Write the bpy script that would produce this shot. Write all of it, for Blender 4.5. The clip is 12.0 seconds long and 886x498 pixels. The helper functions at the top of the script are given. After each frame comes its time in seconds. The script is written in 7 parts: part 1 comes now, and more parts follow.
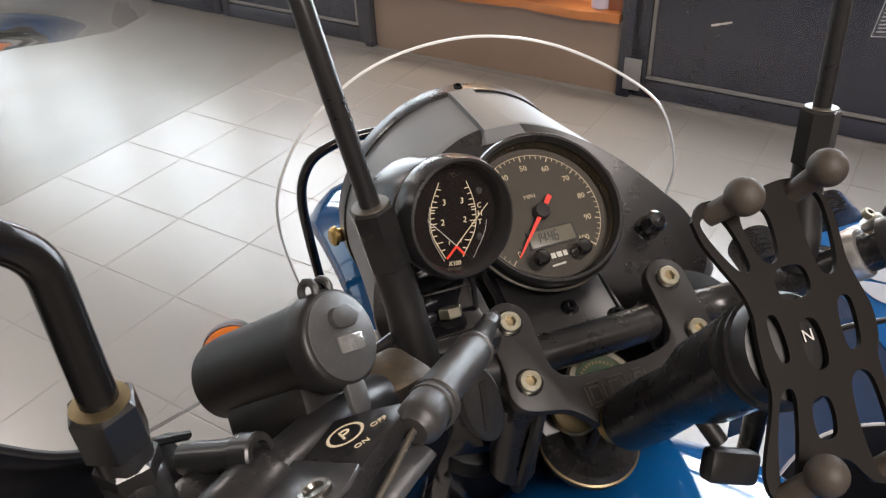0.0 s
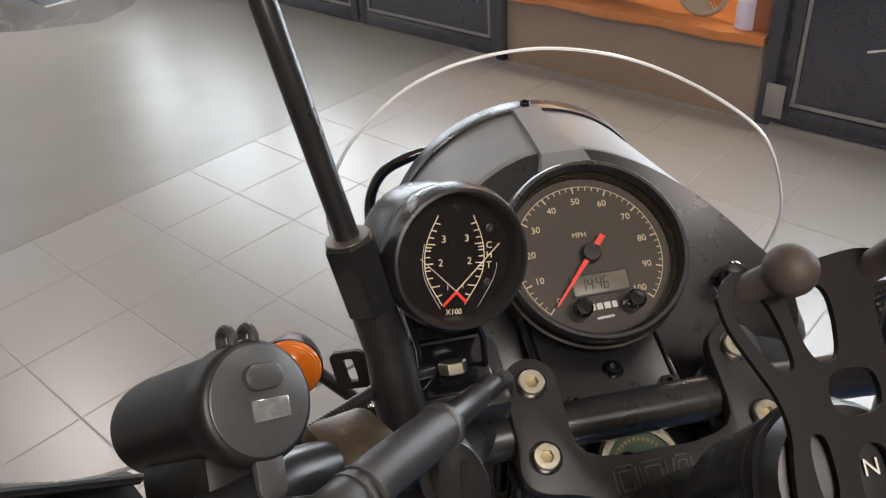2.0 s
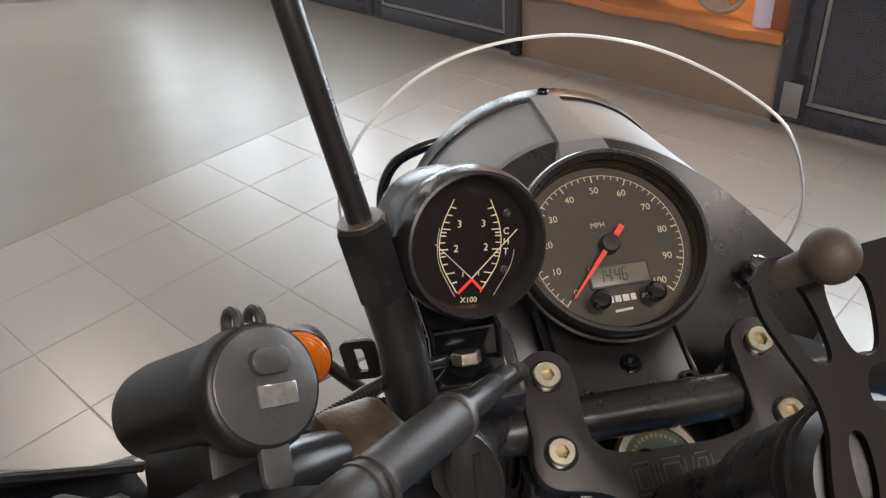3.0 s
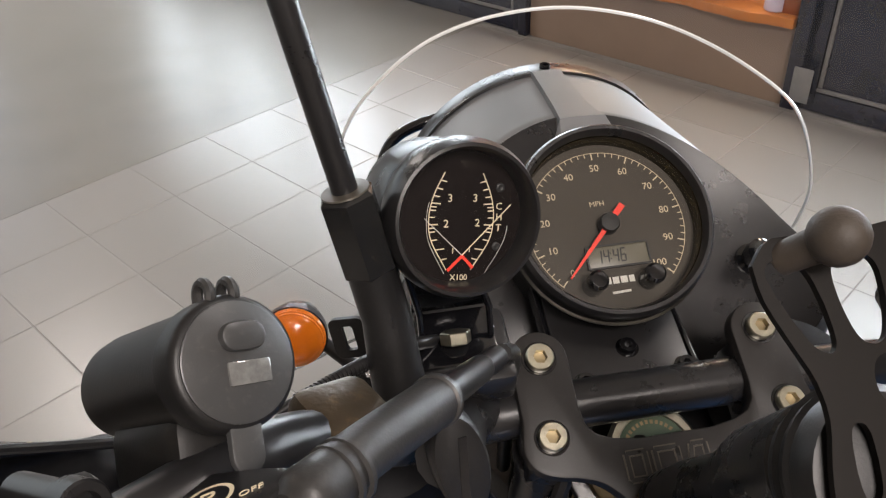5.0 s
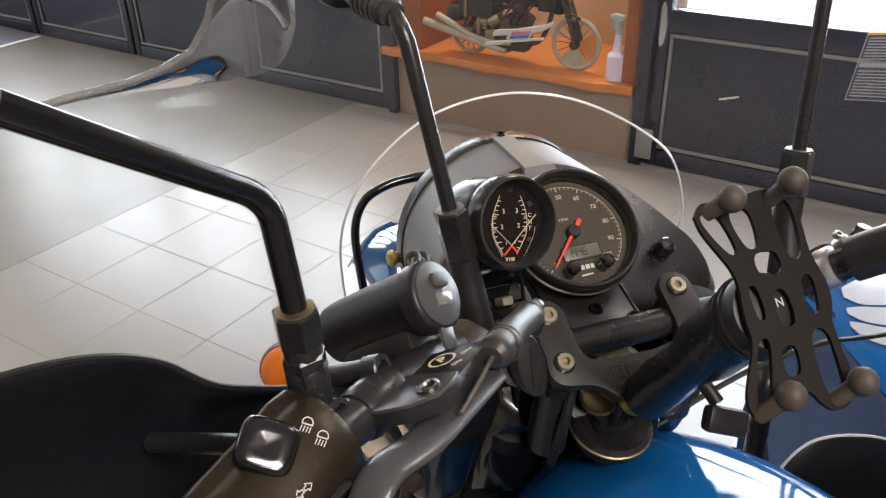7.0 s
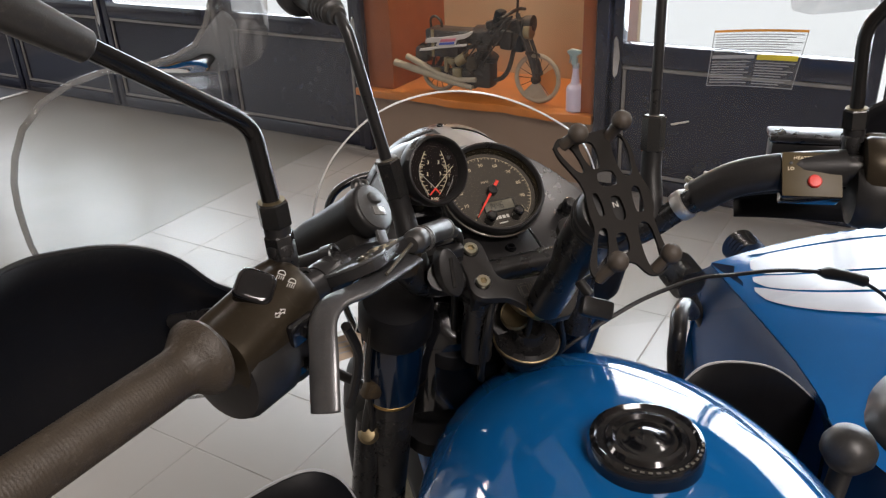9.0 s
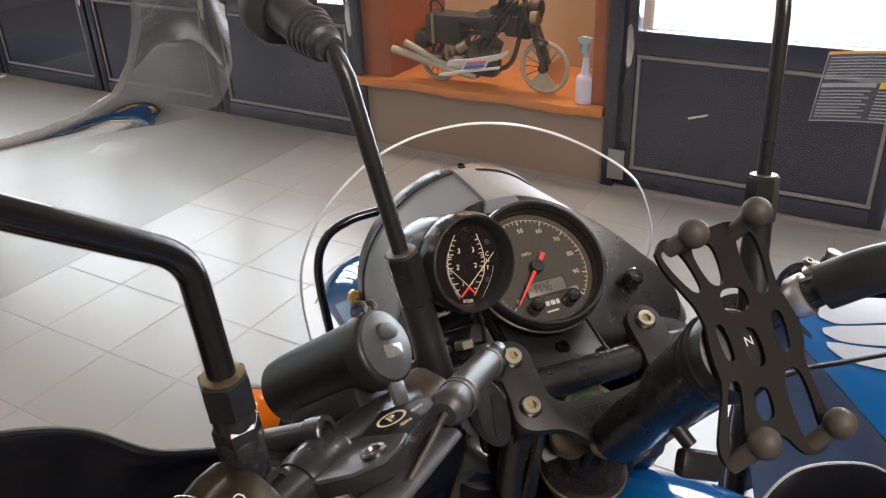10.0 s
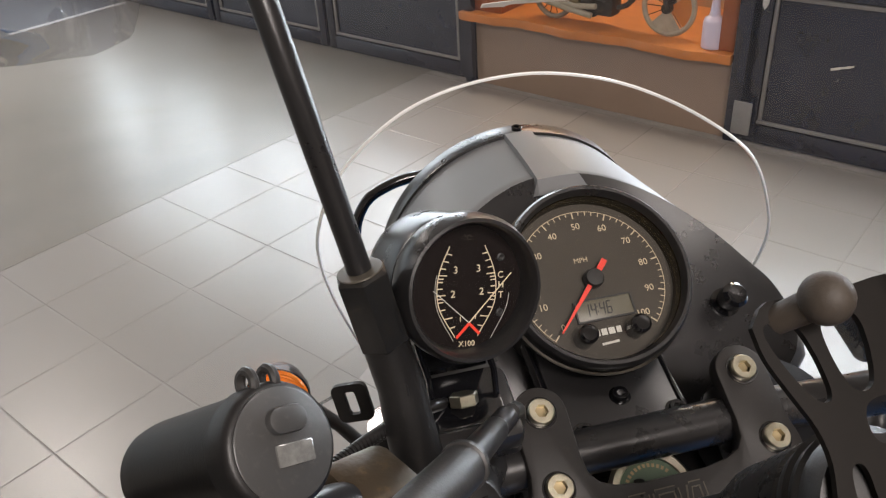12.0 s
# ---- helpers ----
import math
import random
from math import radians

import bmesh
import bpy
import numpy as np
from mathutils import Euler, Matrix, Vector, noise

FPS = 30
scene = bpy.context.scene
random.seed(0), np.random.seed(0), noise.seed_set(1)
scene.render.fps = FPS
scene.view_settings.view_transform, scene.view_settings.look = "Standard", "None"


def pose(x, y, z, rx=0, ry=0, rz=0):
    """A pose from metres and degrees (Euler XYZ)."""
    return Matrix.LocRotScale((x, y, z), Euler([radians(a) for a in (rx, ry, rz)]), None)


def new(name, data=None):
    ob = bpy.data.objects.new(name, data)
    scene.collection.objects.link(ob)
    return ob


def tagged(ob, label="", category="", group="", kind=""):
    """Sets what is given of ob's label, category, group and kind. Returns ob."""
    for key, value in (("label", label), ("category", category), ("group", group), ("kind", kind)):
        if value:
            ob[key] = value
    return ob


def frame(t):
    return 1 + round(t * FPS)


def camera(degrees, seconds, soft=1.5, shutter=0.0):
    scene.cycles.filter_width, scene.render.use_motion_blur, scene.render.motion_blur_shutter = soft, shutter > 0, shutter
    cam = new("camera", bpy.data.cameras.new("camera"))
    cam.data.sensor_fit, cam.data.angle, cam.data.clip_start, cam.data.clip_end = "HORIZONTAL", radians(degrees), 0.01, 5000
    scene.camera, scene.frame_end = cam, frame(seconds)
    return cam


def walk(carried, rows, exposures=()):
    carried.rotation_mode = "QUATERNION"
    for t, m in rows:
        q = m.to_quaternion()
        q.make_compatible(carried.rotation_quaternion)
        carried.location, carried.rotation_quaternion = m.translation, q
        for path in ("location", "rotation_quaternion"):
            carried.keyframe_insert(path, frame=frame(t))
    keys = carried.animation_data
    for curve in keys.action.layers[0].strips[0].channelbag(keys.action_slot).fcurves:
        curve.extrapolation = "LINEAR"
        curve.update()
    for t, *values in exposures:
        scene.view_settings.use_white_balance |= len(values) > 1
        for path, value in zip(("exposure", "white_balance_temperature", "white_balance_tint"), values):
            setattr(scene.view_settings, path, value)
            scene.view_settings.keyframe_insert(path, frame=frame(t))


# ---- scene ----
cam = camera(56.9, 12.0, soft=1.25, shutter=0.1)
ROWS = [
    (0.0, -0.2310, -0.3520, 1.4100, 55.50, 2.00, -21.70),
    (0.5, -0.1785, -0.3232, 1.3850, 55.91, 2.53, -17.61),
    (1.0, -0.1553, -0.2996, 1.3729, 55.99, 3.13, -14.09),
    (1.5, -0.1530, -0.2893, 1.3697, 56.32, 3.29, -12.45),
    (2.0, -0.1529, -0.3074, 1.3798, 56.89, 3.18, -11.73),
    (2.5, -0.1561, -0.3063, 1.3757, 57.07, 3.15, -11.12),
    (4.3, -0.1444, -0.2762, 1.3561, 55.19, 2.15, -9.65),
    (4.5, -0.1490, -0.2864, 1.3583, 55.57, 2.12, -9.62),
    (5.0, -0.1462, -0.2892, 1.3584, 55.41, 2.05, -9.72),
    (5.5, -0.1502, -0.2956, 1.3567, 55.68, 2.10, -10.55),
    (6.0, -0.1853, -0.3396, 1.3791, 56.89, 1.88, -13.07),
    (6.5, -0.2458, -0.4001, 1.4175, 58.62, 1.38, -16.80),
    (7.0, -0.3090, -0.4606, 1.4413, 60.29, 1.10, -20.39),
    (7.5, -0.3555, -0.5395, 1.4501, 61.69, 1.16, -22.73),
    (7.7, -0.3615, -0.5722, 1.4498, 62.25, 1.39, -23.27),
    (9.3, -0.3333, -0.6720, 1.4484, 63.49, 2.53, -22.21),
    (9.5, -0.3204, -0.5813, 1.4430, 63.10, 2.24, -22.59),
    (10.0, -0.2820, -0.4382, 1.4372, 61.95, 2.18, -22.62),
    (10.5, -0.2432, -0.3733, 1.4292, 60.98, 2.40, -20.99),
    (11.0, -0.1996, -0.3227, 1.4073, 59.90, 2.58, -18.54),
    (11.5, -0.1819, -0.2995, 1.3877, 58.93, 2.73, -16.23),
    (12.0, -0.1688, -0.2963, 1.3815, 58.21, 3.12, -14.13),
]
EXPOSURES = [(0.0, 0.2), (1.0, 0.02), (1.5, 0.04), (2.5, -0.02), (4.5, 0.08), (7.0, 0.22), (7.7, 0.12), (9.4, -0.2), (10.0, 0.13), (11.0, 0.07), (12.0, 0.05)]
walk(cam, [(t, pose(x, y, z, rx, ry, rz)) for t, x, y, z, rx, ry, rz in ROWS], EXPOSURES)

# ---- light ----
ROOM = Matrix.Translation((0.8, 3.35, 0)) @ pose(0, 0, 0, 0, 0, -53.13)  # x along the far wall, -y into the room
PANELS = [(-2.6, -1.6, 1.15, 0.55, 50), (-2.6, -4.2, 1.15, 0.55, 30), (3.9, -3.6, 1.15, 0.8, 85), (4.9, -4.7, 1.15, 0.8, 95), (3.0, -1.1, 0.6, 0.3, 14)]
world = bpy.data.worlds.new("sky")
scene.world = world
world.use_nodes = True
wn = world.node_tree.nodes
sky = wn.new("ShaderNodeTexSky")
sky.sky_type, sky.sun_disc = "NISHITA", False
sky.sun_elevation, sky.sun_rotation = radians(42), radians(200)
world.node_tree.links.new(sky.outputs[0], wn["Background"].inputs[0])
wn["Background"].inputs[1].default_value = 0.1


def window_light(name, m, w, h, power, colour=(1, 0.97, 0.93)):
    data = bpy.data.lights.new(name, "AREA")
    data.shape, data.size, data.size_y, data.energy, data.color = "RECTANGLE", w, h, power, colour
    ob = new(name, data)
    ob.matrix_world = m
    return ob


# daylight in the openings of the far, left and right walls; unseen ceiling panels added as fill
window_light("daylight_far_left", ROOM @ pose(-2.0, 0.16, 1.4, -90, 0, 0), 3.9, 1.45, 165, (0.85, 0.92, 1))
window_light("daylight_far_right", ROOM @ pose(2.4, 0.16, 1.4, -90, 0, 0), 2.1, 1.45, 105, (0.85, 0.92, 1))
window_light("daylight_left", ROOM @ pose(-5.12, -3.6, 1.6, 0, -90, 0), 2.2, 5.5, 40, (0.85, 0.92, 1))
for px, py, pw, ph, watts in PANELS:
    window_light("ceiling_fill_light", ROOM @ pose(px, py, 3.085, 0, 0, 0), pw, ph, watts, (1, 0.9, 0.85))
# unseen lamp added under the niche top to brighten its sides
window_light("niche_fill_light", ROOM @ pose(0.63, 0.3, 2.05, 0, 0, 0), 0.9, 0.2, 24, (1, 0.86, 0.68))


# ---- materials ----
def socket(node, name, value):
    node.inputs[name].default_value = value


def surface(name, base, rough=0.5, metal=0.0, vary=0.12, scale=40, bump=0.0, bump_scale=None, coat=0.0, spots=None, ior=1.5, spec=0.5, island=0.0, rand=0.0, whole=False):
    """A painted, cast, moulded or woven surface: colour with two scales of variation, uneven gloss and fine relief."""
    m = bpy.data.materials.new(name)
    m.use_nodes = True
    n, l = m.node_tree.nodes, m.node_tree.links
    b = n["Principled BSDF"]
    place = n.new("ShaderNodeNewGeometry").outputs["Position"] if whole else n.new("ShaderNodeTexCoord").outputs["Object"]
    fine, broad = n.new("ShaderNodeTexNoise"), n.new("ShaderNodeTexNoise")
    for node, s, d in ((fine, scale, 6), (broad, scale / 9, 3)):
        l.new(place, node.inputs["Vector"])
        socket(node, "Scale", s), socket(node, "Detail", d), socket(node, "Roughness", 0.62)
    both = n.new("ShaderNodeMath")
    both.operation = "ADD"
    l.new(fine.outputs[0], both.inputs[0]), l.new(broad.outputs[0], both.inputs[1])
    tone = n.new("ShaderNodeMapRange")
    socket(tone, "From Min", 0.6), socket(tone, "From Max", 1.4)
    socket(tone, "To Min", 1 - vary), socket(tone, "To Max", 1 + vary)
    l.new(both.outputs[0], tone.inputs[0])
    hsv = n.new("ShaderNodeHueSaturation")
    socket(hsv, "Color", (*base, 1))
    value = tone.outputs[0]
    if rand or island:
        src = n.new("ShaderNodeObjectInfo").outputs["Random"] if rand else n.new("ShaderNodeNewGeometry").outputs["Random Per Island"]
        sp = n.new("ShaderNodeMapRange")
        socket(sp, "To Min", 1 - (rand or island)), socket(sp, "To Max", 1 + (rand or island))
        l.new(src, sp.inputs[0])
        mul = n.new("ShaderNodeMath")
        mul.operation = "MULTIPLY"
        l.new(value, mul.inputs[0]), l.new(sp.outputs[0], mul.inputs[1])
        value = mul.outputs[0]
    l.new(value, hsv.inputs["Value"])
    colour = hsv.outputs[0]
    if spots:
        tint, amount, s = spots
        dust = n.new("ShaderNodeTexNoise")
        socket(dust, "Scale", s), socket(dust, "Detail", 8), socket(dust, "Roughness", 0.7)
        l.new(place, dust.inputs["Vector"])
        ramp = n.new("ShaderNodeMapRange")
        socket(ramp, "From Min", 0.55), socket(ramp, "From Max", 0.75), socket(ramp, "To Max", amount)
        l.new(dust.outputs[0], ramp.inputs[0])
        mix = n.new("ShaderNodeMix")
        mix.data_type = "RGBA"
        l.new(ramp.outputs[0], mix.inputs[0]), l.new(colour, mix.inputs[6])
        mix.inputs[7].default_value = (*tint, 1)
        colour = mix.outputs[2]
    l.new(colour, b.inputs["Base Color"])
    gl = n.new("ShaderNodeMapRange")
    socket(gl, "From Min", 0.6), socket(gl, "From Max", 1.4)
    socket(gl, "To Min", max(rough * 0.93, 0.0)), socket(gl, "To Max", min(rough * 1.07, 1))
    l.new(both.outputs[0], gl.inputs[0])
    l.new(gl.outputs[0], b.inputs["Roughness"])
    socket(b, "Metallic", metal), socket(b, "Coat Weight", coat), socket(b, "Coat Roughness", 0.04), socket(b, "IOR", ior), socket(b, "Specular IOR Level", spec)
    if bump:
        grain = n.new("ShaderNodeTexNoise")
        socket(grain, "Scale", bump_scale or scale * 6), socket(grain, "Detail", 4)
        l.new(place, grain.inputs["Vector"])
        bp = n.new("ShaderNodeBump")
        socket(bp, "Strength", bump), socket(bp, "Distance", 0.002)
        l.new(grain.outputs[0], bp.inputs["Height"])
        l.new(bp.outputs[0], b.inputs["Normal"])
    return m


def clear(name, tint=(1, 1, 1), haze=0.02, rough=0.03, gloss=1.0):
    """Thin clear sheet: see-through, with mirror gloss that grows at grazing angles and a faint haze."""
    m = bpy.data.materials.new(name)
    m.use_nodes = True
    n, l = m.node_tree.nodes, m.node_tree.links
    n.remove(n["Principled BSDF"])
    tr, gl, df = n.new("ShaderNodeBsdfTransparent"), n.new("ShaderNodeBsdfGlossy"), n.new("ShaderNodeBsdfDiffuse")
    socket(tr, "Color", (*tint, 1)), socket(gl, "Roughness", rough), socket(df, "Color", (0.8, 0.8, 0.8, 1))
    lw = n.new("ShaderNodeLayerWeight")
    socket(lw, "Blend", 0.5)
    steep, sc = n.new("ShaderNodeMath"), n.new("ShaderNodeMath")
    steep.operation, sc.operation = "POWER", "MULTIPLY_ADD"
    steep.inputs[1].default_value = 3.5
    sc.inputs[1].default_value, sc.inputs[2].default_value = 0.7 * gloss, 0.035 * gloss
    l.new(lw.outputs["Facing"], steep.inputs[0]), l.new(steep.outputs[0], sc.inputs[0])
    a, c = n.new("ShaderNodeMixShader"), n.new("ShaderNodeMixShader")
    a.inputs[0].default_value = haze
    l.new(tr.outputs[0], a.inputs[1]), l.new(df.outputs[0], a.inputs[2])
    l.new(sc.outputs[0], c.inputs[0]), l.new(a.outputs[0], c.inputs[1]), l.new(gl.outputs[0], c.inputs[2])
    l.new(c.outputs[0], n["Material Output"].inputs[0])
    return m


def glow(name, colour, strength):
    m = bpy.data.materials.new(name)
    m.use_nodes = True
    n, l = m.node_tree.nodes, m.node_tree.links
    n.remove(n["Principled BSDF"])
    e = n.new("ShaderNodeEmission")
    socket(e, "Color", (*colour, 1)), socket(e, "Strength", strength)
    l.new(e.outputs[0], n["Material Output"].inputs[0])
    return m


DUST = (0.32, 0.29, 0.25)
SATIN = surface("satin_black_paint", (0.0155, 0.015, 0.0155), 0.28, 0, 0.2, 60, 0.02, 900, spots=(DUST, 0.02, 300), spec=0.47)
WORN = surface("worn_gloss_black_steel", (0.012, 0.012, 0.012), 0.24, 0, 0.2, 60, 0.02, 700, spots=((0.3, 0.24, 0.16), 0.06, 160), spec=0.6)
# black alloy lightened in colour for the sheen on upward faces
LEVER = surface("black_alloy_grey_sheen", (0.12, 0.12, 0.124), 0.3, 0.7, 0.25, 60, 0.08, 700, spots=(DUST, 0.12, 220))
TYRE = surface("black_tyre_rubber", (0.012, 0.012, 0.012), 0.6, 0, 0.15, 60, 0.1, 300)
SMOKED = surface("smoked_window", (0.15, 0.15, 0.145), 0.14, 0, 0.5, 250, spec=1.0, coat=1.0)
CAPGREY = surface("grey_silicone_cap", (0.046, 0.046, 0.046), 0.34, 0, 0.12, 90, 0.03, 600, spots=(DUST, 0.1, 300), spec=0.6)
DULLEDGE = surface("worn_edge_black", (0.1, 0.088, 0.07), 0.4, 0.4, 0.2, 200)
DULL = surface("dull_dark_steel", (0.2, 0.19, 0.17), 0.3, 1, 0.2, 150)
STEMBLACK = surface("black_powder_coat", (0.006, 0.0058, 0.006), 0.2, 0, 0.2, 60, 0.02, 900, spec=0.36)
SOCKETBLACK = surface("brownish_black_plastic", (0.0085, 0.0078, 0.0072), 0.42, 0, 0.3, 40, 0.06, 1200, spots=((0.2, 0.15, 0.09), 0.05, 60), spec=0.3)
# grey lifted in the base colour, for bright windows reflected on the hood
HOOD = surface("satin_paint_grey_sheen", (0.15, 0.155, 0.16), 0.47, 0, 0.06, 40, 0.01, 900, spots=(DUST, 0.02, 260), spec=0.7)
MATTE = surface("matte_black_plastic", (0.0125, 0.012, 0.012), 0.4, 0, 0.2, 60, 0.06, 1200, spots=(DUST, 0.04, 400), spec=0.38)
RUBBER = surface("grey_black_rubber", (0.026, 0.025, 0.024), 0.42, 0, 0.18, 70, 0.06, 900, spots=(DUST, 0.1, 240))
GRIP = surface("dusty_grip_rubber", (0.034, 0.025, 0.016), 0.55, 0, 0.25, 60, 0.3, 500, spots=(DUST, 0.15, 180))
WORNBROWN = surface("worn_brown_metal", (0.06, 0.043, 0.025), 0.4, 0.5, 0.3, 60, 0.15, 300, spots=((0.25, 0.16, 0.06), 0.4, 120))
# haze and raised gloss stand in for light caught by the lip
LIP = clear("hazed_acrylic_lip", (0.93, 0.93, 0.94), 0.15, 0.03, 6.0)
CAST = surface("cast_brown_grey_housing", (0.034, 0.026, 0.016), 0.33, 0.6, 0.15, 50, 0.05, 900, spots=(DUST, 0.05, 200))
GLOSS = surface("gloss_black_enamel", (0.005, 0.005, 0.006), 0.14, 0, 0.1, 30, 0.0, coat=0.6)
SHIELD = surface("deep_black_moulding", (0.0045, 0.0045, 0.0055), 0.5, 0, 0.2, 30, 0.06, 300, spots=(DUST, 0.015, 150), spec=0.18)
STEEL = surface("zinc_plated_steel", (0.4, 0.375, 0.29), 0.32, 1, 0.25, 200, 0.12, 900)
ALLOY = surface("bright_cast_alloy", (0.55, 0.54, 0.52), 0.38, 0.9, 0.15, 120, 0.1, 500)
CHROME = surface("chrome", (0.75, 0.75, 0.76), 0.1, 1, 0.05, 80)
BRASS = surface("yellow_passivated_steel", (0.6, 0.42, 0.16), 0.35, 1, 0.2, 150, 0.1)
BLUE = surface("gloss_blue_enamel", (0.004, 0.088, 0.27), 0.08, 0, 0.06, 14, 0.0, coat=0.3, spots=((0.06, 0.15, 0.3), 0.1, 120))
# darker copy of the blue enamel, for the sidecar side turned from the light
BLUESHADE = surface("blue_enamel_shaded", (0.01, 0.065, 0.2), 0.24, 0, 0.1, 14, 0.0, spec=0.35)
FORKBLUE = surface("dark_blue_fork_paint", (0.0022, 0.009, 0.026), 0.16, 0, 0.1, 14, coat=0.4)
OLDBRASS = surface("dull_brassy_metal", (0.3, 0.24, 0.14), 0.45, 1, 0.25, 150)
WHITE = surface("gloss_white_enamel", (0.4, 0.43, 0.48), 0.18, 0, 0.05, 20, coat=0.2)
RED = surface("red_needle_paint", (0.75, 0.04, 0.02), 0.5, 0, 0.05, 80)
CREAM = surface("cream_print", (0.74, 0.64, 0.45), 0.6, 0, 0.05, 200)
DIALPRINT = surface("dim_cream_dial_print", (0.5, 0.42, 0.29), 0.6, 0, 0.05, 200)
PRINT = surface("pale_grey_print", (0.55, 0.54, 0.5), 0.6, 0, 0.1, 200)
DIAL = surface("dark_grey_dial", (0.05, 0.043, 0.034), 0.7, 0, 0.08, 120, spec=0.3)
DIALBLACK = surface("warm_black_dial", (0.007, 0.0045, 0.0042), 0.6, 0, 0.08, 120, spec=0.08)
INNERWALL = surface("bronze_black_metal", (0.1, 0.085, 0.055), 0.22, 1, 0.1, 80)
LCD = surface("grey_green_lcd", (0.105, 0.096, 0.07), 0.4, 0, 0.05, 60)
INK = surface("dark_ink", (0.01, 0.01, 0.01), 0.5, 0, 0.1, 60)
FAINT = surface("faint_dial_print", (0.072, 0.062, 0.05), 0.7, 0, 0.1, 100, spec=0.05)
ORANGE = surface("orange_lens_plastic", (0.85, 0.2, 0.01), 0.18, 0, 0.12, 60, coat=0.5)
GREEN = surface("green_label", (0.06, 0.105, 0.06), 0.4, 0, 0.15, 90)
PLATE = surface("machined_black_anodised", (0.018, 0.0164, 0.0155), 0.44, 0, 0.15, 60, 0.03, 900, spots=(DUST, 0.03, 300), spec=0.34)
LEATHER = surface("black_vinyl", (0.008, 0.008, 0.009), 0.4, 0, 0.15, 60, 0.08, 400, spec=0.22)
BUTTONRED = surface("red_plastic_button", (0.6, 0.03, 0.02), 0.4, 0, 0.05, 60)
PANEL = surface("olive_brown_label", (0.062, 0.046, 0.02), 0.45, 0, 0.1, 60, spec=0.3)
PANE = clear("window_glass", (0.98, 0.985, 0.985), 0.01, 0.02, 0.8)
# diffuse haze stands in for the veil of ceiling reflections on the screen
SCREEN = clear("acrylic_with_veil", (0.98, 0.985, 0.985), 0.036, 0.22, 0.55)
LENS = clear("gauge_glass", (0.98, 0.98, 0.97), 0.001, 0.3, 0.14)
EDGE = surface("polished_acrylic_edge", (0.82, 0.83, 0.82), 0.15, 0, 0.05, 30, coat=1.0)
EDGEGREY = clear("grey_acrylic_edge", (0.5, 0.49, 0.47), 0.12, 0.1, 0.5)
TILE = surface("grey_porcelain_tile", (0.235, 0.216, 0.198), 0.29, 0, 0.025, 3, rand=0.03, spec=0.6, whole=True)
TILEREST = surface("grey_porcelain_tile_far", (0.235, 0.216, 0.198), 0.29, 0, 0.025, 3, island=0.03, spec=0.6, whole=True)
GROUT = surface("grey_grout", (0.24, 0.224, 0.208), 0.8, 0, 0.2, 60, 0.2)
CONCRETE = surface("polished_concrete", (0.18, 0.165, 0.144), 0.33, 0, 0.22, 2.6, 0.05, 40, spots=((0.15, 0.11, 0.07), 0.35, 1.6))
WALLPAINT = surface("taupe_wall_paint", (0.33, 0.30, 0.26), 0.7, 0, 0.06, 4, 0.05, 200)
# black door paint; its blue tint paints in the windshield's reflections
DOORBLACK = surface("black_door_blue_sheen", (0.016, 0.0175, 0.031), 0.2, 0, 0.2, 8, 0.02, 20, spots=((0.12, 0.12, 0.12), 0.1, 20), coat=0.4)
MOULD = surface("grey_worn_moulding", (0.2, 0.19, 0.18), 0.5, 0, 0.2, 20)
MATGREY = surface("grey_blue_mat", (0.13, 0.14, 0.16), 0.8, 0, 0.15, 30, 0.4, 300)
MATEDGE = surface("pale_mat_edge", (0.7, 0.7, 0.7), 0.5, 0, 0.08, 30)
OAK = surface("orange_stained_wood", (0.5, 0.17, 0.035), 0.4, 0, 0.25, 9, 0.1, 60)
OAKRED = surface("red_brown_stained_wood", (0.3, 0.085, 0.025), 0.4, 0, 0.25, 9, 0.1, 60)
NICHE = surface("ochre_niche_paint", (0.56, 0.42, 0.26), 0.75, 0, 0.06, 5)
COUNTER = surface("grey_brown_counter_panel", (0.26, 0.185, 0.135), 0.5, 0, 0.1, 6)
CEIL = surface("pale_wood_ceiling", (0.45, 0.37, 0.3), 0.7, 0, 0.15, 3)
RUST = surface("aged_dark_metal", (0.035, 0.028, 0.022), 0.5, 0.3, 0.4, 30, 0.3, 90, spots=((0.22, 0.13, 0.06), 0.5, 25))
OLDCREAM = surface("aged_cream_rim", (0.36, 0.31, 0.23), 0.55, 0, 0.25, 30)
CARD = surface("beige_card", (0.45, 0.36, 0.27), 0.8, 0, 0.1, 60)
LILAC = surface("pale_lilac_plastic", (0.62, 0.56, 0.68), 0.3, 0, 0.05, 30)
TEAL = surface("teal_grey_plastic", (0.3, 0.4, 0.4), 0.4, 0, 0.05, 30)
OUTSIDE = glow("bright_overcast_outside", (0.96, 0.98, 1.0), 1.15)
STICKWHITE = clear("printed_clear_label", (0.97, 0.97, 0.97), 0.07, 0.2, 0.4)
YELLOW = surface("yellow_print", (0.75, 0.62, 0.05), 0.6, 0, 0.05, 90)
ORANGEPRINT = surface("orange_print", (0.8, 0.35, 0.05), 0.6, 0, 0.05, 90)
STICKGREY = surface("grey_print", (0.33, 0.33, 0.34), 0.6, 0, 0.1, 90)
EMBLEM = surface("cream_silver_emblem", (0.6, 0.57, 0.52), 0.4, 0, 0.1, 90)
EMBLEMRED = surface("pink_red_emblem", (0.6, 0.2, 0.25), 0.4, 0, 0.1, 90)
EMBLEMBLUE = surface("blue_emblem", (0.1, 0.15, 0.5), 0.4, 0, 0.1, 90)


# ---- mesh tools ----
def vec(p):
    return Vector(p)


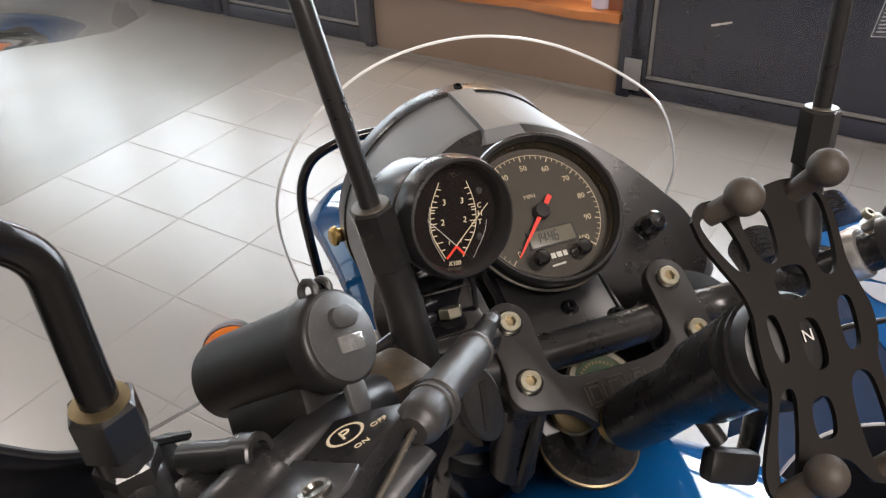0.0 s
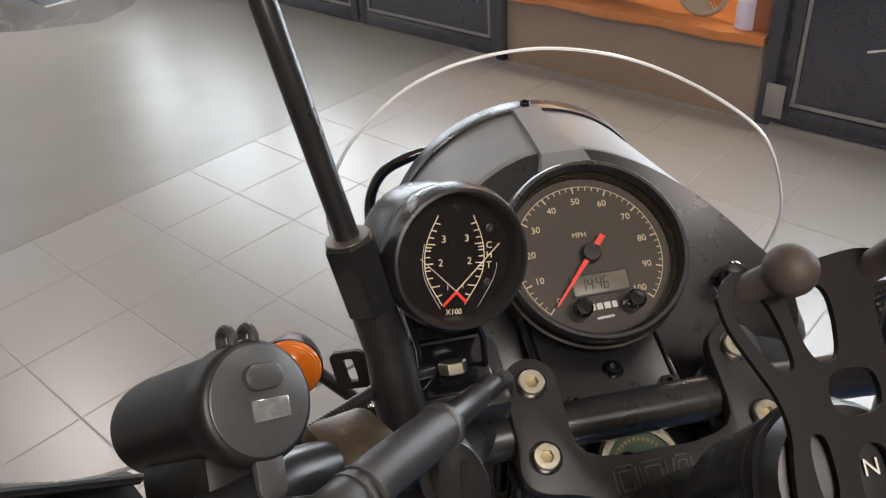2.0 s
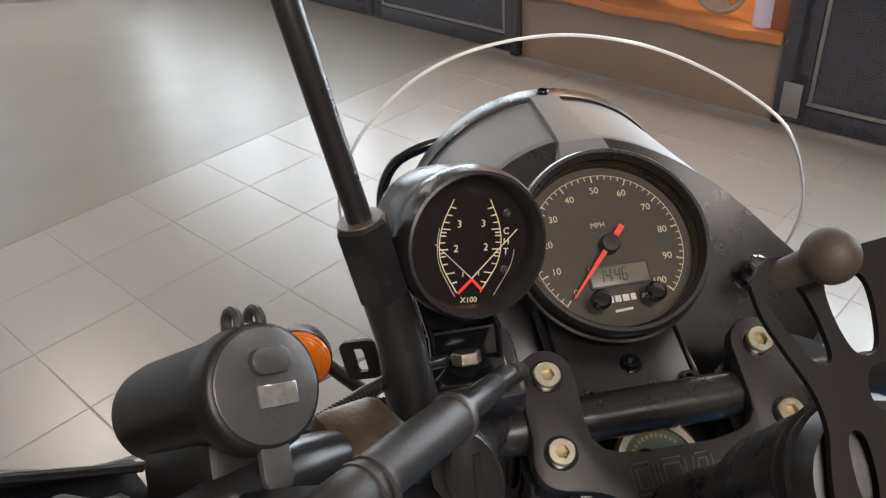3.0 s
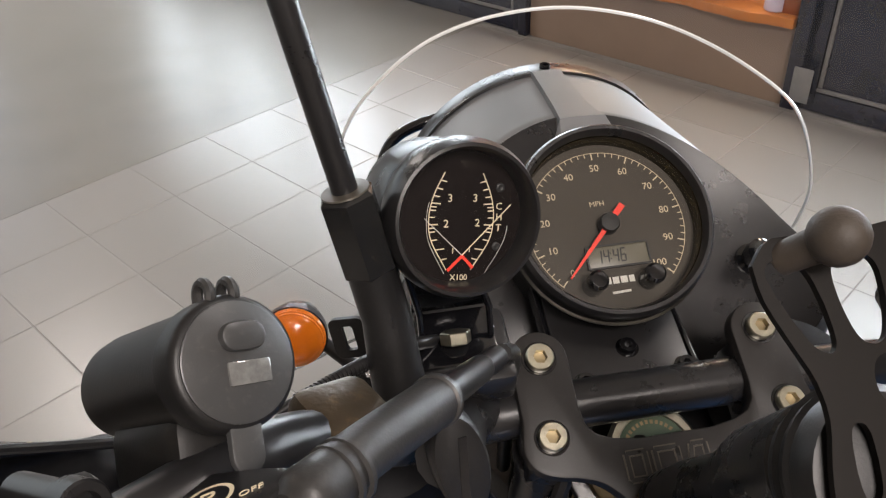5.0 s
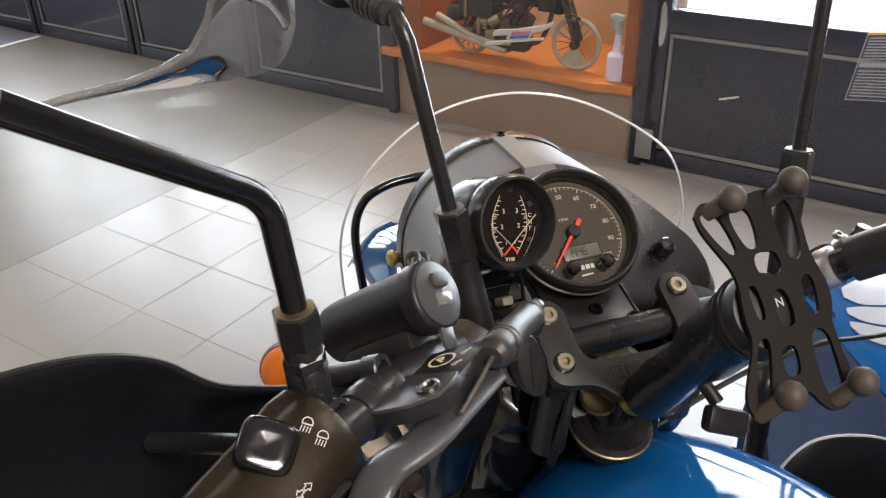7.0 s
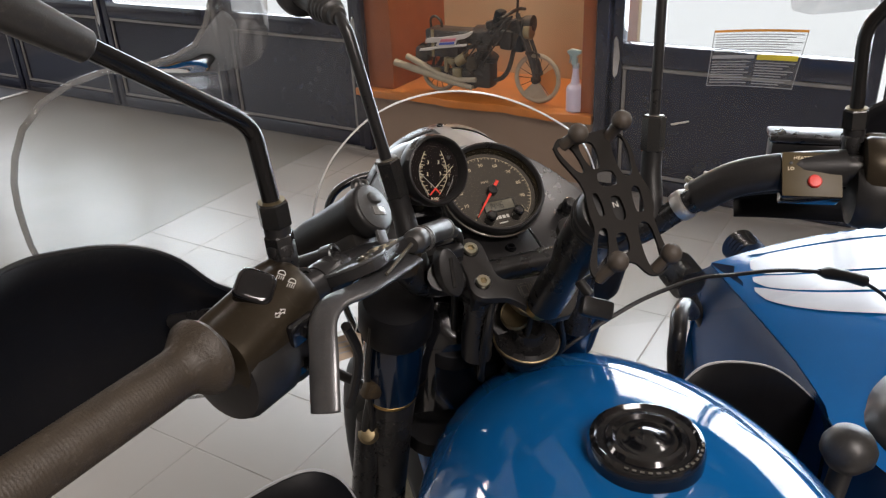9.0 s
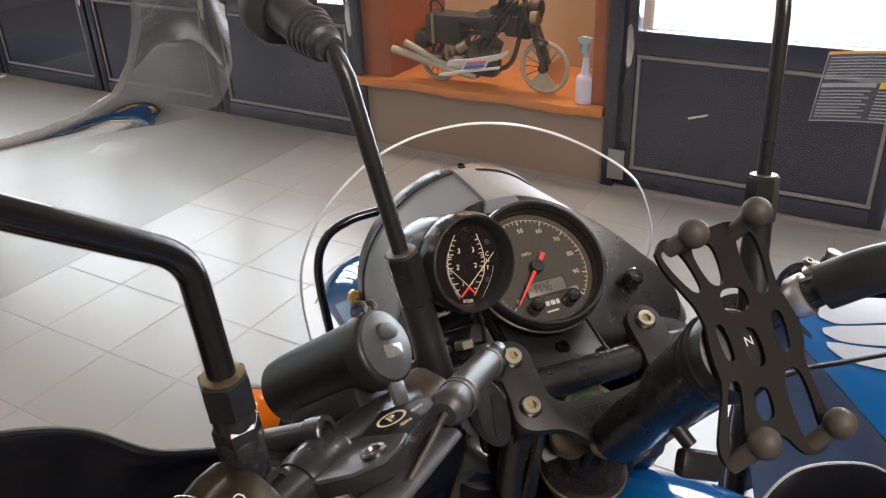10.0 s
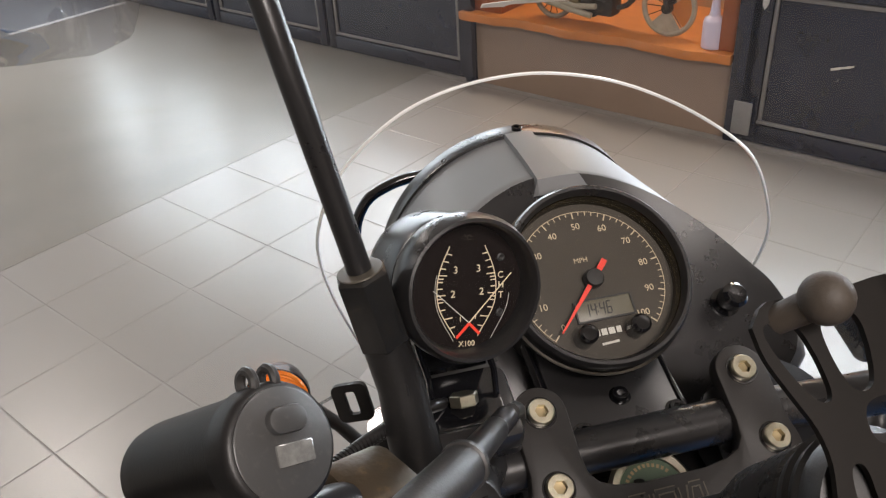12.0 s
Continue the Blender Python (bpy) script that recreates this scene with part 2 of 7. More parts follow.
def thing(name, base, label, category, group="", kind=""):
    ob = new(name)
    ob.location = base
    ob.empty_display_size = 0.02
    return tagged(ob, label, category, group, kind)


def base_of(ob):
    p = Vector((0, 0, 0))
    while ob is not None:
        p = p + Vector(ob.location)
        ob = ob.parent
    return p


def part(name, bm, material, parent=None, label="", smooth=38):
    """Links a bmesh, made in world places, as one mesh object under a thing or a part."""
    if parent is not None:
        bmesh.ops.translate(bm, verts=bm.verts, vec=-base_of(parent))
    me = bpy.data.meshes.new(name)
    bmesh.ops.recalc_face_normals(bm, faces=bm.faces)
    bm.to_mesh(me)
    bm.free()
    me.materials.append(material)
    if smooth:
        me.shade_smooth()
        me.set_sharp_from_angle(angle=radians(smooth))
    ob = new(name, me)
    ob.parent = parent
    if label:
        ob["label"] = label
    return ob


def curve_points(pts, n=8):
    """A smooth line through pts."""
    p = [vec(q) for q in pts]
    p = [p[0] * 2 - p[1]] + p + [p[-1] * 2 - p[-2]]
    out = []
    for a, b, c, d in zip(p, p[1:], p[2:], p[3:]):
        for i in range(n):
            t = i / n
            out.append(0.5 * ((2 * b) + (c - a) * t + (2 * a - 5 * b + 4 * c - d) * t * t + (3 * b - a - 3 * c + d) * t ** 3))
    return out + [p[-2]]


def tube(bm, pts, r, seg=14, cap=True, squash=1.0, updir=None):
    pts = [vec(p) for p in pts]
    rs = r if isinstance(r, (list, tuple)) else [r] * len(pts)
    rings, side = [], None
    for i, p in enumerate(pts):
        d = (pts[min(i + 1, len(pts) - 1)] - pts[max(i - 1, 0)]).normalized()
        if side is None:
            ref = vec(updir) if updir else (vec((0, 0, 1)) if abs(d.z) < 0.9 else vec((1, 0, 0)))
            side = d.cross(ref).normalized()
        else:
            side = (side - d * side.dot(d)).normalized()
        other = d.cross(side)
        rings.append([bm.verts.new(p + rs[i] * (math.cos(a) * side + math.sin(a) * squash * other)) for a in (2 * math.pi * k / seg for k in range(seg))])
    for a, b in zip(rings, rings[1:]):
        for k in range(seg):
            bm.faces.new((a[k], a[(k + 1) % seg], b[(k + 1) % seg], b[k]))
    if cap:
        bm.faces.new(rings[0]), bm.faces.new(rings[-1][::-1])
    return bm


def lathe(bm, profile, origin, axis, seg=40, cap=True):
    """Turns (radius, height) pairs about the axis."""
    axis = vec(axis).normalized()
    u = axis.orthogonal().normalized()
    v = axis.cross(u)
    rings = [[bm.verts.new(vec(origin) + axis * h + r * (math.cos(a) * u + math.sin(a) * v)) for a in (2 * math.pi * k / seg for k in range(seg))] for r, h in profile]
    for a, b in zip(rings, rings[1:]):
        for k in range(seg):
            bm.faces.new((a[k], a[(k + 1) % seg], b[(k + 1) % seg], b[k]))
    if cap:
        bm.faces.new(rings[0]), bm.faces.new(rings[-1][::-1])
    return bm


def slab(bm, outline, origin, ux, uy, thick, bevel=0.0):
    """A plate: an outline in the plane of ux and uy, given thickness towards ux x uy."""
    ux, uy = vec(ux).normalized(), vec(uy).normalized()
    un = ux.cross(uy)
    low = [bm.verts.new(vec(origin) + x * ux + y * uy) for x, y in outline]
    f = bm.faces.new(low)
    made = bmesh.ops.extrude_face_region(bm, geom=[f])["geom"]
    top = [g for g in made if isinstance(g, bmesh.types.BMVert)]
    bmesh.ops.translate(bm, verts=top, vec=un * thick)
    if bevel:
        topset = set(top)
        edges = [e for e in bm.edges if e.verts[0] in topset and e.verts[1] in topset]
        bmesh.ops.bevel(bm, geom=edges, offset=bevel, segments=2, affect="EDGES", profile=0.5)
    return bm


def box(bm, centre, size, ux=(1, 0, 0), uy=(0, 1, 0), bevel=0.0, seg=2):
    ux, uy = vec(ux).normalized(), vec(uy).normalized()
    uz = ux.cross(uy).normalized()
    m = Matrix((ux, uy, uz)).transposed().to_4x4()
    m = Matrix.Translation(centre) @ m @ Matrix.Diagonal((*size, 1))
    made = bmesh.ops.create_cube(bm, size=1, matrix=m)
    if bevel:
        vs = set(made["verts"])
        bmesh.ops.bevel(bm, geom=[e for e in bm.edges if e.verts[0] in vs and e.verts[1] in vs], offset=bevel, segments=seg, affect="EDGES", profile=0.5)
    return bm


def hexa(bm, origin, axis, flat, height, ref=None):
    axis = vec(axis).normalized()
    u = (vec(ref) - axis * axis.dot(vec(ref))).normalized() if ref else axis.orthogonal().normalized()
    v = axis.cross(u)
    r = flat / 2 / math.cos(math.pi / 6)
    c = min(0.0014, height * 0.1)
    prof = [(r - c, 0), (r, c), (r, height - c), (r - c, height)]
    rings = [[bm.verts.new(vec(origin) + axis * h + q * (math.cos(k * math.pi / 3) * u + math.sin(k * math.pi / 3) * v)) for k in range(6)] for q, h in prof]
    for a, b in zip(rings, rings[1:]):
        for k in range(6):
            bm.faces.new((a[k], a[(k + 1) % 6], b[(k + 1) % 6], b[k]))
    bm.faces.new(rings[0]), bm.faces.new(rings[-1][::-1])
    return bm


def loft(bm, rows, close=False):
    """Faces between rows of points of one length."""
    vs = [[bm.verts.new(vec(p)) for p in row] for row in rows]
    for a, b in zip(vs, vs[1:]):
        for k in range(len(a) - (0 if close else 1)):
            j = (k + 1) % len(a)
            bm.faces.new((a[k], a[j], b[j], b[k]))
    return vs


def ring_flat(bm, origin, ux, uy, r0, r1, a0, a1, n=24, lift=0.0):
    """A flat arc band in the plane of ux, uy; angles in degrees from uy towards ux."""
    ux, uy = vec(ux).normalized(), vec(uy).normalized()
    un = ux.cross(uy)
    rows = [[], []]
    for i in range(n + 1):
        a = radians(a0 + (a1 - a0) * i / n)
        d = math.sin(a) * ux + math.cos(a) * uy
        rows[0].append(vec(origin) + d * r0 + un * lift), rows[1].append(vec(origin) + d * r1 + un * lift)
    loft(bm, rows)
    return bm


def bar_flat(bm, origin, ux, uy, p, q, w0, w1=None, lift=0.0, thick=0.0003):
    """A thin flat stroke from p to q in the plane."""
    ux, uy = vec(ux).normalized(), vec(uy).normalized()
    un = ux.cross(uy)
    w1 = w0 if w1 is None else w1
    d = Vector((q[0] - p[0], q[1] - p[1])).normalized()
    s = Vector((-d.y, d.x))
    pts = [(p[0] + s.x * w0 / 2, p[1] + s.y * w0 / 2), (p[0] - s.x * w0 / 2, p[1] - s.y * w0 / 2), (q[0] - s.x * w1 / 2, q[1] - s.y * w1 / 2), (q[0] + s.x * w1 / 2, q[1] + s.y * w1 / 2)]
    slab(bm, pts, vec(origin) + un * lift, ux, uy, thick)
    return bm


def writing(name, text, size, origin, ux, uy, material, parent, lift=0.0, depth=0.0001, narrow=1.0):
    """Raised print with the built-in font, centred at origin."""
    ux, uy = vec(ux).normalized(), vec(uy).normalized()
    un = ux.cross(uy)
    data = bpy.data.curves.new(name, "FONT")
    data.body, data.size, data.align_x, data.align_y, data.extrude, data.resolution_u = text, size, "CENTER", "CENTER", depth, 3
    tmp = bpy.data.objects.new(name, data)
    me = bpy.data.meshes.new_from_object(tmp)
    bpy.data.objects.remove(tmp)
    me.name = name
    m = Matrix((ux * narrow, uy, un)).transposed().to_4x4()
    m = Matrix.Translation(vec(origin) + un * lift - base_of(parent)) @ m
    me.transform(m)
    me.materials.clear()
    me.materials.append(material)
    ob = new(name, me)
    ob.parent = parent
    return ob


def mesh():
    return bmesh.new()


def flip(p):
    return (-p[0], p[1], p[2])


# ---- the room ----
RX, RY = ROOM.to_3x3() @ Vector((1, 0, 0)), ROOM.to_3x3() @ Vector((0, 1, 0))
UP = Vector((0, 0, 1))


def rp(x, y, z):
    return ROOM @ Vector((x, y, z))


def rbox(bm, x0, x1, y0, y1, z0, z1, bevel=0.0):
    return box(bm, rp((x0 + x1) / 2, (y0 + y1) / 2, (z0 + z1) / 2), (x1 - x0, y1 - y0, z1 - z0), RX, RY, bevel)


def structure(name, bm, material, label):
    return tagged(part(name, bm, material, None, "", 30), label, name.rstrip("_0123456789"), kind="structure")


TILE_SIZE, TILE_X, TILE_Y = 0.308, -0.24, -1.894
bm = rbox(mesh(), -9, 12, -12, 0.9, -0.3, -0.0009)
structure("floor", bm, GROUT, "showroom floor bed under grey tiles with dark joints")
bm = rbox(mesh(), -8.9, TILE_X - 0.012, -11.9, 0.0, -0.1, 0.0)
structure("floor_concrete", bm, CONCRETE, "worn polished concrete floor strip with brown stains")
bm = rbox(mesh(), TILE_X - 0.012, TILE_X + 0.0008, -11.9, 0.0, -0.1, 0.0003)
structure("floor_trim", bm, CONCRETE, "pale edge strip between tile and concrete")

# walls with openings: piers and lintels
FAR_BAYS = [(-3.95, -2.97), (-2.95, -1.97), (-1.95, -0.97), (-0.95, 0.0), (1.33, 2.36), (2.38, 3.42)]
bm = mesh()
rbox(bm, -5.2, 7.7, 0.0, 0.2, 2.15, 3.1)
rbox(bm, -5.2, -3.95, 0.0, 0.2, 0.0, 2.15)
rbox(bm, 3.42, 7.7, 0.0, 0.2, 0.0, 2.15)
structure("wall_north", bm, WALLPAINT, "taupe painted wall above the glazed doors")
bm = mesh()
rbox(bm, -5.2, -5.0, -8.0, 0.0, 0.0, 0.5), rbox(bm, -5.2, -5.0, -8.0, 0.0, 2.7, 3.1)
rbox(bm, -5.2, -5.0, -8.0, -6.4, 0.5, 2.7), rbox(bm, -5.2, -5.0, -0.8, 0.0, 0.5, 2.7)
for y in (-4.55, -2.65):
    rbox(bm, -5.14, -5.06, y - 0.05, y + 0.05, 0.5, 2.7)
structure("wall_west", bm, WALLPAINT, "taupe painted wall with tall shop windows")
bm = mesh()
rbox(bm, 7.5, 7.7, -8.0, 0.0, 0.0, 3.1)
structure("wall_east", bm, WALLPAINT, "plain taupe painted wall")
structure("wall_south", rbox(mesh(), -5.2, 7.7, -8.2, -8.0, 0.0, 3.1), WALLPAINT, "plain taupe painted wall")
structure("ceiling", rbox(mesh(), -5.2, 7.7, -8.2, 0.2, 3.1, 3.25), CEIL, "pale wood-toned showroom ceiling")
# frames round the added fill lights, out of view
for px, py, pw, ph, watts in PANELS:
    lamp = thing("added_ceiling_panel", rp(px, py, 3.09), "frame of an unseen ceiling panel added for fill light", "ceiling light", "ceiling lights", "structure")
    bm = mesh()
    hw, hh = pw / 2 + 0.004, ph / 2 + 0.004
    for x0, x1, y0, y1 in ((-hw - 0.02, hw + 0.02, -hh - 0.02, -hh), (-hw - 0.02, hw + 0.02, hh, hh + 0.02), (-hw - 0.02, -hw, -hh, hh), (hw, hw + 0.02, -hh, hh)):
        rbox(bm, px + x0, px + x1, py + y0, py + y1, 3.07, 3.1)
    part("frame", bm, CEIL, lamp)
bm = mesh()
rbox(bm, -7, 9, 1.6, 1.62, -0.2, 5)
structure("backdrop", bm, OUTSIDE, "bright overcast daylight outside the doors")


def glazed_door(n, x0, x1, hinge_left):
    door = thing("door_%d" % n, rp((x0 + x1) / 2, 0.0, 0), "black panelled door with grey mouldings and a large pane", "door", kind="structure")
    bm = mesh()
    for a, b, c, d in ((x0, x0 + 0.05, 0.004, 2.15), (x1 - 0.05, x1, 0.004, 2.15), (x0 + 0.05, x1 - 0.05, 0.004, 0.075), (x0 + 0.05, x1 - 0.05, 0.57, 0.66), (x0 + 0.05, x1 - 0.05, 2.06, 2.15)):
        rbox(bm, a, b, 0.0, 0.06, c, d, 0.004)
    part("frame", bm, DOORBLACK, door)
    part("lower_panel", rbox(mesh(), x0 + 0.05, x1 - 0.05, 0.018, 0.05, 0.075, 0.57), DOORBLACK, door)
    for a, b, c, d in ((x0 + 0.05, x1 - 0.05, 0.079, 0.094), (x0 + 0.05, x1 - 0.05, 0.55, 0.566), (x0 + 0.053, x0 + 0.068, 0.096, 0.548), (x1 - 0.068, x1 - 0.053, 0.096, 0.548)):
        part("moulding", rbox(mesh(), a, b, 0.006, 0.017, c, d, 0.003), MOULD, door, "worn grey moulding strip")
    pane = part("pane", rbox(mesh(), x0 + 0.05, x1 - 0.05, 0.03, 0.036, 0.66, 2.06), PANE, door, "clear glass pane", 0)
    pane.visible_shadow = False
    hx = x0 + 0.022 if hinge_left else x1 - 0.022
    for z in (0.6, 1.7):
        bm = mesh()
        slab(bm, [(-0.02, 0.0), (-0.012, 0.07), (0.0, 0.09), (0.012, 0.07), (0.02, 0.0), (0.012, -0.07), (0.0, -0.09), (-0.012, -0.07)], rp(hx, -0.001, z), RX, UP, 0.004, 0.0015)
        part("hinge", bm, CHROME, door, "silver leaf-shaped hinge")
    return door


for i, (x0, x1) in enumerate(FAR_BAYS):
    glazed_door(i + 1, x0, x1, i >= 4)

# door posts at the two ends of the niche
for i, (a, b) in enumerate(((0.004, 0.05), (1.27, 1.326))):
    structure("trim_%d" % (i + 1), rbox(mesh(), a, b, -0.03, 0.1, 0.0, 2.15, 0.006), DOORBLACK, "black door post with a worn grey edge")

mark = part("foot_plate", rbox(mesh(), 1.3, 1.372, -0.036, -0.0305, 0.04, 0.172, 0.003), MOULD, bpy.data.objects["trim_2"], "grey metal plate at the foot of the post")
bm = mesh()
for k, (w, h) in enumerate(((0.03, 0.008), (0.05, 0.007), (0.024, 0.006))):
    c = rp(1.62 + 0.024 * k, 0.0155, 0.335 + 0.008 * k)
    box(bm, c, (w, 0.003, h), (RX + UP * 0.25).normalized(), RY, 0.001)
part("nameplate", bm, EMBLEM, bpy.data.objects["door_5"], "small silver mark on the lower panel")
mat = thing("floor_mat", rp(-3.43, -0.42, 0), "grey-blue floor mat with a pale edge in front of a door", "floor mat")
part("mat_field", rbox(mesh(), -3.93, -2.935, -0.82, -0.03, 0.0006, 0.008, 0.002), MATGREY, mat)
part("mat_edge", rbox(mesh(), -2.933, -2.895, -0.84, -0.03, 0.0006, 0.007, 0.002), MATEDGE, mat, "pale edge strip")

niche = thing("display_niche", rp(0.66, 0.25, 0), "lit wall niche with red-brown wooden sides and an ochre back", "niche", kind="structure")
part("back", rbox(mesh(), 0.05, 1.27, 0.52, 0.56, 0.0, 2.15), NICHE, niche, "ochre painted back")
part("side", rbox(mesh(), 0.05, 0.2, 0.0, 0.52, 0.339, 2.15, 0.004), OAKRED, niche, "red-brown wooden side")
part("side", rbox(mesh(), 1.2, 1.27, 0.0, 0.52, 0.339, 2.15, 0.004), OAKRED, niche, "red-brown wooden side")
part("top", rbox(mesh(), 0.2, 1.2, 0.0, 0.52, 2.09, 2.15), OAKRED, niche, "wooden top board")
part("counter_panel", rbox(mesh(), 0.055, 1.265, 0.0, 0.04, 0.0, 0.3), COUNTER, niche, "plain grey-brown panel under the shelf")
bm = mesh()
edge = [(-0.01 + 1.275 * i / 24, -0.045 - 0.012 * math.sin(i * 0.7) - 0.006 * math.sin(i * 1.9)) for i in range(25)]
slab(bm, edge + [(1.265, 0.52), (0.055, 0.52)], rp(0, 0, 0.302), RX, RY, 0.036, 0.006)
part("shelf_board", bm, OAK, niche, "orange live-edge wooden shelf board")


def display_motorcycle():
    """Old motorcycle on the niche shelf, side on, front wheel to the right."""
    z0, y = 0.339, 0.06
    ob = thing("display_motorcycle", rp(0.66, y, z0), "aged brown-black vintage motorcycle model on the wooden shelf", "model motorcycle")
    for cx, r, lab in ((0.962, 0.116, "front"), (0.435, 0.1, "rear")):
        c = rp(cx, y, z0 + r)
        bm = mesh()
        ringpts = [c + (RX * math.cos(a) + UP * math.sin(a)) * (r - 0.011) for a in (2 * math.pi * k / 40 for k in range(41))]
        tube(bm, ringpts, 0.011, 8, False)
        wheel = part("wheel", bm, OLDCREAM, ob, "aged cream wheel rim")
        bm = mesh()
        for k in range(14):
            a = 2 * math.pi * k / 14
            tube(bm, [c, c + (RX * math.cos(a) + UP * math.sin(a)) * (r - 0.015)], 0.0018, 5)
        lathe(bm, [(0.02, -0.03), (0.022, -0.02), (0.022, 0.02), (0.02, 0.03)], c, RY, 16)
        part("spokes", bm, RUST, wheel)
        if lab == "front":
            for k, mt in ((0, OAK), (2, OLDCREAM)):
                bm = mesh()
                slab(bm, [(0, 0)] + [((r - 0.02) * math.cos(radians(a)), (r - 0.02) * math.sin(radians(a))) for a in range(-45 - 45 * k, 36 - 45 * k, 10)], c + RY * -0.004, RX, UP, 0.003)
                part("spoke_cover", bm, mt, wheel, "paper segment between spokes")
    bm = mesh()
    for pts in (((0.97, 0.12), (0.9, 0.3), (0.86, 0.4)), ((0.86, 0.36), (0.7, 0.26), (0.5, 0.2), (0.42, 0.12)), ((0.86, 0.3), (0.78, 0.1), (0.55, 0.09), (0.42, 0.12)), ((0.55, 0.09), (0.55, 0.24))):
        tube(bm, curve_points([rp(a, y, z0 + b) for a, b in pts], 6), 0.011, 8)
    part("frame", bm, RUST, ob)
    bm = mesh()
    lathe(bm, [(0.035, 0), (0.05, 0.01), (0.055, 0.03), (0.045, 0.05), (0.055, 0.06), (0.045, 0.08), (0.05, 0.1), (0.03, 0.13)], rp(0.67, y, z0 + 0.09), UP + RX * 0.2, 14)
    lathe(bm, [(0.03, -0.05), (0.06, -0.04), (0.06, 0.04), (0.03, 0.05)], rp(0.63, y, z0 + 0.1), RY, 16)
    part("engine", bm, RUST, ob, "dull brass and black engine")
    bm = box(mesh(), rp(0.64, y, z0 + 0.115), (0.2, 0.09, 0.13), RX, RY, 0.02)
    part("gearbox", bm, RUST, ob, "dark gearbox")
    bm = box(mesh(), rp(0.86, y, z0 + 0.33), (0.06, 0.09, 0.1), RX, RY, 0.015)
    part("fork_crown", bm, RUST, ob)
    bm = mesh()
    tube(bm, [rp(0.83, y, z0 + 0.3), rp(0.78, y, z0 + 0.3), rp(0.66, y, z0 + 0.29), rp(0.6, y, z0 + 0.27)], [0.02, 0.05, 0.05, 0.02], 12)
    part("tank", bm, RUST, ob)
    for k in range(7):
        bm = lathe(mesh(), [(0.03, 0), (0.052, 0.001), (0.052, 0.004), (0.03, 0.005)], rp(0.68 + 0.005 * k, y, z0 + 0.14 + 0.011 * k), UP + RX * 0.4, 16)
        part("cooling_fin", bm, RUST, ob)
    bm = tube(mesh(), [rp(0.57, y - 0.05, z0 + 0.17), rp(0.62, y - 0.05, z0 + 0.2)], 0.026, 12)
    part("carburettor", bm, OLDBRASS, ob, "dull brass carburettor")
    bm = slab(mesh(), [(0.0, -0.03), (0.22, -0.02), (0.235, 0.0), (0.22, 0.02), (0.0, 0.03), (-0.025, 0.0)], rp(0.42, y - 0.055, z0 + 0.115), RX, UP, 0.008, 0.002)
    part("chain_cover", bm, RUST, ob)
    random.seed(9)
    case = part("pannier", box(mesh(), rp(0.487, y, z0 + 0.25), (0.18, 0.11, 0.13), RX, RY, 0.012), RUST, ob, "scuffed black pannier case over the rear wheel")
    part("case_handle", tube(mesh(), curve_points([rp(0.4, y, z0 + 0.31), rp(0.4, y, z0 + 0.35), rp(0.425, y, z0 + 0.365), rp(0.455, y, z0 + 0.345), rp(0.46, y, z0 + 0.315)], 5), 0.006, 8), RUST, case)
    part("case_strap", box(mesh(), rp(0.44, y - 0.057, z0 + 0.25), (0.016, 0.004, 0.13), RX, RY, 0.001), OLDBRASS, case)
    part("side_bag", box(mesh(), rp(0.37, y - 0.02, z0 + 0.19), (0.08, 0.08, 0.08), RX, RY, 0.025), RUST, ob, "dark rounded side bag")
    for k in range(9):
        p = rp(0.62 + 0.017 * k + random.uniform(-0.015, 0.015), y + random.uniform(-0.05, 0.0), z0 + 0.15 + 0.022 * k + random.uniform(-0.03, 0.03))
        part("bundle", box(mesh(), p, (random.uniform(0.04, 0.08), 0.05, random.uniform(0.03, 0.07)), (RX + UP * random.uniform(-0.5, 0.8)).normalized(), RY, 0.012), random.choice((RUST, RUST, LEATHER, WORNBROWN)), ob, "dark rolled bundle strapped to the frame")
    for k in range(6):
        p = rp(0.75 + 0.028 * k + random.uniform(-0.012, 0.012), y + random.uniform(-0.05, 0.02), z0 + 0.31 + random.uniform(-0.04, 0.07))
        part("front_bag", box(mesh(), p, (random.uniform(0.035, 0.06), 0.06, random.uniform(0.05, 0.1)), (RX + UP * random.uniform(-0.3, 0.3)).normalized(), RY, 0.01), random.choice((RUST, LEATHER, RUST)), ob, "dark bag on the handlebar")
    for cx, cz, w, h in ((0.517, 0.155, 0.022, 0.075), (0.455, 0.115, 0.06, 0.045), (0.575, 0.12, 0.05, 0.05), (0.545, 0.175, 0.04, 0.03)):
        part("engine_cover", box(mesh(), rp(cx, y - 0.06, z0 + cz), (w, 0.03, h), RX, RY, 0.008), OLDBRASS, ob, "dull brass engine cover")
    part("front_rack", tube(mesh(), [rp(0.922, y - 0.04, z0 + 0.235), rp(0.945, y - 0.04, z0 + 0.25), rp(0.99, y - 0.04, z0 + 0.235), rp(0.988, y - 0.04, z0 + 0.225)], 0.006, 8), RUST, ob)
    part("rack_stay", tube(mesh(), [rp(0.978, y - 0.04, z0 + 0.236), rp(0.963, y - 0.04, z0 + 0.116)], 0.005, 8), RUST, ob)
    for k in range(5):
        bm = tube(mesh(), curve_points([rp(0.86, y - 0.05, z0 + 0.4), rp(0.83 - 0.02 * k, y - 0.07, z0 + 0.33 + 0.02 * (k % 2)), rp(0.74 - 0.03 * k, y - 0.06, z0 + 0.22), rp(0.68 - 0.03 * k, y - 0.04, z0 + 0.13)], 5), 0.004, 6)
        part("control_cable", bm, RUST, ob)
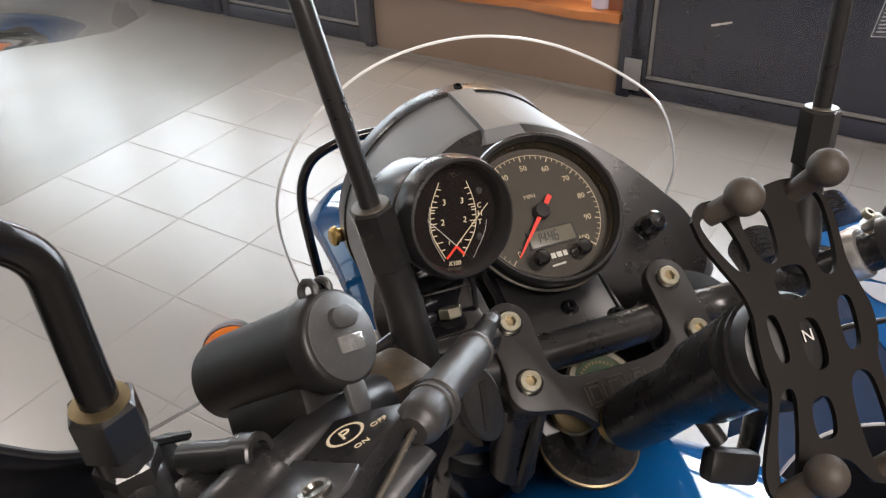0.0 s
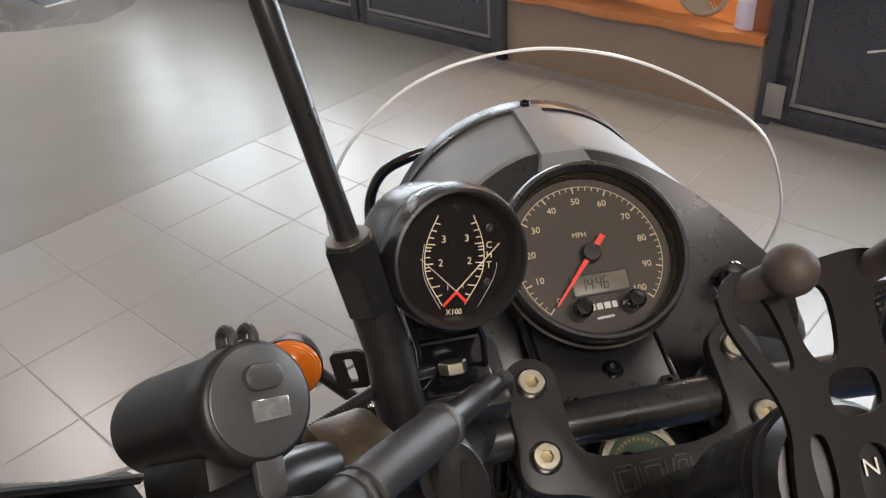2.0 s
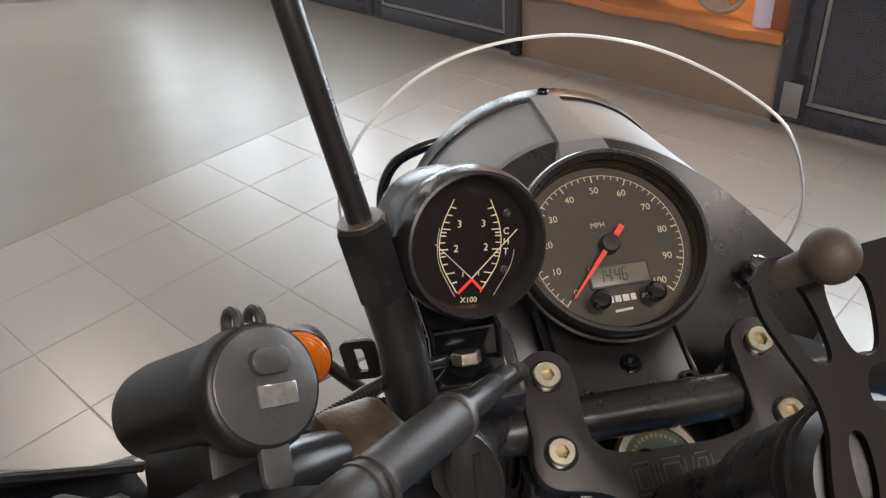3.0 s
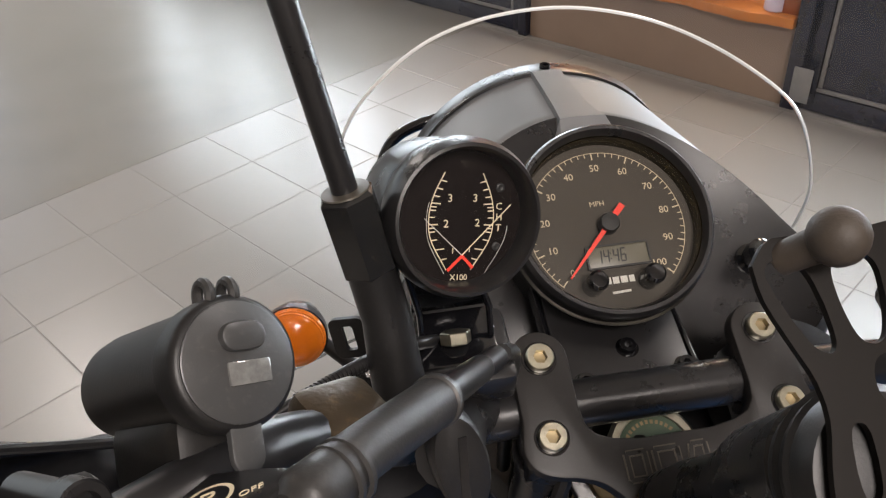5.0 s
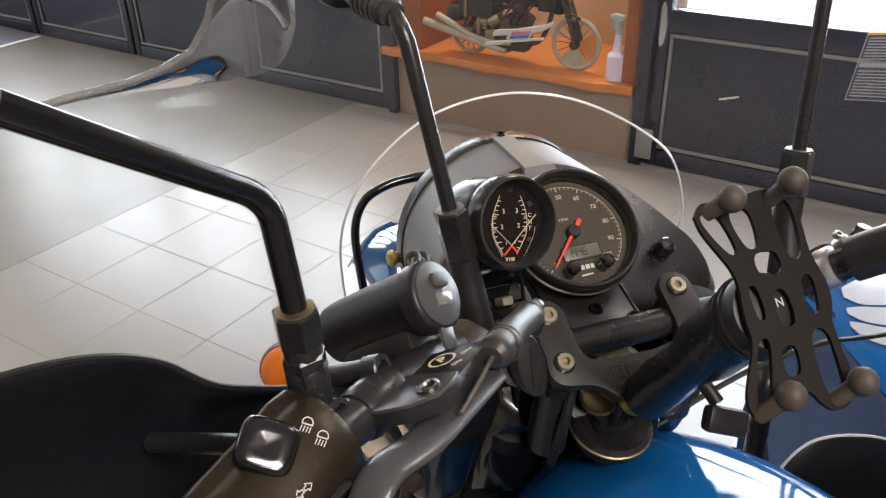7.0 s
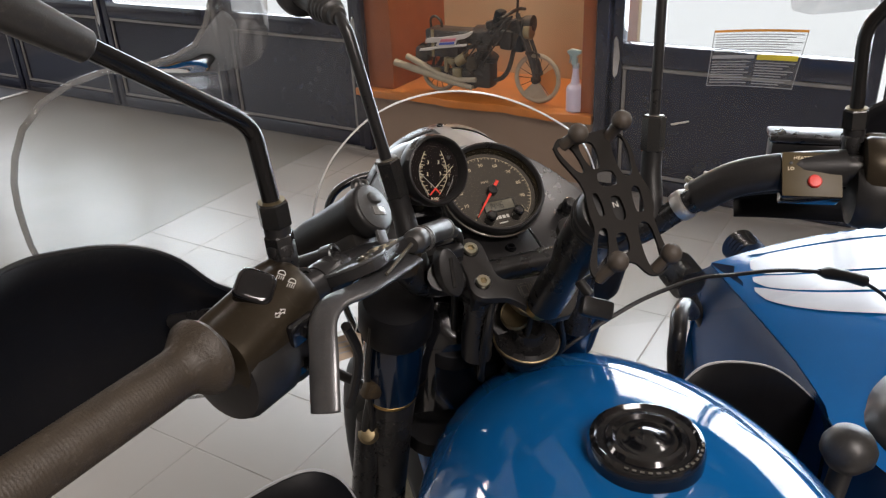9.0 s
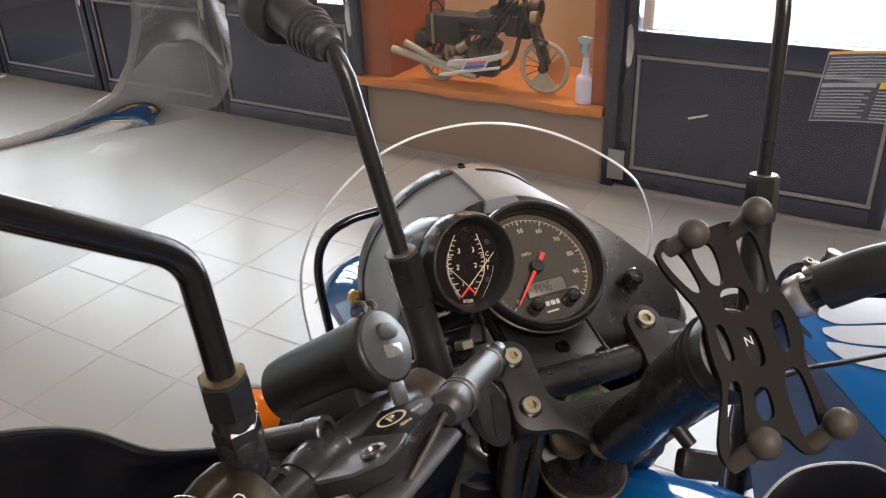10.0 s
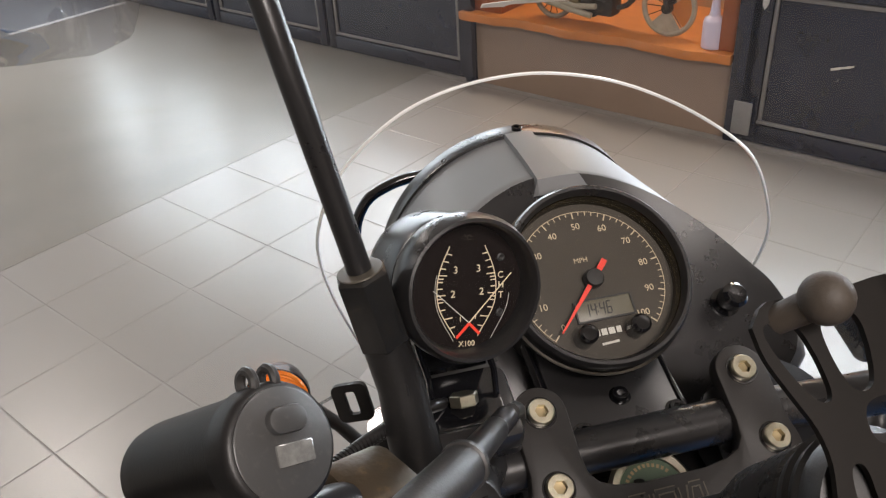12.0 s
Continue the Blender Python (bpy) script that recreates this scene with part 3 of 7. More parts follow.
    for s in (-0.035, 0.035):
        bm = tube(mesh(), [rp(0.97, y + s, z0 + 0.118), rp(0.93, y + s, z0 + 0.24), rp(0.87, y + s, z0 + 0.38)], 0.009, 8)
        part("fork_blade", bm, RUST, ob)
        bm = tube(mesh(), [rp(0.42, y + s, z0 + 0.118), rp(0.45, y + s, z0 + 0.28)], 0.007, 8)
        part("rear_stay", bm, RUST, ob)
    bm = lathe(mesh(), [(0.012, 0), (0.032, 0.01), (0.036, 0.04), (0.03, 0.045)], rp(0.9, y - 0.02, z0 + 0.33), RX, 16)
    part("headlamp", bm, OLDBRASS, ob, "dull brass headlamp")
    bm = mesh()
    box(bm, rp(0.62, y, z0 + 0.3), (0.12, 0.1, 0.035), RX, RY, 0.012)
    part("saddle", bm, RUST, ob, "cracked dark leather saddle")
    bm = mesh()
    tube(bm, curve_points([rp(0.84, y - 0.12, z0 + 0.4), rp(0.86, y, z0 + 0.42), rp(0.84, y + 0.12, z0 + 0.4)], 6), 0.008, 8)
    lathe(bm, [(0.01, 0), (0.035, 0.02), (0.04, 0.06), (0.03, 0.065)], rp(0.88, y, z0 + 0.36), RX, 14)
    tube(bm, [rp(0.86, y, z0 + 0.4), rp(0.865, y, z0 + 0.5)], 0.006, 6)
    part("handlebar", bm, RUST, ob)
    for cx in (0.435,):
        bm = mesh()
        rows = []
        for a in range(15, 150, 9):
            d = RX * math.cos(radians(a)) + UP * math.sin(radians(a))
            rows.append([rp(cx, y, z0 + 0.12) + d * 0.14 + RY * s for s in (-0.03, -0.015, 0.015, 0.03)])
        loft(bm, rows)
        bmesh.ops.solidify(bm, geom=bm.faces[:], thickness=0.003)
        part("mudguard", bm, RUST, ob)
    for pts, r in ((((0.228, 0.145), (0.33, 0.125), (0.45, 0.1), (0.56, 0.075), (0.66, 0.06)), (0.018, 0.018, 0.017, 0.014, 0.012)), (((0.3, 0.182), (0.38, 0.15), (0.47, 0.11), (0.58, 0.09), (0.68, 0.1)), (0.015, 0.015, 0.013, 0.012, 0.012))):
        part("exhaust", tube(mesh(), [rp(a, y - 0.075, z0 + b) for a, b in pts], list(r), 12), OLDCREAM, ob, "dull silver exhaust pipe")
    return ob


display_motorcycle()

bottle = thing("spray_bottle", rp(1.165, 0.02, 0.339), "lilac translucent spray bottle with a teal trigger head", "spray bottle")
c = rp(1.165, 0.02, 0.339)
bm = lathe(mesh(), [(0.036, 0), (0.04, 0.004), (0.04, 0.1), (0.036, 0.112), (0.022, 0.122), (0.019, 0.135), (0.014, 0.175), (0.013, 0.195)], c, UP, 24)
part("bottle_body", bm, LILAC, bottle)
bm = lathe(mesh(), [(0.016, 0.193), (0.016, 0.212), (0.012, 0.214)], c, UP, 16)
part("collar", bm, WHITE, bottle)
bm = slab(mesh(), [(-0.012, 0.212), (0.012, 0.212), (0.014, 0.25), (0.03, 0.262), (0.028, 0.275), (-0.012, 0.28), (-0.03, 0.272), (-0.034, 0.262), (-0.012, 0.25)], c - RY * 0.009, RX, UP, 0.018, 0.003)
part("spray_head", bm, TEAL, bottle)
bm = slab(mesh(), [(-0.03, 0.262), (-0.024, 0.262), (-0.018, 0.235), (-0.024, 0.215), (-0.028, 0.216), (-0.023, 0.236)], c - RY * 0.005, RX, UP, 0.01, 0.001)
part("trigger", bm, TEAL, bottle)


# ---- motorcycle: frame, tank, fork, nacelle, handlebar ----
EX = Vector((1, 0, 0))
bike = thing("motorcycle", (0, 0.0, 0.0), "blue sidecar motorcycle with satin black handlebar fittings, parked on tiles", "motorcycle")


def arc(cx, cy, r, a0, a1, n=10):
    return [(cx + r * math.cos(radians(a0 + (a1 - a0) * i / n)), cy + r * math.sin(radians(a0 + (a1 - a0) * i / n))) for i in range(n + 1)]


def socket_bolt(origin, axis, r, h, parent, material=STEEL, washer=0.0, name="bolt"):
    """Socket head cap screw with a hexagonal recess."""
    bm = mesh()
    prof = [(r * 0.98, 0), (r, h * 0.1), (r, h * 0.82), (r * 0.9, h), (r * 0.62, h)]
    if washer:
        prof = [(washer, -0.0012), (washer, 0.0004), (r * 0.98, 0.0004)] + prof[1:]
    lathe(bm, prof, origin, axis, 28, False)
    a = vec(axis).normalized()
    u = a.orthogonal().normalized()
    v = a.cross(u)
    top = [bm.verts.new(vec(origin) + a * h + r * 0.62 * (math.cos(math.pi * k / 14) * u + math.sin(math.pi * k / 14) * v)) for k in range(28)]
    hx = [bm.verts.new(vec(origin) + a * h + r * 0.52 * (math.cos(math.pi * k / 3) * u + math.sin(math.pi * k / 3) * v)) for k in range(6)]
    lo = [bm.verts.new(q.co - a * h * 0.9) for q in hx]
    for k in range(6):
        idx = [(k * 28 + 3) // 6 + j for j in range((28 * (k + 1) + 3) // 6 - (28 * k + 3) // 6 + 1)]
        bm.faces.new([hx[k]] + [top[i % 28] for i in idx] + [hx[(k + 1) % 6]])
        bm.faces.new((hx[k], hx[(k + 1) % 6], lo[(k + 1) % 6], lo[k]))
    bm.faces.new(lo)
    return part(name, bm, material, parent)


# fuel tank
rows = []
TANK = [(0.10, 0.015, 0.80, 0.76), (0.09, 0.045, 0.85, 0.73), (0.06, 0.074, 0.886, 0.72), (0.0, 0.134, 0.93, 0.71), (-0.07, 0.174, 0.959, 0.7), (-0.15, 0.202, 0.974, 0.7), (-0.24, 0.212, 0.977, 0.7), (-0.34, 0.205, 0.967, 0.7), (-0.44, 0.165, 0.945, 0.71), (-0.52, 0.09, 0.91, 0.73), (-0.55, 0.02, 0.86, 0.76)]
tank_line = curve_points([(y, w, zt) for y, w, zt, zb in TANK], 5)
low_line = curve_points([(y, zb, 0) for y, w, zt, zb in TANK], 5)
for a, b in zip(tank_line, low_line):
    y, w, zt, zb = a.x, a.y, a.z, b.y
    row = []
    for k in range(40):
        t = 2 * math.pi * k / 40
        c, s = math.cos(t), math.sin(t)
        zm = zb + (zt - zb) * 0.42
        z = zm + (zt - zm) * abs(s) ** 0.92 if s > 0 else zm - (zm - zb) * abs(s) ** 0.7
        row.append((0.022 + 0.11 * (y - 0.02) + w * math.copysign(abs(c) ** 0.88, c), y, z))
    rows.append(row)
bm = mesh()
vs = loft(bm, rows, True)
bm.faces.new(vs[0]), bm.faces.new(vs[-1][::-1])
tank = part("fuel_tank", bm, BLUE, bike, "glossy blue teardrop fuel tank", 60)
bm = lathe(mesh(), [(0.0495, -0.008), (0.0495, 0.006), (0.0475, 0.012), (0.044, 0.014), (0.041, 0.011), (0.036, 0.0105), (0.033, 0.014), (0.029, 0.0145), (0.026, 0.011), (0.018, 0.0105), (0.014, 0.013), (0.006, 0.014)], (0.002, -0.222, 0.9795), (0, 0.0, 1), 48)
cap = part("filler_cap", bm, GLOSS, tank, "ridged gloss black filler cap")
bm = mesh()
for k in range(14):
    a = radians(215 + k * 8)
    c = Vector((0.002 + 0.046 * math.cos(a), -0.222 + 0.046 * math.sin(a), 0.9935))
    box(bm, c, (0.0035, 0.0022, 0.0006), (-math.sin(a), math.cos(a), 0), (math.cos(a), math.sin(a), 0))
part("cap_lettering", bm, DULLEDGE, cap, "ring of tiny pale print")

# fork legs, shrouds and steering head
RAKE = Vector((0, 0.33, -0.944)).normalized()


def fork_leg(sx):
    top = Vector((-0.139 if sx < 0 else 0.085, 0.005, 1.035))
    bm = lathe(mesh(), [(0.016, 0.0), (0.028, 0.004), (0.031, 0.02), (0.032, 0.08), (0.031, 0.13), (0.026, 0.133)], top, RAKE, 32)
    leg = part("fork_leg", bm, FORKBLUE, bike, "dark blue fork shroud above a black fork tube")
    bm = lathe(mesh(), [(0.025, 0.125), (0.028, 0.137), (0.028, 0.3), (0.029, 0.62), (0.02, 0.64)], top, RAKE, 28)
    part("fork_tube", bm, SATIN, leg, "satin black fork tube")
    bm = lathe(mesh(), [(0.0275, 0.131), (0.0298, 0.133), (0.0298, 0.137), (0.0275, 0.139)], top, RAKE, 28)
    part("clamp_ring", bm, BRASS, leg, "thin brassy ring")
    bm = lathe(mesh(), [(0.012, -0.012), (0.017, -0.01), (0.017, 0.002), (0.02, 0.002)], top, RAKE, 20)
    part("fork_cap", bm, SATIN, leg)
    bm = lathe(mesh(), [(0.02, -0.016), (0.034, -0.013), (0.038, -0.004), (0.038, 0.026), (0.035, 0.032), (0.0315, 0.033)], top, RAKE, 32)
    part("fork_crown", bm, SHIELD, leg, "black clamp round the top of the shroud")
    return leg


fork_leg(-1), fork_leg(1)
bm = slab(mesh(), arc(-0.07, 0, 0.03, 90, 270, 10) + arc(0.06, 0, 0.03, -90, 90, 10), (0, 0.04, 0.945), (1, 0, 0), (0, 0.944, 0.33), 0.022, 0.004)
part("triple_clamp", bm, SHIELD, bike)
bm = slab(mesh(), arc(-0.08, 0, 0.036, 90, 270, 10) + arc(0.0, -0.03, 0.04, 240, 300, 8) + arc(0.08, 0, 0.036, -90, 90, 10), (0, 0.085, 0.8), (1, 0, 0), (0, 0.944, 0.33), 0.025, 0.004)
part("lower_clamp", bm, SHIELD, bike)
rows = []
for z, y, w in ((1.035, 0.05, 0.085), (0.99, 0.02, 0.1), (0.97, 0.0, 0.105), (0.93, 0.012, 0.112), (0.86, 0.036, 0.112), (0.84, 0.045, 0.1)):
    rows.append([(x * w, y + 0.02 * x * x, z) for x in (-1, -0.8, -0.5, -0.2, 0.2, 0.5, 0.8, 1)])
bm = mesh()
loft(bm, rows)
cover = part("fork_cover", bm, GLOSS, bike, "gloss black panel between the fork shrouds", 60)
cover.modifiers.new("thickness", "SOLIDIFY").thickness = 0.003
bm = lathe(mesh(), [(0.024, -0.02), (0.032, -0.004), (0.0345, 0.0), (0.0345, 0.008), (0.031, 0.012), (0.02, 0.013), (0.018, 0.024), (0.012, 0.026)], (-0.005, -0.016, 0.968), (0, -0.25, 0.97), 36)
head = part("steering_head", bm, SATIN, bike, "round black steering head cover")
bm = lathe(mesh(), [(0.0343, 0.004), (0.0358, 0.005), (0.0358, 0.007), (0.0343, 0.008)], (-0.005, -0.016, 0.968), (0, -0.25, 0.97), 36, False)
part("head_ring", bm, OLDBRASS, head, "worn bright ring")
bm = lathe(mesh(), [(0.015, -0.01), (0.0165, 0.0), (0.0165, 0.003), (0.0145, 0.005), (0.013, 0.004), (0.004, 0.0045)], (-0.0158, -0.0145, 1.004), (-0.3, -0.62, 0.72), 24)
part("stem_nut", bm, OLDBRASS, head, "scuffed brassy stem nut")
bm = lathe(mesh(), [(0.012, -0.008), (0.0235, -0.005), (0.0245, 0.0), (0.025, 0.003), (0.023, 0.005), (0.0195, 0.005), (0.0185, 0.003)], (-0.002, -0.021, 1.0275), (0, -0.508, 0.861), 32)
damper = part("damper_knob", bm, STEEL, bike, "chrome-rimmed steering damper knob with a green label")
bm = lathe(mesh(), [(0.019, 0.003), (0.019, 0.0038), (0.001, 0.0038)], (-0.002, -0.021, 1.0275), (0, -0.508, 0.861), 32)
part("label_disc", bm, GREEN, damper, "green label disc")
bm = mesh()
for k in range(11):
    ring_flat(bm, (-0.002, -0.021, 1.0275), EX, (0, 0.861, 0.508), 0.0142, 0.0163, -55 + 10 * k, -49 + 10 * k, 3, 0.0042)
part("label_print", bm, OLDBRASS, damper, "arc of pale print")

# nacelle: a round hood cut off by the sloping dash face
DASH_SLOPE = 0.78
NX, NZ = 0.01, 1.0165


def hood_point(th, y):
    """On the hood, which flares out to the sides towards the dash."""
    d = 0.25 - y
    flare = 0.2 * min(1.0, max(0.0, 0.55 + math.sin(th)))
    return NX + (0.109 + flare * d) * math.cos(th), NZ + (0.109 + 0.005 * d) * math.sin(th)


def crease_y(th):
    y = 0.1
    for _ in range(20):
        y = 0.085 + (hood_point(th, y)[1] - 1.056) / DASH_SLOPE
    return max(y, 0.055)


rows = []
ths = [radians(-42 + 264 * i / 76) for i in range(77)]
for th in ths:
    yc = crease_y(th)
    row = []
    for j in range(9):
        y = yc + (0.25 - yc) * j / 8
        x, z = hood_point(th, y)
        row.append((x, y, z))
    rows.append(row)
bm = mesh()
loft(bm, rows)
nacelle = part("nacelle", bm, HOOD, bike, "satin headlight nacelle, grey with painted-in reflection")
nacelle.modifiers.new("thickness", "SOLIDIFY").thickness = 0.003
# dash face: a broad plate on the slope, wider than the hood
wing = []
for i in range(15):
    th = radians(90 - 4.2 * i)
    y = crease_y(th) + 0.0015
    wing.append((hood_point(th, y)[0] - NX, y))
wing += [(p.x, p.y) for p in curve_points([(*wing[-1], 0), (0.129, 0.094, 0), (0.1345, 0.074, 0), (0.129, 0.058, 0), (0.112, 0.046, 0), (0.085, 0.038, 0), (0.06, 0.02, 0), (0.045, -0.01, 0)], 4)[1:]]
wing.append((0.0, -0.012))
k = math.hypot(1, DASH_SLOPE)
out = [(x, (y - 0.085) * k) for x, y in wing]
DU0 = Vector((0, 1, DASH_SLOPE)).normalized()
bm = slab(mesh(), [(x, v) for x, v in out[:-1]] + [(-x, v) for x, v in reversed(out[1:-1])], Vector((NX, 0.085, 1.056)) - EX.cross(DU0) * 0.004, EX, DU0, 0.005, 0.0015)
part("dash_face", bm, SATIN, nacelle, "satin black sloping dash face", 25)
bm = mesh()
rows = []
for y, g in ((0.246, -0.001), (0.247, 0.002), (0.262, 0.0025), (0.267, -0.001), (0.262, -0.01)):
    rows.append([(NX + (0.109 + g) * math.cos(th), y, NZ + (0.109 + g) * math.sin(th)) for th in ths])
loft(bm, rows)
part("headlight_rim", bm, SATIN, nacelle, "black headlight rim")
bm = mesh()
rows = []
for k in range(9):
    q = k / 8
    rows.append([(NX + 0.107 * math.cos(th) * math.cos(q * 1.5), 0.262 + 0.05 * math.sin(q * 1.5), NZ + 0.107 * math.sin(th) * math.cos(q * 1.5)) for th in ths])
loft(bm, rows)
part("headlight_glass", bm, GLOSS, nacelle)
bm = mesh()
rows = []
RIB = NX + 0.0022
for y, wl, wr in ((0.167, 0.0132, 0.0165), (0.174, 0.0126, 0.0138), (0.188, 0.0118, 0.0118), (0.21, 0.0112, 0.0108), (0.2465, 0.0106, 0.0102)):
    z = NZ + 0.109 + 0.005 * (0.25 - y)
    if y < 0.17:
        rows.append([(RIB + q, y - 0.004, z - 0.007) for q in (-wl - 0.004, -wl, 0, wr, wr + 0.006)])
    rows.append([(RIB - wl - 0.0018, y, z - 0.0045), (RIB - wl, y, z + 0.0034), (RIB, y, z + 0.0038), (RIB + wr, y, z + 0.003), (RIB + wr + 0.005, y, z - 0.0048)])
loft(bm, rows)
part("hood_rib", bm, HOOD, nacelle, "raised rib along the hood")
socket_bolt((0.0135, 0.2545, 1.1272), (0, -0.1, 1), 0.004, 0.003, nacelle, GLOSS, name="screw")

# centre plate on the dash with its screws, and the trip knob
PN, PU = Vector((0, -0.26, 0.966)), Vector((0, 0.966, 0.26))
bm = slab(mesh(), [(-0.042, -0.03), (0.027, -0.03), (0.029, 0.03), (0.029, 0.06), (-0.04, 0.06), (-0.042, 0.03)], Vector((0, 0.02, 1.0565)), EX, PU, 0.006, 0.0015)
plate = part("dash_plate", bm, SATIN, nacelle, "satin black centre plate")
for sx in (-0.0435, 0.0303):
    bm = box(mesh(), Vector((sx, 0.034, 1.06)), (0.003, 0.085, 0.012), EX, PU, 0.001)
    part("plate_flange", bm, GLOSS, plate)
for p in ((-0.0037, 0.0216, 1.0628), (0.0235, 0.006, 1.059), (-0.032, 0.004, 1.059)):
    socket_bolt(p, PN, 0.0046, 0.004, plate, GLOSS, 0.0062, "screw")
DN, DU = Vector((0, -0.616, 0.788)), Vector((0, 0.788, 0.616))
bm = lathe(mesh(), [(0.0095, -0.004), (0.0098, 0.004), (0.0072, 0.006), (0.007, 0.01), (0.0086, 0.012), (0.0084, 0.019), (0.0062, 0.0215), (0.0025, 0.022)], Vector((0.1, 0.088, 1.058)), DN, 24)
part("trip_knob", bm, GLOSS, nacelle, "gloss black rubber trip knob")

# ignition lock and key on the side of the nacelle
bm = lathe(mesh(), [(0.014, -0.02), (0.014, 0.01), (0.012, 0.012), (0.004, 0.012)], (-0.126, 0.079, 1.02), (-0.6, -0.1, 0.8), 20)
lock = part("ignition_lock", bm, CHROME, nacelle)
bm = mesh()
ku, kv = Vector((0.9, -0.3, 0.2)).normalized(), Vector((-0.15, 0.2, 0.97)).normalized()
ko = Vector((-0.149, 0.077, 1.05))
outer = arc(0.0065, 0.0085, 0.0045, 0, 90, 4) + arc(-0.0065, 0.0085, 0.0045, 90, 180, 4) + arc(-0.0065, -0.0085, 0.0045, 180, 270, 4) + arc(0.0065, -0.0085, 0.0045, 270, 360, 4)
inner = [(x * 0.3, y * 0.62) for x, y in outer]
kn = ku.cross(kv)
rws = []
for off, pts in ((0.0015, outer), (0.0015, inner), (-0.0015, inner), (-0.0015, outer), (0.0015, outer)):
    rws.append([ko + ku * x + kv * y + kn * off for x, y in pts])
loft(bm, rws, True)
key = part("key", bm, MATTE, lock, "ignition key with a slotted black head")

# handlebar, risers and clamp plate
LEFT_BAR = [(-0.03, -0.007, 1.057), (-0.07, -0.007, 1.057), (-0.1, -0.012, 1.06), (-0.128, -0.035, 1.082), (-0.155, -0.066, 1.12), (-0.18, -0.094, 1.148), (-0.21, -0.122, 1.16), (-0.252, -0.154, 1.165), (-0.332, -0.214, 1.167), (-0.40, -0.265, 1.168)]
line = curve_points(LEFT_BAR, 6)
bm = tube(mesh(), [flip(p) for p in reversed(line)] + list(line), 0.0122, 20)
bar = part("handlebar", bm, SATIN, bike, "satin black tubular handlebar")
CU, CN = Vector((0, 0.861, 0.508)), Vector((0, -0.508, 0.861))
CO = Vector((0, 0.0004, 1.0858)) - CN * 0.0135
half = [(-0.0725, -0.03), (-0.0745, -0.044), (-0.0705, -0.053), (-0.062, -0.0575), (-0.05, -0.06), (-0.04, -0.064), (-0.03, -0.074), (-0.02, -0.088), (-0.01, -0.096)]
half = [(p.x, p.y) for p in curve_points([(x, y, 0) for x, y in half], 4)]
top = arc(-0.058, 0, 0.0145, 180, 0, 14) + [(-0.0437, -0.026), (-0.0425, -0.0345), (-0.0385, -0.04), (-0.031, -0.0432), (-0.018, -0.0452)]
outline = top + [(-x, y) for x, y in reversed(top)] + [(-x, y) for x, y in half] + [(x, y) for x, y in reversed(half)]
bm = slab(mesh(), outline, CO, EX, CU, 0.009, 0.0014)
clamp = part("clamp_plate", bm, PLATE, bike, "machined black bar clamp plate")
for x, v in ((-0.058, 0.0), (-0.0602, -0.0392), (0.058, 0.0), (0.0602, -0.0392)):
    p = CO + EX * x + CU * v
    bm = lathe(mesh(), [(0.0087, 0.0085), (0.0087, 0.0096), (0.0069, 0.0096)], p, CN, 28, False)
    part("counterbore", bm, GLOSS, clamp)
    sb = socket_bolt(p + CN * 0.0085, CN, 0.0071, 0.005, clamp)
    bm = lathe(mesh(), [(0.0038, 0.0), (0.0038, 0.0006), (0.001, 0.0004)], p + CN * 0.0092, CN, 18)
    part("socket_floor", bm, OLDBRASS, sb)
bm = mesh()
LO = CO + CN * 0.0091 + CU * -0.0578 + EX * -0.0065


def stroke(bm, o, ux, uy, pts, width, thick=0.0004, lift=0.0):
    for p, q in zip(pts, pts[1:]):
        bar_flat(bm, o, ux, uy, p, q, width, None, lift, thick)


for x0, x1, sl in ((-0.0205, -0.0115, 0.0), (-0.0065, 0.0045, 0.0), (0.009, 0.0185, 0.003)):
    pts = [(x0, -0.0066), (x0 + sl, 0.0058), (x1, 0.0058), (x1, -0.0066), (x0, -0.0066)]
    bm = mesh()
    stroke(bm, LO, EX, CU, pts, 0.0034, 0.0002)
    mark = part("engraved_mark", bm, DULLEDGE, clamp, "engraved mark as plain outlined bars")
    bm = mesh()
    stroke(bm, LO + CN * 0.00025, EX, CU, pts, 0.002, 0.0002)
    part("mark_groove", bm, SATIN, mark)
for sx in (-1, 1):
    bm = box(mesh(), Vector((sx * 0.058, -0.012, 1.052)), (0.029, 0.052, 0.034), EX, CU, 0.004)
    part("riser", bm, SATIN, clamp)
    bm = lathe(mesh(), [(0.016, 0), (0.0165, 0.03), (0.014, 0.06), (0.016, 0.075)], Vector((sx * 0.06, -0.01, 0.965)), (0, -0.12, 1), 20)
    part("riser_post", bm, SATIN, clamp)

# left controls
AL = Vector((-0.8, -0.6, 0.0))  # along the left grip, outwards
PE = Vector((-0.6, 0.8, 0.0))  # ahead of the left grip


def mirrored(v, sx):
    return Vector((v[0] * -sx, v[1], v[2]))


def grip(sx):
    o, a = mirrored((-0.3325, -0.2145, 1.1695), sx), mirrored(AL, sx)
    prof = [(0.012, -0.002), (0.0235, -0.001), (0.0258, 0.0025), (0.0254, 0.007), (0.0215, 0.0125), (0.0178, 0.017), (0.0162, 0.022)]
    k = 0.024
    while k < 0.168:
        prof += [(0.0159, k), (0.0157, k + 0.0008), (0.0159, k + 0.0016)]
        k += 0.0022
    prof += [(0.0168, 0.171), (0.012, 0.174)]
    bm = lathe(mesh(), prof, o, a, 30)
    return part("grip", bm, GRIP, bike, "ribbed dusty brown-grey rubber grip")


grip(-1), grip(1)


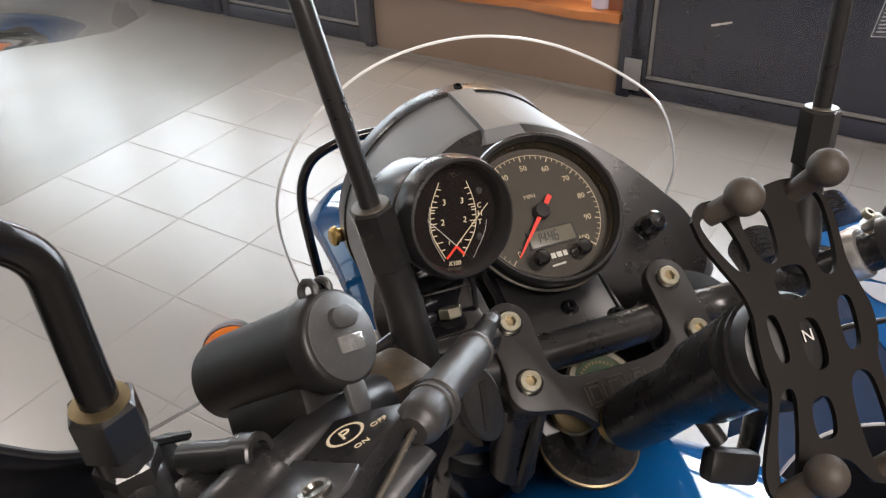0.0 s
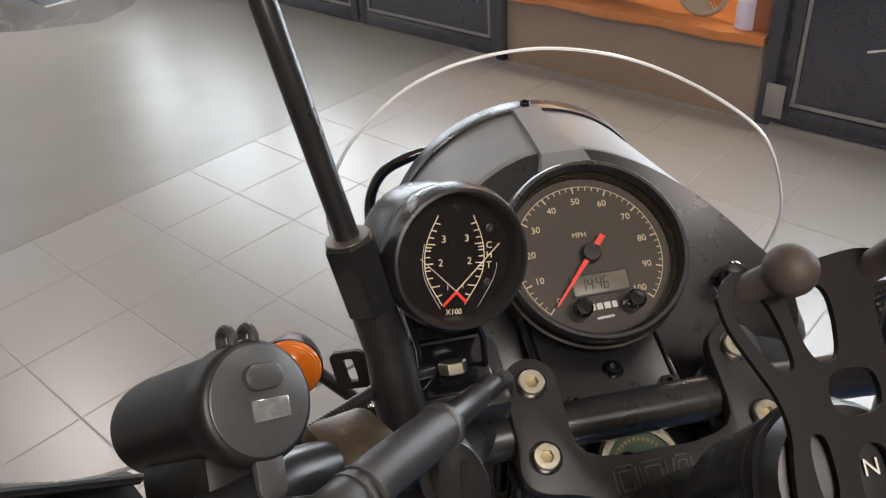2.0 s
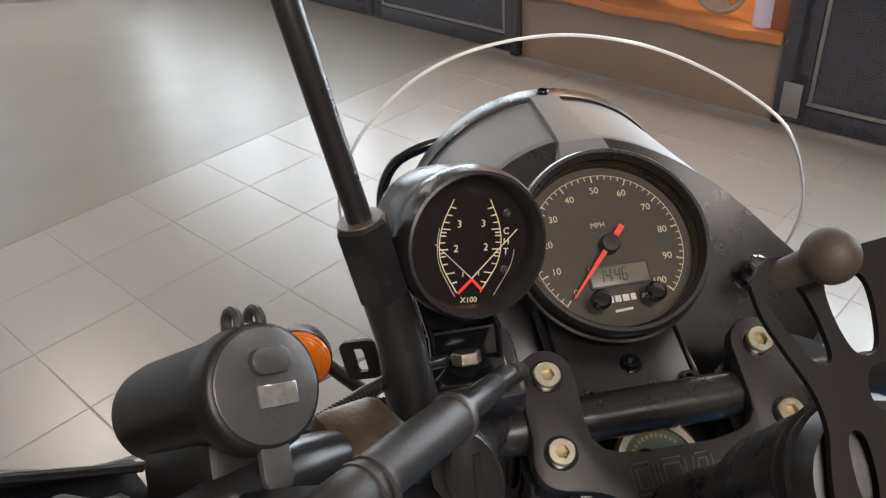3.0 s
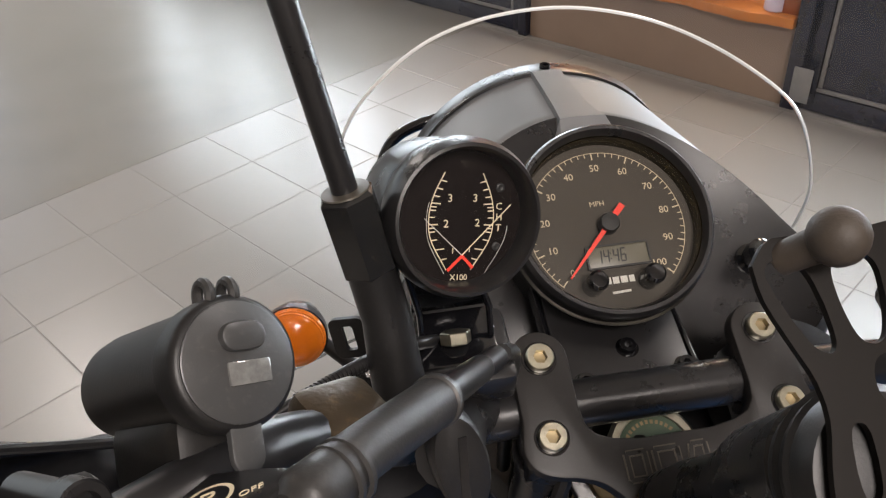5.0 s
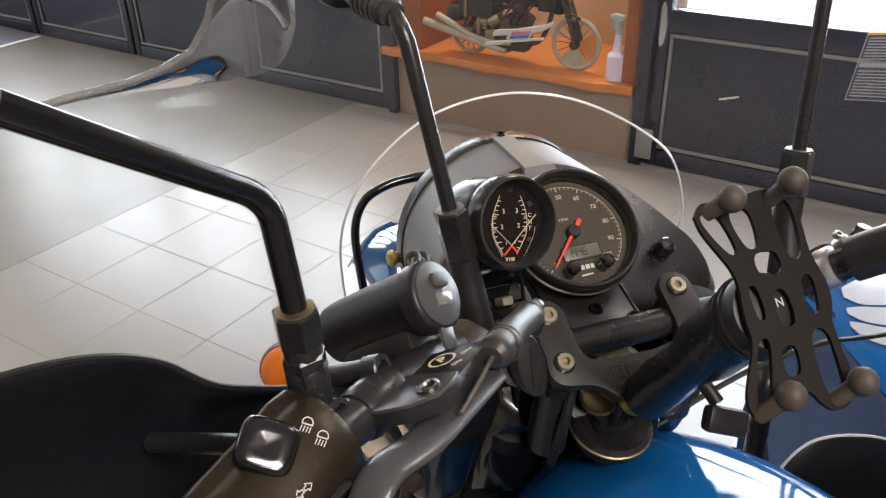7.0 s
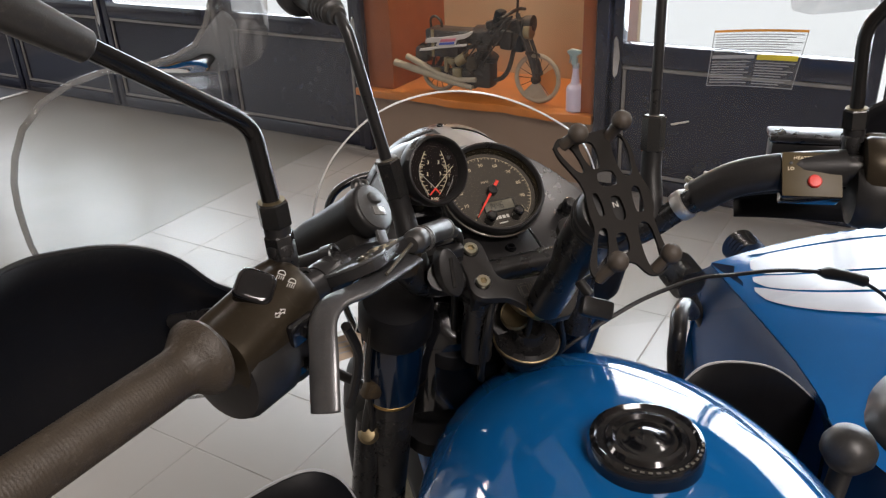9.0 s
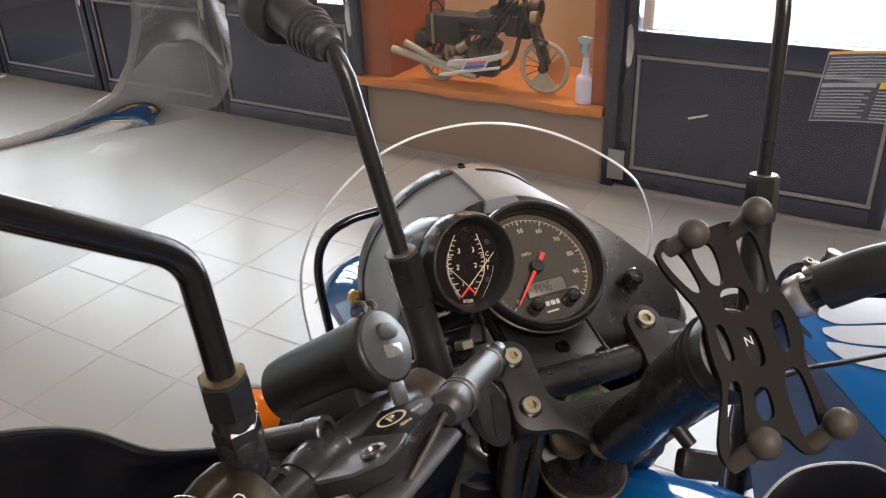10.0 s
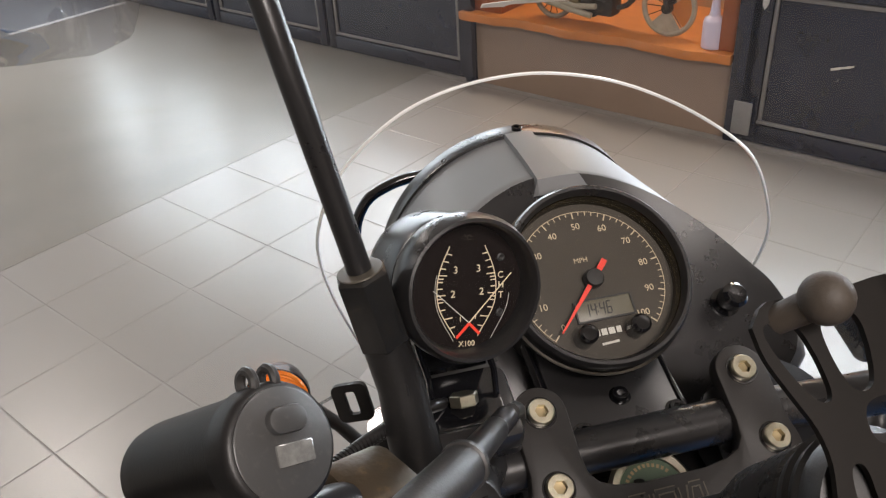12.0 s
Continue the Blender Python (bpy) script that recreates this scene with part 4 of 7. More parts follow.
def switch_box(sx):
    """Cast housing round the bar; its rear face slopes back and carries the buttons."""
    o, a, pe = mirrored((-0.252, -0.154, 1.165), sx), mirrored(AL, sx), mirrored(PE, sx)
    sec = [(0.013, 0.0205), (0.003, 0.0222), (-0.0075, 0.0188), (-0.0176, 0.0122), (-0.0235, 0.004), (-0.0255, -0.01), (-0.0225, -0.025), (-0.012, -0.035), (0.004, -0.037), (0.018, -0.031), (0.026, -0.012), (0.0265, 0.008), (0.021, 0.021)]
    line = curve_points([(x, z, 0) for x, z in sec] + [(*sec[0], 0)], 3)[:-1]
    rows = []
    for k, g, up in ((0.012, 0.6, 0.004), (0.0135, 0.9, 0.0055), (0.018, 0.98, 0.0055), (0.03, 1.0, 0.005), (0.05, 1.0, 0.0), (0.072, 1.0, -0.003), (0.083, 0.98, -0.004), (0.0895, 0.91, -0.004), (0.0915, 0.6, -0.003)):
        rows.append([o + a * k + pe * (p.x * g) + UP * (p.y * g + up * max(0.0, p.y / 0.026 + 0.5)) for p in line])
    bm = mesh()
    vs = loft(bm, rows, True)
    bm.faces.new(vs[0]), bm.faces.new(vs[-1][::-1])
    box_ob = part("switch_housing", bm, CAST, bike, "brown-grey cast switch housing", 50)
    bm = lathe(mesh(), [(0.018, 0.004), (0.031, 0.008), (0.034, 0.014), (0.034, 0.038), (0.031, 0.042), (0.031, 0.046), (0.034, 0.05), (0.034, 0.082), (0.031, 0.088), (0.018, 0.091)], o - UP * 0.0235 + pe * 0.004, a, 30)
    part("lower_housing", bm, MATTE, box_ob, "black lower housing half")
    return box_ob, o, a, pe


sw, o, a, pe = switch_box(-1)
nrm = Vector((0.1, -0.6, 0.8)).normalized()
aa = Vector((-1, 0, 0)) - nrm * nrm.dot(Vector((-1, 0, 0)))
aa = -aa.normalized()
vv = nrm.cross(aa).normalized()
c = Vector((-0.2924, -0.1806, 1.1902))
aa, vv = aa * 0.866 - vv * 0.5, vv * 0.866 + aa * 0.5
rows = []
for g, h in ((1.0, -0.005), (1.0, 0.0005), (0.97, 0.0022), (0.88, 0.0036), (0.7, 0.0043), (0.4, 0.0041), (0.04, 0.0038)):
    rows.append([c + nrm * h + aa * (g * 0.0135 * math.copysign(abs(math.cos(t)) ** 0.5, math.cos(t))) + vv * (g * 0.0125 * math.copysign(abs(math.sin(t)) ** 0.5, math.sin(t))) for t in (2 * math.pi * i / 40 for i in range(40))])
bm = mesh()
vs = loft(bm, rows, True)
bm.faces.new(vs[0]), bm.faces.new(vs[-1][::-1])
part("dimmer_button", bm, GLOSS, sw, "gloss black rocker button")
for q in (Vector((-0.2735, -0.1755, 1.1917)), Vector((-0.2683, -0.1812, 1.1868))):
    q = q + nrm * 0.0012
    bm = mesh()
    for j in range(4):
        bar_flat(bm, q, aa, vv, (-0.0021 + j * 0.0014, -0.0006), (-0.0024 + j * 0.0014, -0.0034), 0.00045)
    stroke(bm, q, aa, vv, [(-0.0025, 0.0003), (-0.0022, 0.0023), (-0.001, 0.0034), (0.001, 0.0034), (0.0022, 0.0023), (0.0025, 0.0003), (-0.0025, 0.0003)], 0.0005)
    part("lamp_symbol", bm, PRINT, sw, "pale headlamp symbol")
q0 = Vector((-0.2814, -0.198, 1.1758)) + nrm * 0.0015
bm = mesh()
ar = (aa * 0.5 + vv * 0.8).normalized()
av = nrm.cross(ar)
for s in (-1, 1):
    pts = [(s * 0.0004, -0.0008), (s * 0.002, -0.0008), (s * 0.002, -0.002), (s * 0.0045, 0.0), (s * 0.002, 0.002), (s * 0.002, 0.0008), (s * 0.0004, 0.0008), (s * 0.0004, -0.0008)]
    stroke(bm, q0, ar, av, pts, 0.0004)
part("turn_symbol", bm, PRINT, sw, "pale turn arrows")
for x, z, dk in ((-0.0255, -0.004, 0.04), (-0.022, -0.03, 0.04)):
    c2 = o + a * dk + pe * x + UP * z
    bm = box(mesh(), c2, (0.026, 0.017, 0.008), a, UP, 0.003)
    slid = part("switch_slider", bm, GLOSS, sw, "gloss black sliding switch")
    bm = box(mesh(), c2 - pe * 0.006 + a * -0.003, (0.012, 0.01, 0.009), a, UP, 0.0015)
    part("slider_nib", bm, GLOSS, slid)
sw, o, a, pe = switch_box(1)
bm = box(mesh(), mirrored((-0.288, -0.186, 1.189), 1), (0.02, 0.018, 0.01), a, pe, 0.003)
part("kill_switch", bm, BUTTONRED, sw, "red kill switch")
bm = mesh()
ring_flat(bm, mirrored((-0.274, -0.187, 1.183), 1), a, UP, 0.003, 0.0042, 40, 320, 16, 0.0)
part("start_symbol", bm, PRINT, sw)


def perch(sx):
    o, a, pe = mirrored((-0.232, -0.139, 1.164), sx), mirrored(AL, sx), mirrored(PE, sx)
    bm = lathe(mesh(), [(0.011, -0.014), (0.0138, -0.013), (0.0148, -0.01), (0.0148, 0.012), (0.0138, 0.015), (0.011, 0.016)], o, a, 26)
    box(bm, o + pe * 0.02 - UP * 0.01, (0.046, 0.03, 0.016), a, pe, 0.005)
    pc = part("lever_perch", bm, SATIN, bike, "black cast lever perch")
    return pc, o, a, pe


pc, o, a, pe = perch(-1)
for q, r, ln, ax in (((-0.2244, -0.1303, 1.1768), 0.0082, 0.04, Vector((0.7, -0.6, 0.39)).normalized()), ((-0.2536, -0.1545, 1.1765), 0.0068, 0.012, Vector((0.35, -0.78, 0.5)).normalized())):
    bm = lathe(mesh(), [(r * 0.8, -ln), (r * 0.8, -0.011), (r, -0.0105), (r, -0.0008), (r * 0.9, 0.0), (r * 0.6, 0.0), (r * 0.56, -0.004)], vec(q), ax, 24)
    bolt = part("clamp_bolt", bm, SATIN, pc, "worn black socket bolt")
    bm = lathe(mesh(), [(r * 0.56, -0.0042), (r * 0.56, -0.0038), (0.0005, -0.0038)], vec(q), ax, 12)
    part("socket_floor", bm, INK, bolt)

# parking brake plate, tilted, with its print
bn = Vector((-0.23, 0.37, 0.9)).normalized()
P0 = Vector((-0.1926, -0.1312, 1.1737))
pu = (EX - bn * bn.x).normalized()
pv = bn.cross(pu)


def on_plate(points):
    return [((vec(p) - P0).dot(pu), (vec(p) - P0).dot(pv)) for p in points]


rim = [(-0.166, -0.1328, 1.1812), (-0.169, -0.1275, 1.178), (-0.1778, -0.1221, 1.1738), (-0.198, -0.113, 1.165), (-0.228, -0.122, 1.161), (-0.2445, -0.1455, 1.168), (-0.238, -0.16, 1.176), (-0.224, -0.1707, 1.1835), (-0.2095, -0.1735, 1.188), (-0.2, -0.1675, 1.187), (-0.1929, -0.1582, 1.1848), (-0.18, -0.1455, 1.183)]
bm = slab(mesh(), on_plate(rim)[::-1], P0 - bn * 0.0075, pu, pv, 0.0075, 0.0012)
pplate = part("brake_plate", bm, SATIN, bike, "black parking brake plate with pale print")
# raised step; the lighter material paints in its grey sheen
low = [(-0.2134, -0.1337, 1.1695), (-0.2445, -0.1455, 1.168), (-0.238, -0.16, 1.176), (-0.224, -0.1707, 1.1835), (-0.2095, -0.1735, 1.188), (-0.2, -0.1675, 1.187), (-0.1935, -0.1585, 1.1848)]
bm = slab(mesh(), on_plate(low), P0 + bn * 0.0001, pu, pv, 0.002, 0.0008)
part("plate_step", bm, LEVER, pplate, "raised step, lightened for its grey sheen")
bm = mesh()
ring_flat(bm, P0, pu, pv, 0.0066, 0.008, 0, 360, 30, 0.0002)
part("parking_ring", bm, CREAM, pplate)
pr = (pu + pv * 0.14).normalized()
pw = bn.cross(pr)
writing("parking_letter", "P", 0.0102, P0, pr, pw, CREAM, pplate, 0.0003)
writing("on_print", "ON", 0.0042, vec((-0.189, -0.1438, 1.18)), pr, pw, CREAM, pplate, 0.0003)
writing("off_print", "OFF", 0.0042, vec((-0.1796, -0.1341, 1.1782)), pr, pw, CREAM, pplate, 0.0003)
pq = Vector((-0.211, -0.163, 1.1838))
bm = lathe(mesh(), [(0.0062, 0.0), (0.0064, 0.0022), (0.0056, 0.003), (0.004, 0.0028), (0.0034, 0.0012), (0.0005, 0.0012)], pq, bn, 24)
part("plate_bolt", bm, DULL, pplate, "worn steel button bolt")

# parking brake lever: a flat blade that turns down towards the rider
lev = curve_points([(-0.168, -0.138, 1.163), (-0.196, -0.163, 1.168), (-0.222, -0.186, 1.173), (-0.245, -0.2, 1.176), (-0.2565, -0.212, 1.17), (-0.262, -0.229, 1.156), (-0.2665, -0.242, 1.142), (-0.2695, -0.251, 1.131), (-0.27, -0.2525, 1.129)], 6)
bm = tube(mesh(), lev, [0.0105] * (len(lev) - 5) + [0.0102, 0.0095, 0.0083, 0.0062, 0.003], 18, True, 0.36, (0, 0, 1))
part("brake_lever", bm, LEVER, bike, "satin black bent parking brake lever")

# clutch cable with its boot
bm = tube(mesh(), curve_points([(-0.169, -0.143, 1.177), (-0.1615, -0.1355, 1.1758), (-0.148, -0.12, 1.171), (-0.122, -0.0914, 1.1586)], 6), [0.0062, 0.0075, 0.0088, 0.0096, 0.0099, 0.0099, 0.0097, 0.0095, 0.0093] + [0.0088] * 10, 20)
for k in (0.24, 0.31):
    p = Vector((-0.168, -0.143, 1.178)).lerp(Vector((-0.122, -0.0914, 1.1586)), k)
    lathe(bm, [(0.0096, -0.0015), (0.0108, -0.0008), (0.0108, 0.0008), (0.0096, 0.0015)], p, (0.64, 0.72, -0.27), 20, False)
boot = part("cable_boot", bm, RUBBER, bike, "grey-black rubber cable boot")
bm = lathe(mesh(), [(0.0082, -0.002), (0.0096, -0.001), (0.0096, 0.0015), (0.006, 0.003)], (-0.122, -0.0914, 1.1586), (0.5, 0.75, -0.43), 24)
part("boot_ring", bm, RUBBER, boot)
d = (Vector((-0.0844, -0.0304, 1.1201)) - Vector((-0.122, -0.0914, 1.1586))).normalized()
prof = [(0.0062, 0.0), (0.006, 0.02), (0.0056, 0.05)]
for k in range(8):
    prof += [(0.0053, 0.052 + k * 0.0028), (0.0047, 0.0532 + k * 0.0028)]
bm = lathe(mesh(), prof, (-0.122, -0.0914, 1.1586), d, 20)
cable = part("clutch_cable", bm, SATIN, bike, "black clutch cable sleeve with a ribbed end")
bm = tube(mesh(), curve_points([(-0.0844, -0.0304, 1.1201), (-0.075, -0.012, 1.1), (-0.072, 0.01, 1.05), (-0.07, 0.03, 0.95)], 6), 0.004, 10)
part("inner_cable", bm, MATTE, cable)
bm = mesh()
slab(bm, [(0.0115 * math.cos(t), 0.0235 * math.sin(t)) for t in (2 * math.pi * k / 32 for k in range(32))], (-0.1125, -0.0685, 1.105), (0.94, 0.2, 0.26), (-0.2, 0.28, 0.94), 0.012, 0.004)
oval = part("pump_cap", bm, MATTE, bike, "oval black rubber pump cap")
bm = mesh()
stroke(bm, Vector((-0.1125, -0.0685, 1.105)), Vector((0.94, 0.2, 0.26)), Vector((-0.2, 0.28, 0.94)), [(-0.003, -0.013), (0.003, 0.013)], 0.0035, 0.0008, 0.012)
part("cap_mark", bm, GLOSS, oval, "raised lettering as a plain bar")
bm = tube(mesh(), [(-0.115, -0.066, 1.1), (-0.105, -0.03, 1.08), (-0.09, 0.0, 1.06)], 0.014, 14)
part("pump_body", bm, SATIN, oval)

wire = part("brake_wire", tube(mesh(), [(-0.158, -0.131, 1.176), (-0.168, -0.142, 1.1775), (-0.183, -0.16, 1.178), (-0.2, -0.177, 1.176)], 0.0014, 10), DULLEDGE, bike, "braided steel brake wire")
for k in range(16):
    c = Vector((-0.165, -0.139, 1.1772)).lerp(Vector((-0.195, -0.172, 1.1765)), k / 15)
    part("strand", lathe(mesh(), [(0.0013, -0.0005), (0.0017, 0.0), (0.0013, 0.0005)], c, (-0.66, -0.72, 0.25), 10, False), LEVER, wire)

# loose looms round the steering head
random.seed(4)
for i in (4, 6, 8):
    x = -0.13 + 0.02 * i
    pts = [(x, -0.02 - 0.01 * (i % 3), 1.04), (x + random.uniform(-0.02, 0.02), -0.035, 1.0), (x * 0.8 + random.uniform(-0.02, 0.02), -0.01 + 0.015 * (i % 2), 0.94), (x * 0.6, 0.05, 0.88), (x * 0.5, 0.1, 0.8)]
    bm = tube(mesh(), curve_points(pts, 6), random.choice((0.003, 0.0042, 0.0055)), 8)
    part("wire_loom", bm, MATTE, bike)
bm = lathe(mesh(), [(0.012, -0.01), (0.0135, 0), (0.0125, 0.002), (0.008, 0.003), (0.003, 0.003)], (-0.039, 0.0395, 0.906), (-0.5, -0.7, 0.4), 20)
part("hose_banjo", bm, CHROME, bike)
bm = mesh()
box(bm, Vector((0, 0.12, 0.74)), (0.08, 0.1, 0.36), EX, (0, 0.944, 0.33), 0.03)
part("frame_neck", bm, SATIN, bike)
bm = box(mesh(), Vector((0, -0.2, 0.55)), (0.2, 0.55, 0.34), EX, (0, 1, 0), 0.05)
part("engine_block", bm, SATIN, bike)
for sx in (-1, 1):
    bm = lathe(mesh(), [(0.06, 0)] + [(0.075 if k % 2 else 0.06, 0.01 + k * 0.008) for k in range(14)] + [(0.06, 0.13)], (sx * 0.1, -0.1, 0.5), (sx, 0, 0), 20)
    part("cylinder", bm, STEEL, bike, "finned cylinder")

for pts, r in (([(-0.2, -0.03, 1.05), (-0.185, -0.005, 1.0), (-0.19, 0.005, 0.955), (-0.197, 0.01, 0.93)], 0.005), ([(-0.17, -0.01, 1.03), (-0.172, 0.02, 0.95), (-0.165, 0.05, 0.86), (-0.17, 0.08, 0.76)], 0.0035), ([(-0.155, -0.01, 1.03), (-0.165, 0.03, 0.93), (-0.172, 0.06, 0.84), (-0.16, 0.1, 0.7)], 0.0045)):
    part("control_cable", tube(mesh(), curve_points(pts, 6), r, 9), MATTE, bike, "loose black cable beside the fork")
part("cable_end", box(mesh(), Vector((-0.168, 0.02, 0.935)), (0.022, 0.014, 0.02), (0.8, 0.3, -0.4), (-0.3, 0.9, 0.1), 0.004), WORNBROWN, bike, "worn brownish cable bracket")
bm = lathe(mesh(), [(0.008, -0.01), (0.012, -0.006), (0.012, 0.004), (0.008, 0.009), (0.003, 0.01)], (-0.168, 0.055, 0.85), (-0.3, -0.7, 0.5), 20)
part("stay_bolt", bm, OLDBRASS, bike, "yellowish plated bolt on the fork stay")
part("fork_stay", tube(mesh(), [(-0.168, 0.06, 0.87), (-0.17, 0.075, 0.8), (-0.175, 0.1, 0.7)], [0.011, 0.014, 0.016], 14), SATIN, bike)
tag_ob = thing("paper_tag", Vector((-0.194, 0.0, 1.02)), "small beige paper tag hanging on a cable", "tag")
part("tag_card", slab(mesh(), [(-0.017, -0.012), (0.017, -0.01), (0.018, 0.01), (0.012, 0.013), (-0.016, 0.012)], (-0.195, 0.002, 1.006), (0.95, 0.15, -0.1), (0.05, 0.5, 0.86), 0.0006), CARD, tag_ob)
bm = mesh()
for k in range(3):
    bar_flat(bm, (-0.195, 0.002, 1.006), (0.95, 0.15, -0.1), (0.05, 0.5, 0.86), (-0.012, 0.006 - 0.005 * k), (0.011 - 0.004 * k, 0.006 - 0.005 * k), 0.0014, None, 0.0009, 0.0002)
part("tag_print", bm, STICKGREY, tag_ob, "rows of unreadable print")
part("tag_string", tube(mesh(), curve_points([(-0.184, 0.006, 1.016), (-0.182, 0.0, 1.03), (-0.186, -0.008, 1.045)], 4), 0.0008, 6), PRINT, tag_ob)

# front wheel and fender
bm = mesh()
rows = []
FC = Vector((0, 0.44, 0.33))
for i in range(22):
    t = radians(64 + 106 * i / 21)
    d = Vector((0, math.cos(t), math.sin(t)))
    rows.append([FC + Vector((0, 0.03, 0.075)) + d * (0.47 - 0.05 * (u * u) - (0.012 if i == 0 else 0)) + EX * (0.074 * u) for u in (-1, -0.9, -0.7, -0.4, 0, 0.4, 0.7, 0.9, 1)])
loft(bm, rows)
fender = part("front_fender", bm, BLUE, bike, "glossy blue front fender", 60)
fender.modifiers.new("thickness", "SOLIDIFY").thickness = 0.003
for sx in (-1, 1):
    bm = lathe(mesh(), [(0.003, -0.006), (0.0065, 0.0), (0.0065, 0.004), (0.009, 0.005), (0.009, 0.008), (0.006, 0.011)], (NX + sx * 0.111, 0.262, 1.004), (sx, -0.1, 0.1), 16)
    part("headlight_bolt", bm, BRASS, nacelle, "yellow plated headlight bolt")
bm = mesh()
tube(bm, [FC + Vector((0, math.cos(t), math.sin(t))) * 0.27 for t in (2 * math.pi * k / 40 for k in range(41))], 0.055, 14, False)
wheel = part("front_wheel", bm, TYRE, bike, "black front tyre")
bm = lathe(mesh(), [(0.03, -0.05), (0.08, -0.04), (0.08, 0.04), (0.03, 0.05)], FC, EX, 24)
for k in range(20):
    t = 2 * math.pi * k / 20
    tube(bm, [FC, FC + Vector((0, math.cos(t), math.sin(t))) * 0.23], 0.002, 5)
part("hub", bm, STEEL, wheel)

# headlight guard loop
for sx in (-1, 1):
    pts = [(0, 0.455, 1.0), (sx * 0.025, 0.455, 1.0), (sx * 0.055, 0.455, 0.996), (sx * 0.085, 0.455, 0.98), (sx * 0.1, 0.455, 0.942), (sx * 0.099, 0.45, 0.88), (sx * 0.092, 0.43, 0.8), (sx * 0.088, 0.32, 0.76)]
    bm = tube(mesh(), curve_points(pts, 6), 0.0058, 12)
    part("headlight_guard", bm, GLOSS, bike, "black tubular headlight guard")


def turn_signal(sx):
    c, ax = Vector((sx * 0.213, 0.43, 0.765)), Vector((sx * 0.12, -0.9, 0.2)).normalized()
    bm = tube(mesh(), [(sx * 0.09, 0.3, 0.72), (sx * 0.15, 0.42, 0.715), c + ax * -0.03], 0.008, 10)
    lathe(bm, [(0.006, -0.05), (0.028, -0.035), (0.036, -0.012), (0.037, 0.0), (0.034, 0.002)], c, ax, 28)
    ob = part("turn_signal", bm, MATTE, bike, "turn signal with an orange lens")
    prof = [(0.0355, 0.001)]
    for k in range(8):
        q = k / 8
        prof += [(0.0345 * math.cos(q * 1.4) + 0.0008, 0.003 + 0.022 * math.sin(q * 1.4)), (0.0345 * math.cos(q * 1.4 + 0.08), 0.0045 + 0.022 * math.sin(q * 1.4))]
    bm = lathe(mesh(), prof, c, ax, 32)
    part("lens", bm, ORANGE, ob, "ribbed orange lens")


turn_signal(-1), turn_signal(1)

# crash bar ahead of the leg shield
for sx in (-1, 1):
    dz = 0.0 if sx > 0 else -0.16
    pts = [(sx * 0.3, 0.13, 0.4), (sx * 0.335, 0.15, 0.6), (sx * 0.334, 0.15, 0.72), (sx * 0.331, 0.15, 0.755), (sx * 0.338, 0.158, 0.785), (sx * 0.356, 0.18, 0.798), (sx * 0.39, 0.21, 0.79), (sx * 0.43, 0.24, 0.75)]
    part("crash_bar", tube(mesh(), curve_points([(q[0], q[1], q[2] + dz) for q in pts], 7), 0.013, 16), SATIN, bike, "black crash bar")
    edge = curve_points([(0.2, 0.78, 0), (0.214, 0.818, 0), (0.234, 0.842, 0), (0.262, 0.85, 0), (0.312, 0.838, 0), (0.37, 0.81, 0), (0.43, 0.757, 0), (0.49, 0.685, 0), (0.53, 0.6, 0), (0.54, 0.5, 0)], 3)
    rows = []
    for p in edge:
        f = (p.x - 0.2) / 0.34
        rows.append([(sx * (p.x + (0.36 - p.x) * 0.1 * v / 6), 0.0 + 0.045 * math.sin(v / 6 * 2.4) * math.sin(0.3 + 2.4 * f), p.y + (0.022 if sx < 0 else 0) + (0.42 - p.y) * v / 6) for v in range(7)])
    bm = mesh()
    loft(bm, rows)
    sh = part("leg_shield", bm, SHIELD, bike, "black moulded leg shield", 60)
    sh.modifiers.new("thickness", "SOLIDIFY").thickness = 0.004
    rim = [r[0] for r in rows]
    part("shield_rim", tube(mesh(), curve_points(rim, 4), 0.0017, 8), STICKGREY, sh, "pale worn rim")


# ---- speedometer ----
HUB = Vector((0.0, 0.0713, 1.111))
speedo = thing("speedometer", HUB - DN * 0.05, "round black speedometer with cream figures and a red needle", "speedometer")
bm = lathe(mesh(), [(0.03, -0.052), (0.05, -0.05), (0.051, -0.03), (0.052, -0.012), (0.054, -0.008), (0.056, 0.0), (0.056, 0.006)], HUB, DN, 64, False)
part("cup", bm, MATTE, speedo, "deep black cup")
bm = lathe(mesh(), [(0.056, 0.0055), (0.0557, 0.0085), (0.0542, 0.0105), (0.0522, 0.0105), (0.0508, 0.008), (0.0503, 0.005)], HUB, DN, 72, False)
part("bezel", bm, SATIN, speedo, "satin black bezel")
bm = lathe(mesh(), [(0.0504, 0.0052), (0.0499, 0.0046), (0.0495, -0.0065)], HUB, DN, 72, False)
part("inner_wall", bm, INNERWALL, speedo, "polished bronze-black inner wall")
bm = lathe(mesh(), [(0.0572, -0.004), (0.0576, -0.003), (0.0576, -0.0018), (0.0562, -0.001)], HUB, DN, 72, False)
part("seat_ring", bm, DULL, speedo, "thin bright seat ring")
bm = lathe(mesh(), [(0.0498, -0.0075), (0.0498, -0.006), (0.001, -0.006)], HUB, DN, 64)
dial = part("dial", bm, DIAL, speedo, "dark grey printed dial")
DO = HUB - DN * 0.006


def polar(o, ux, uy, r, deg):
    return o + (math.sin(radians(deg)) * ux + math.cos(radians(deg)) * uy) * r


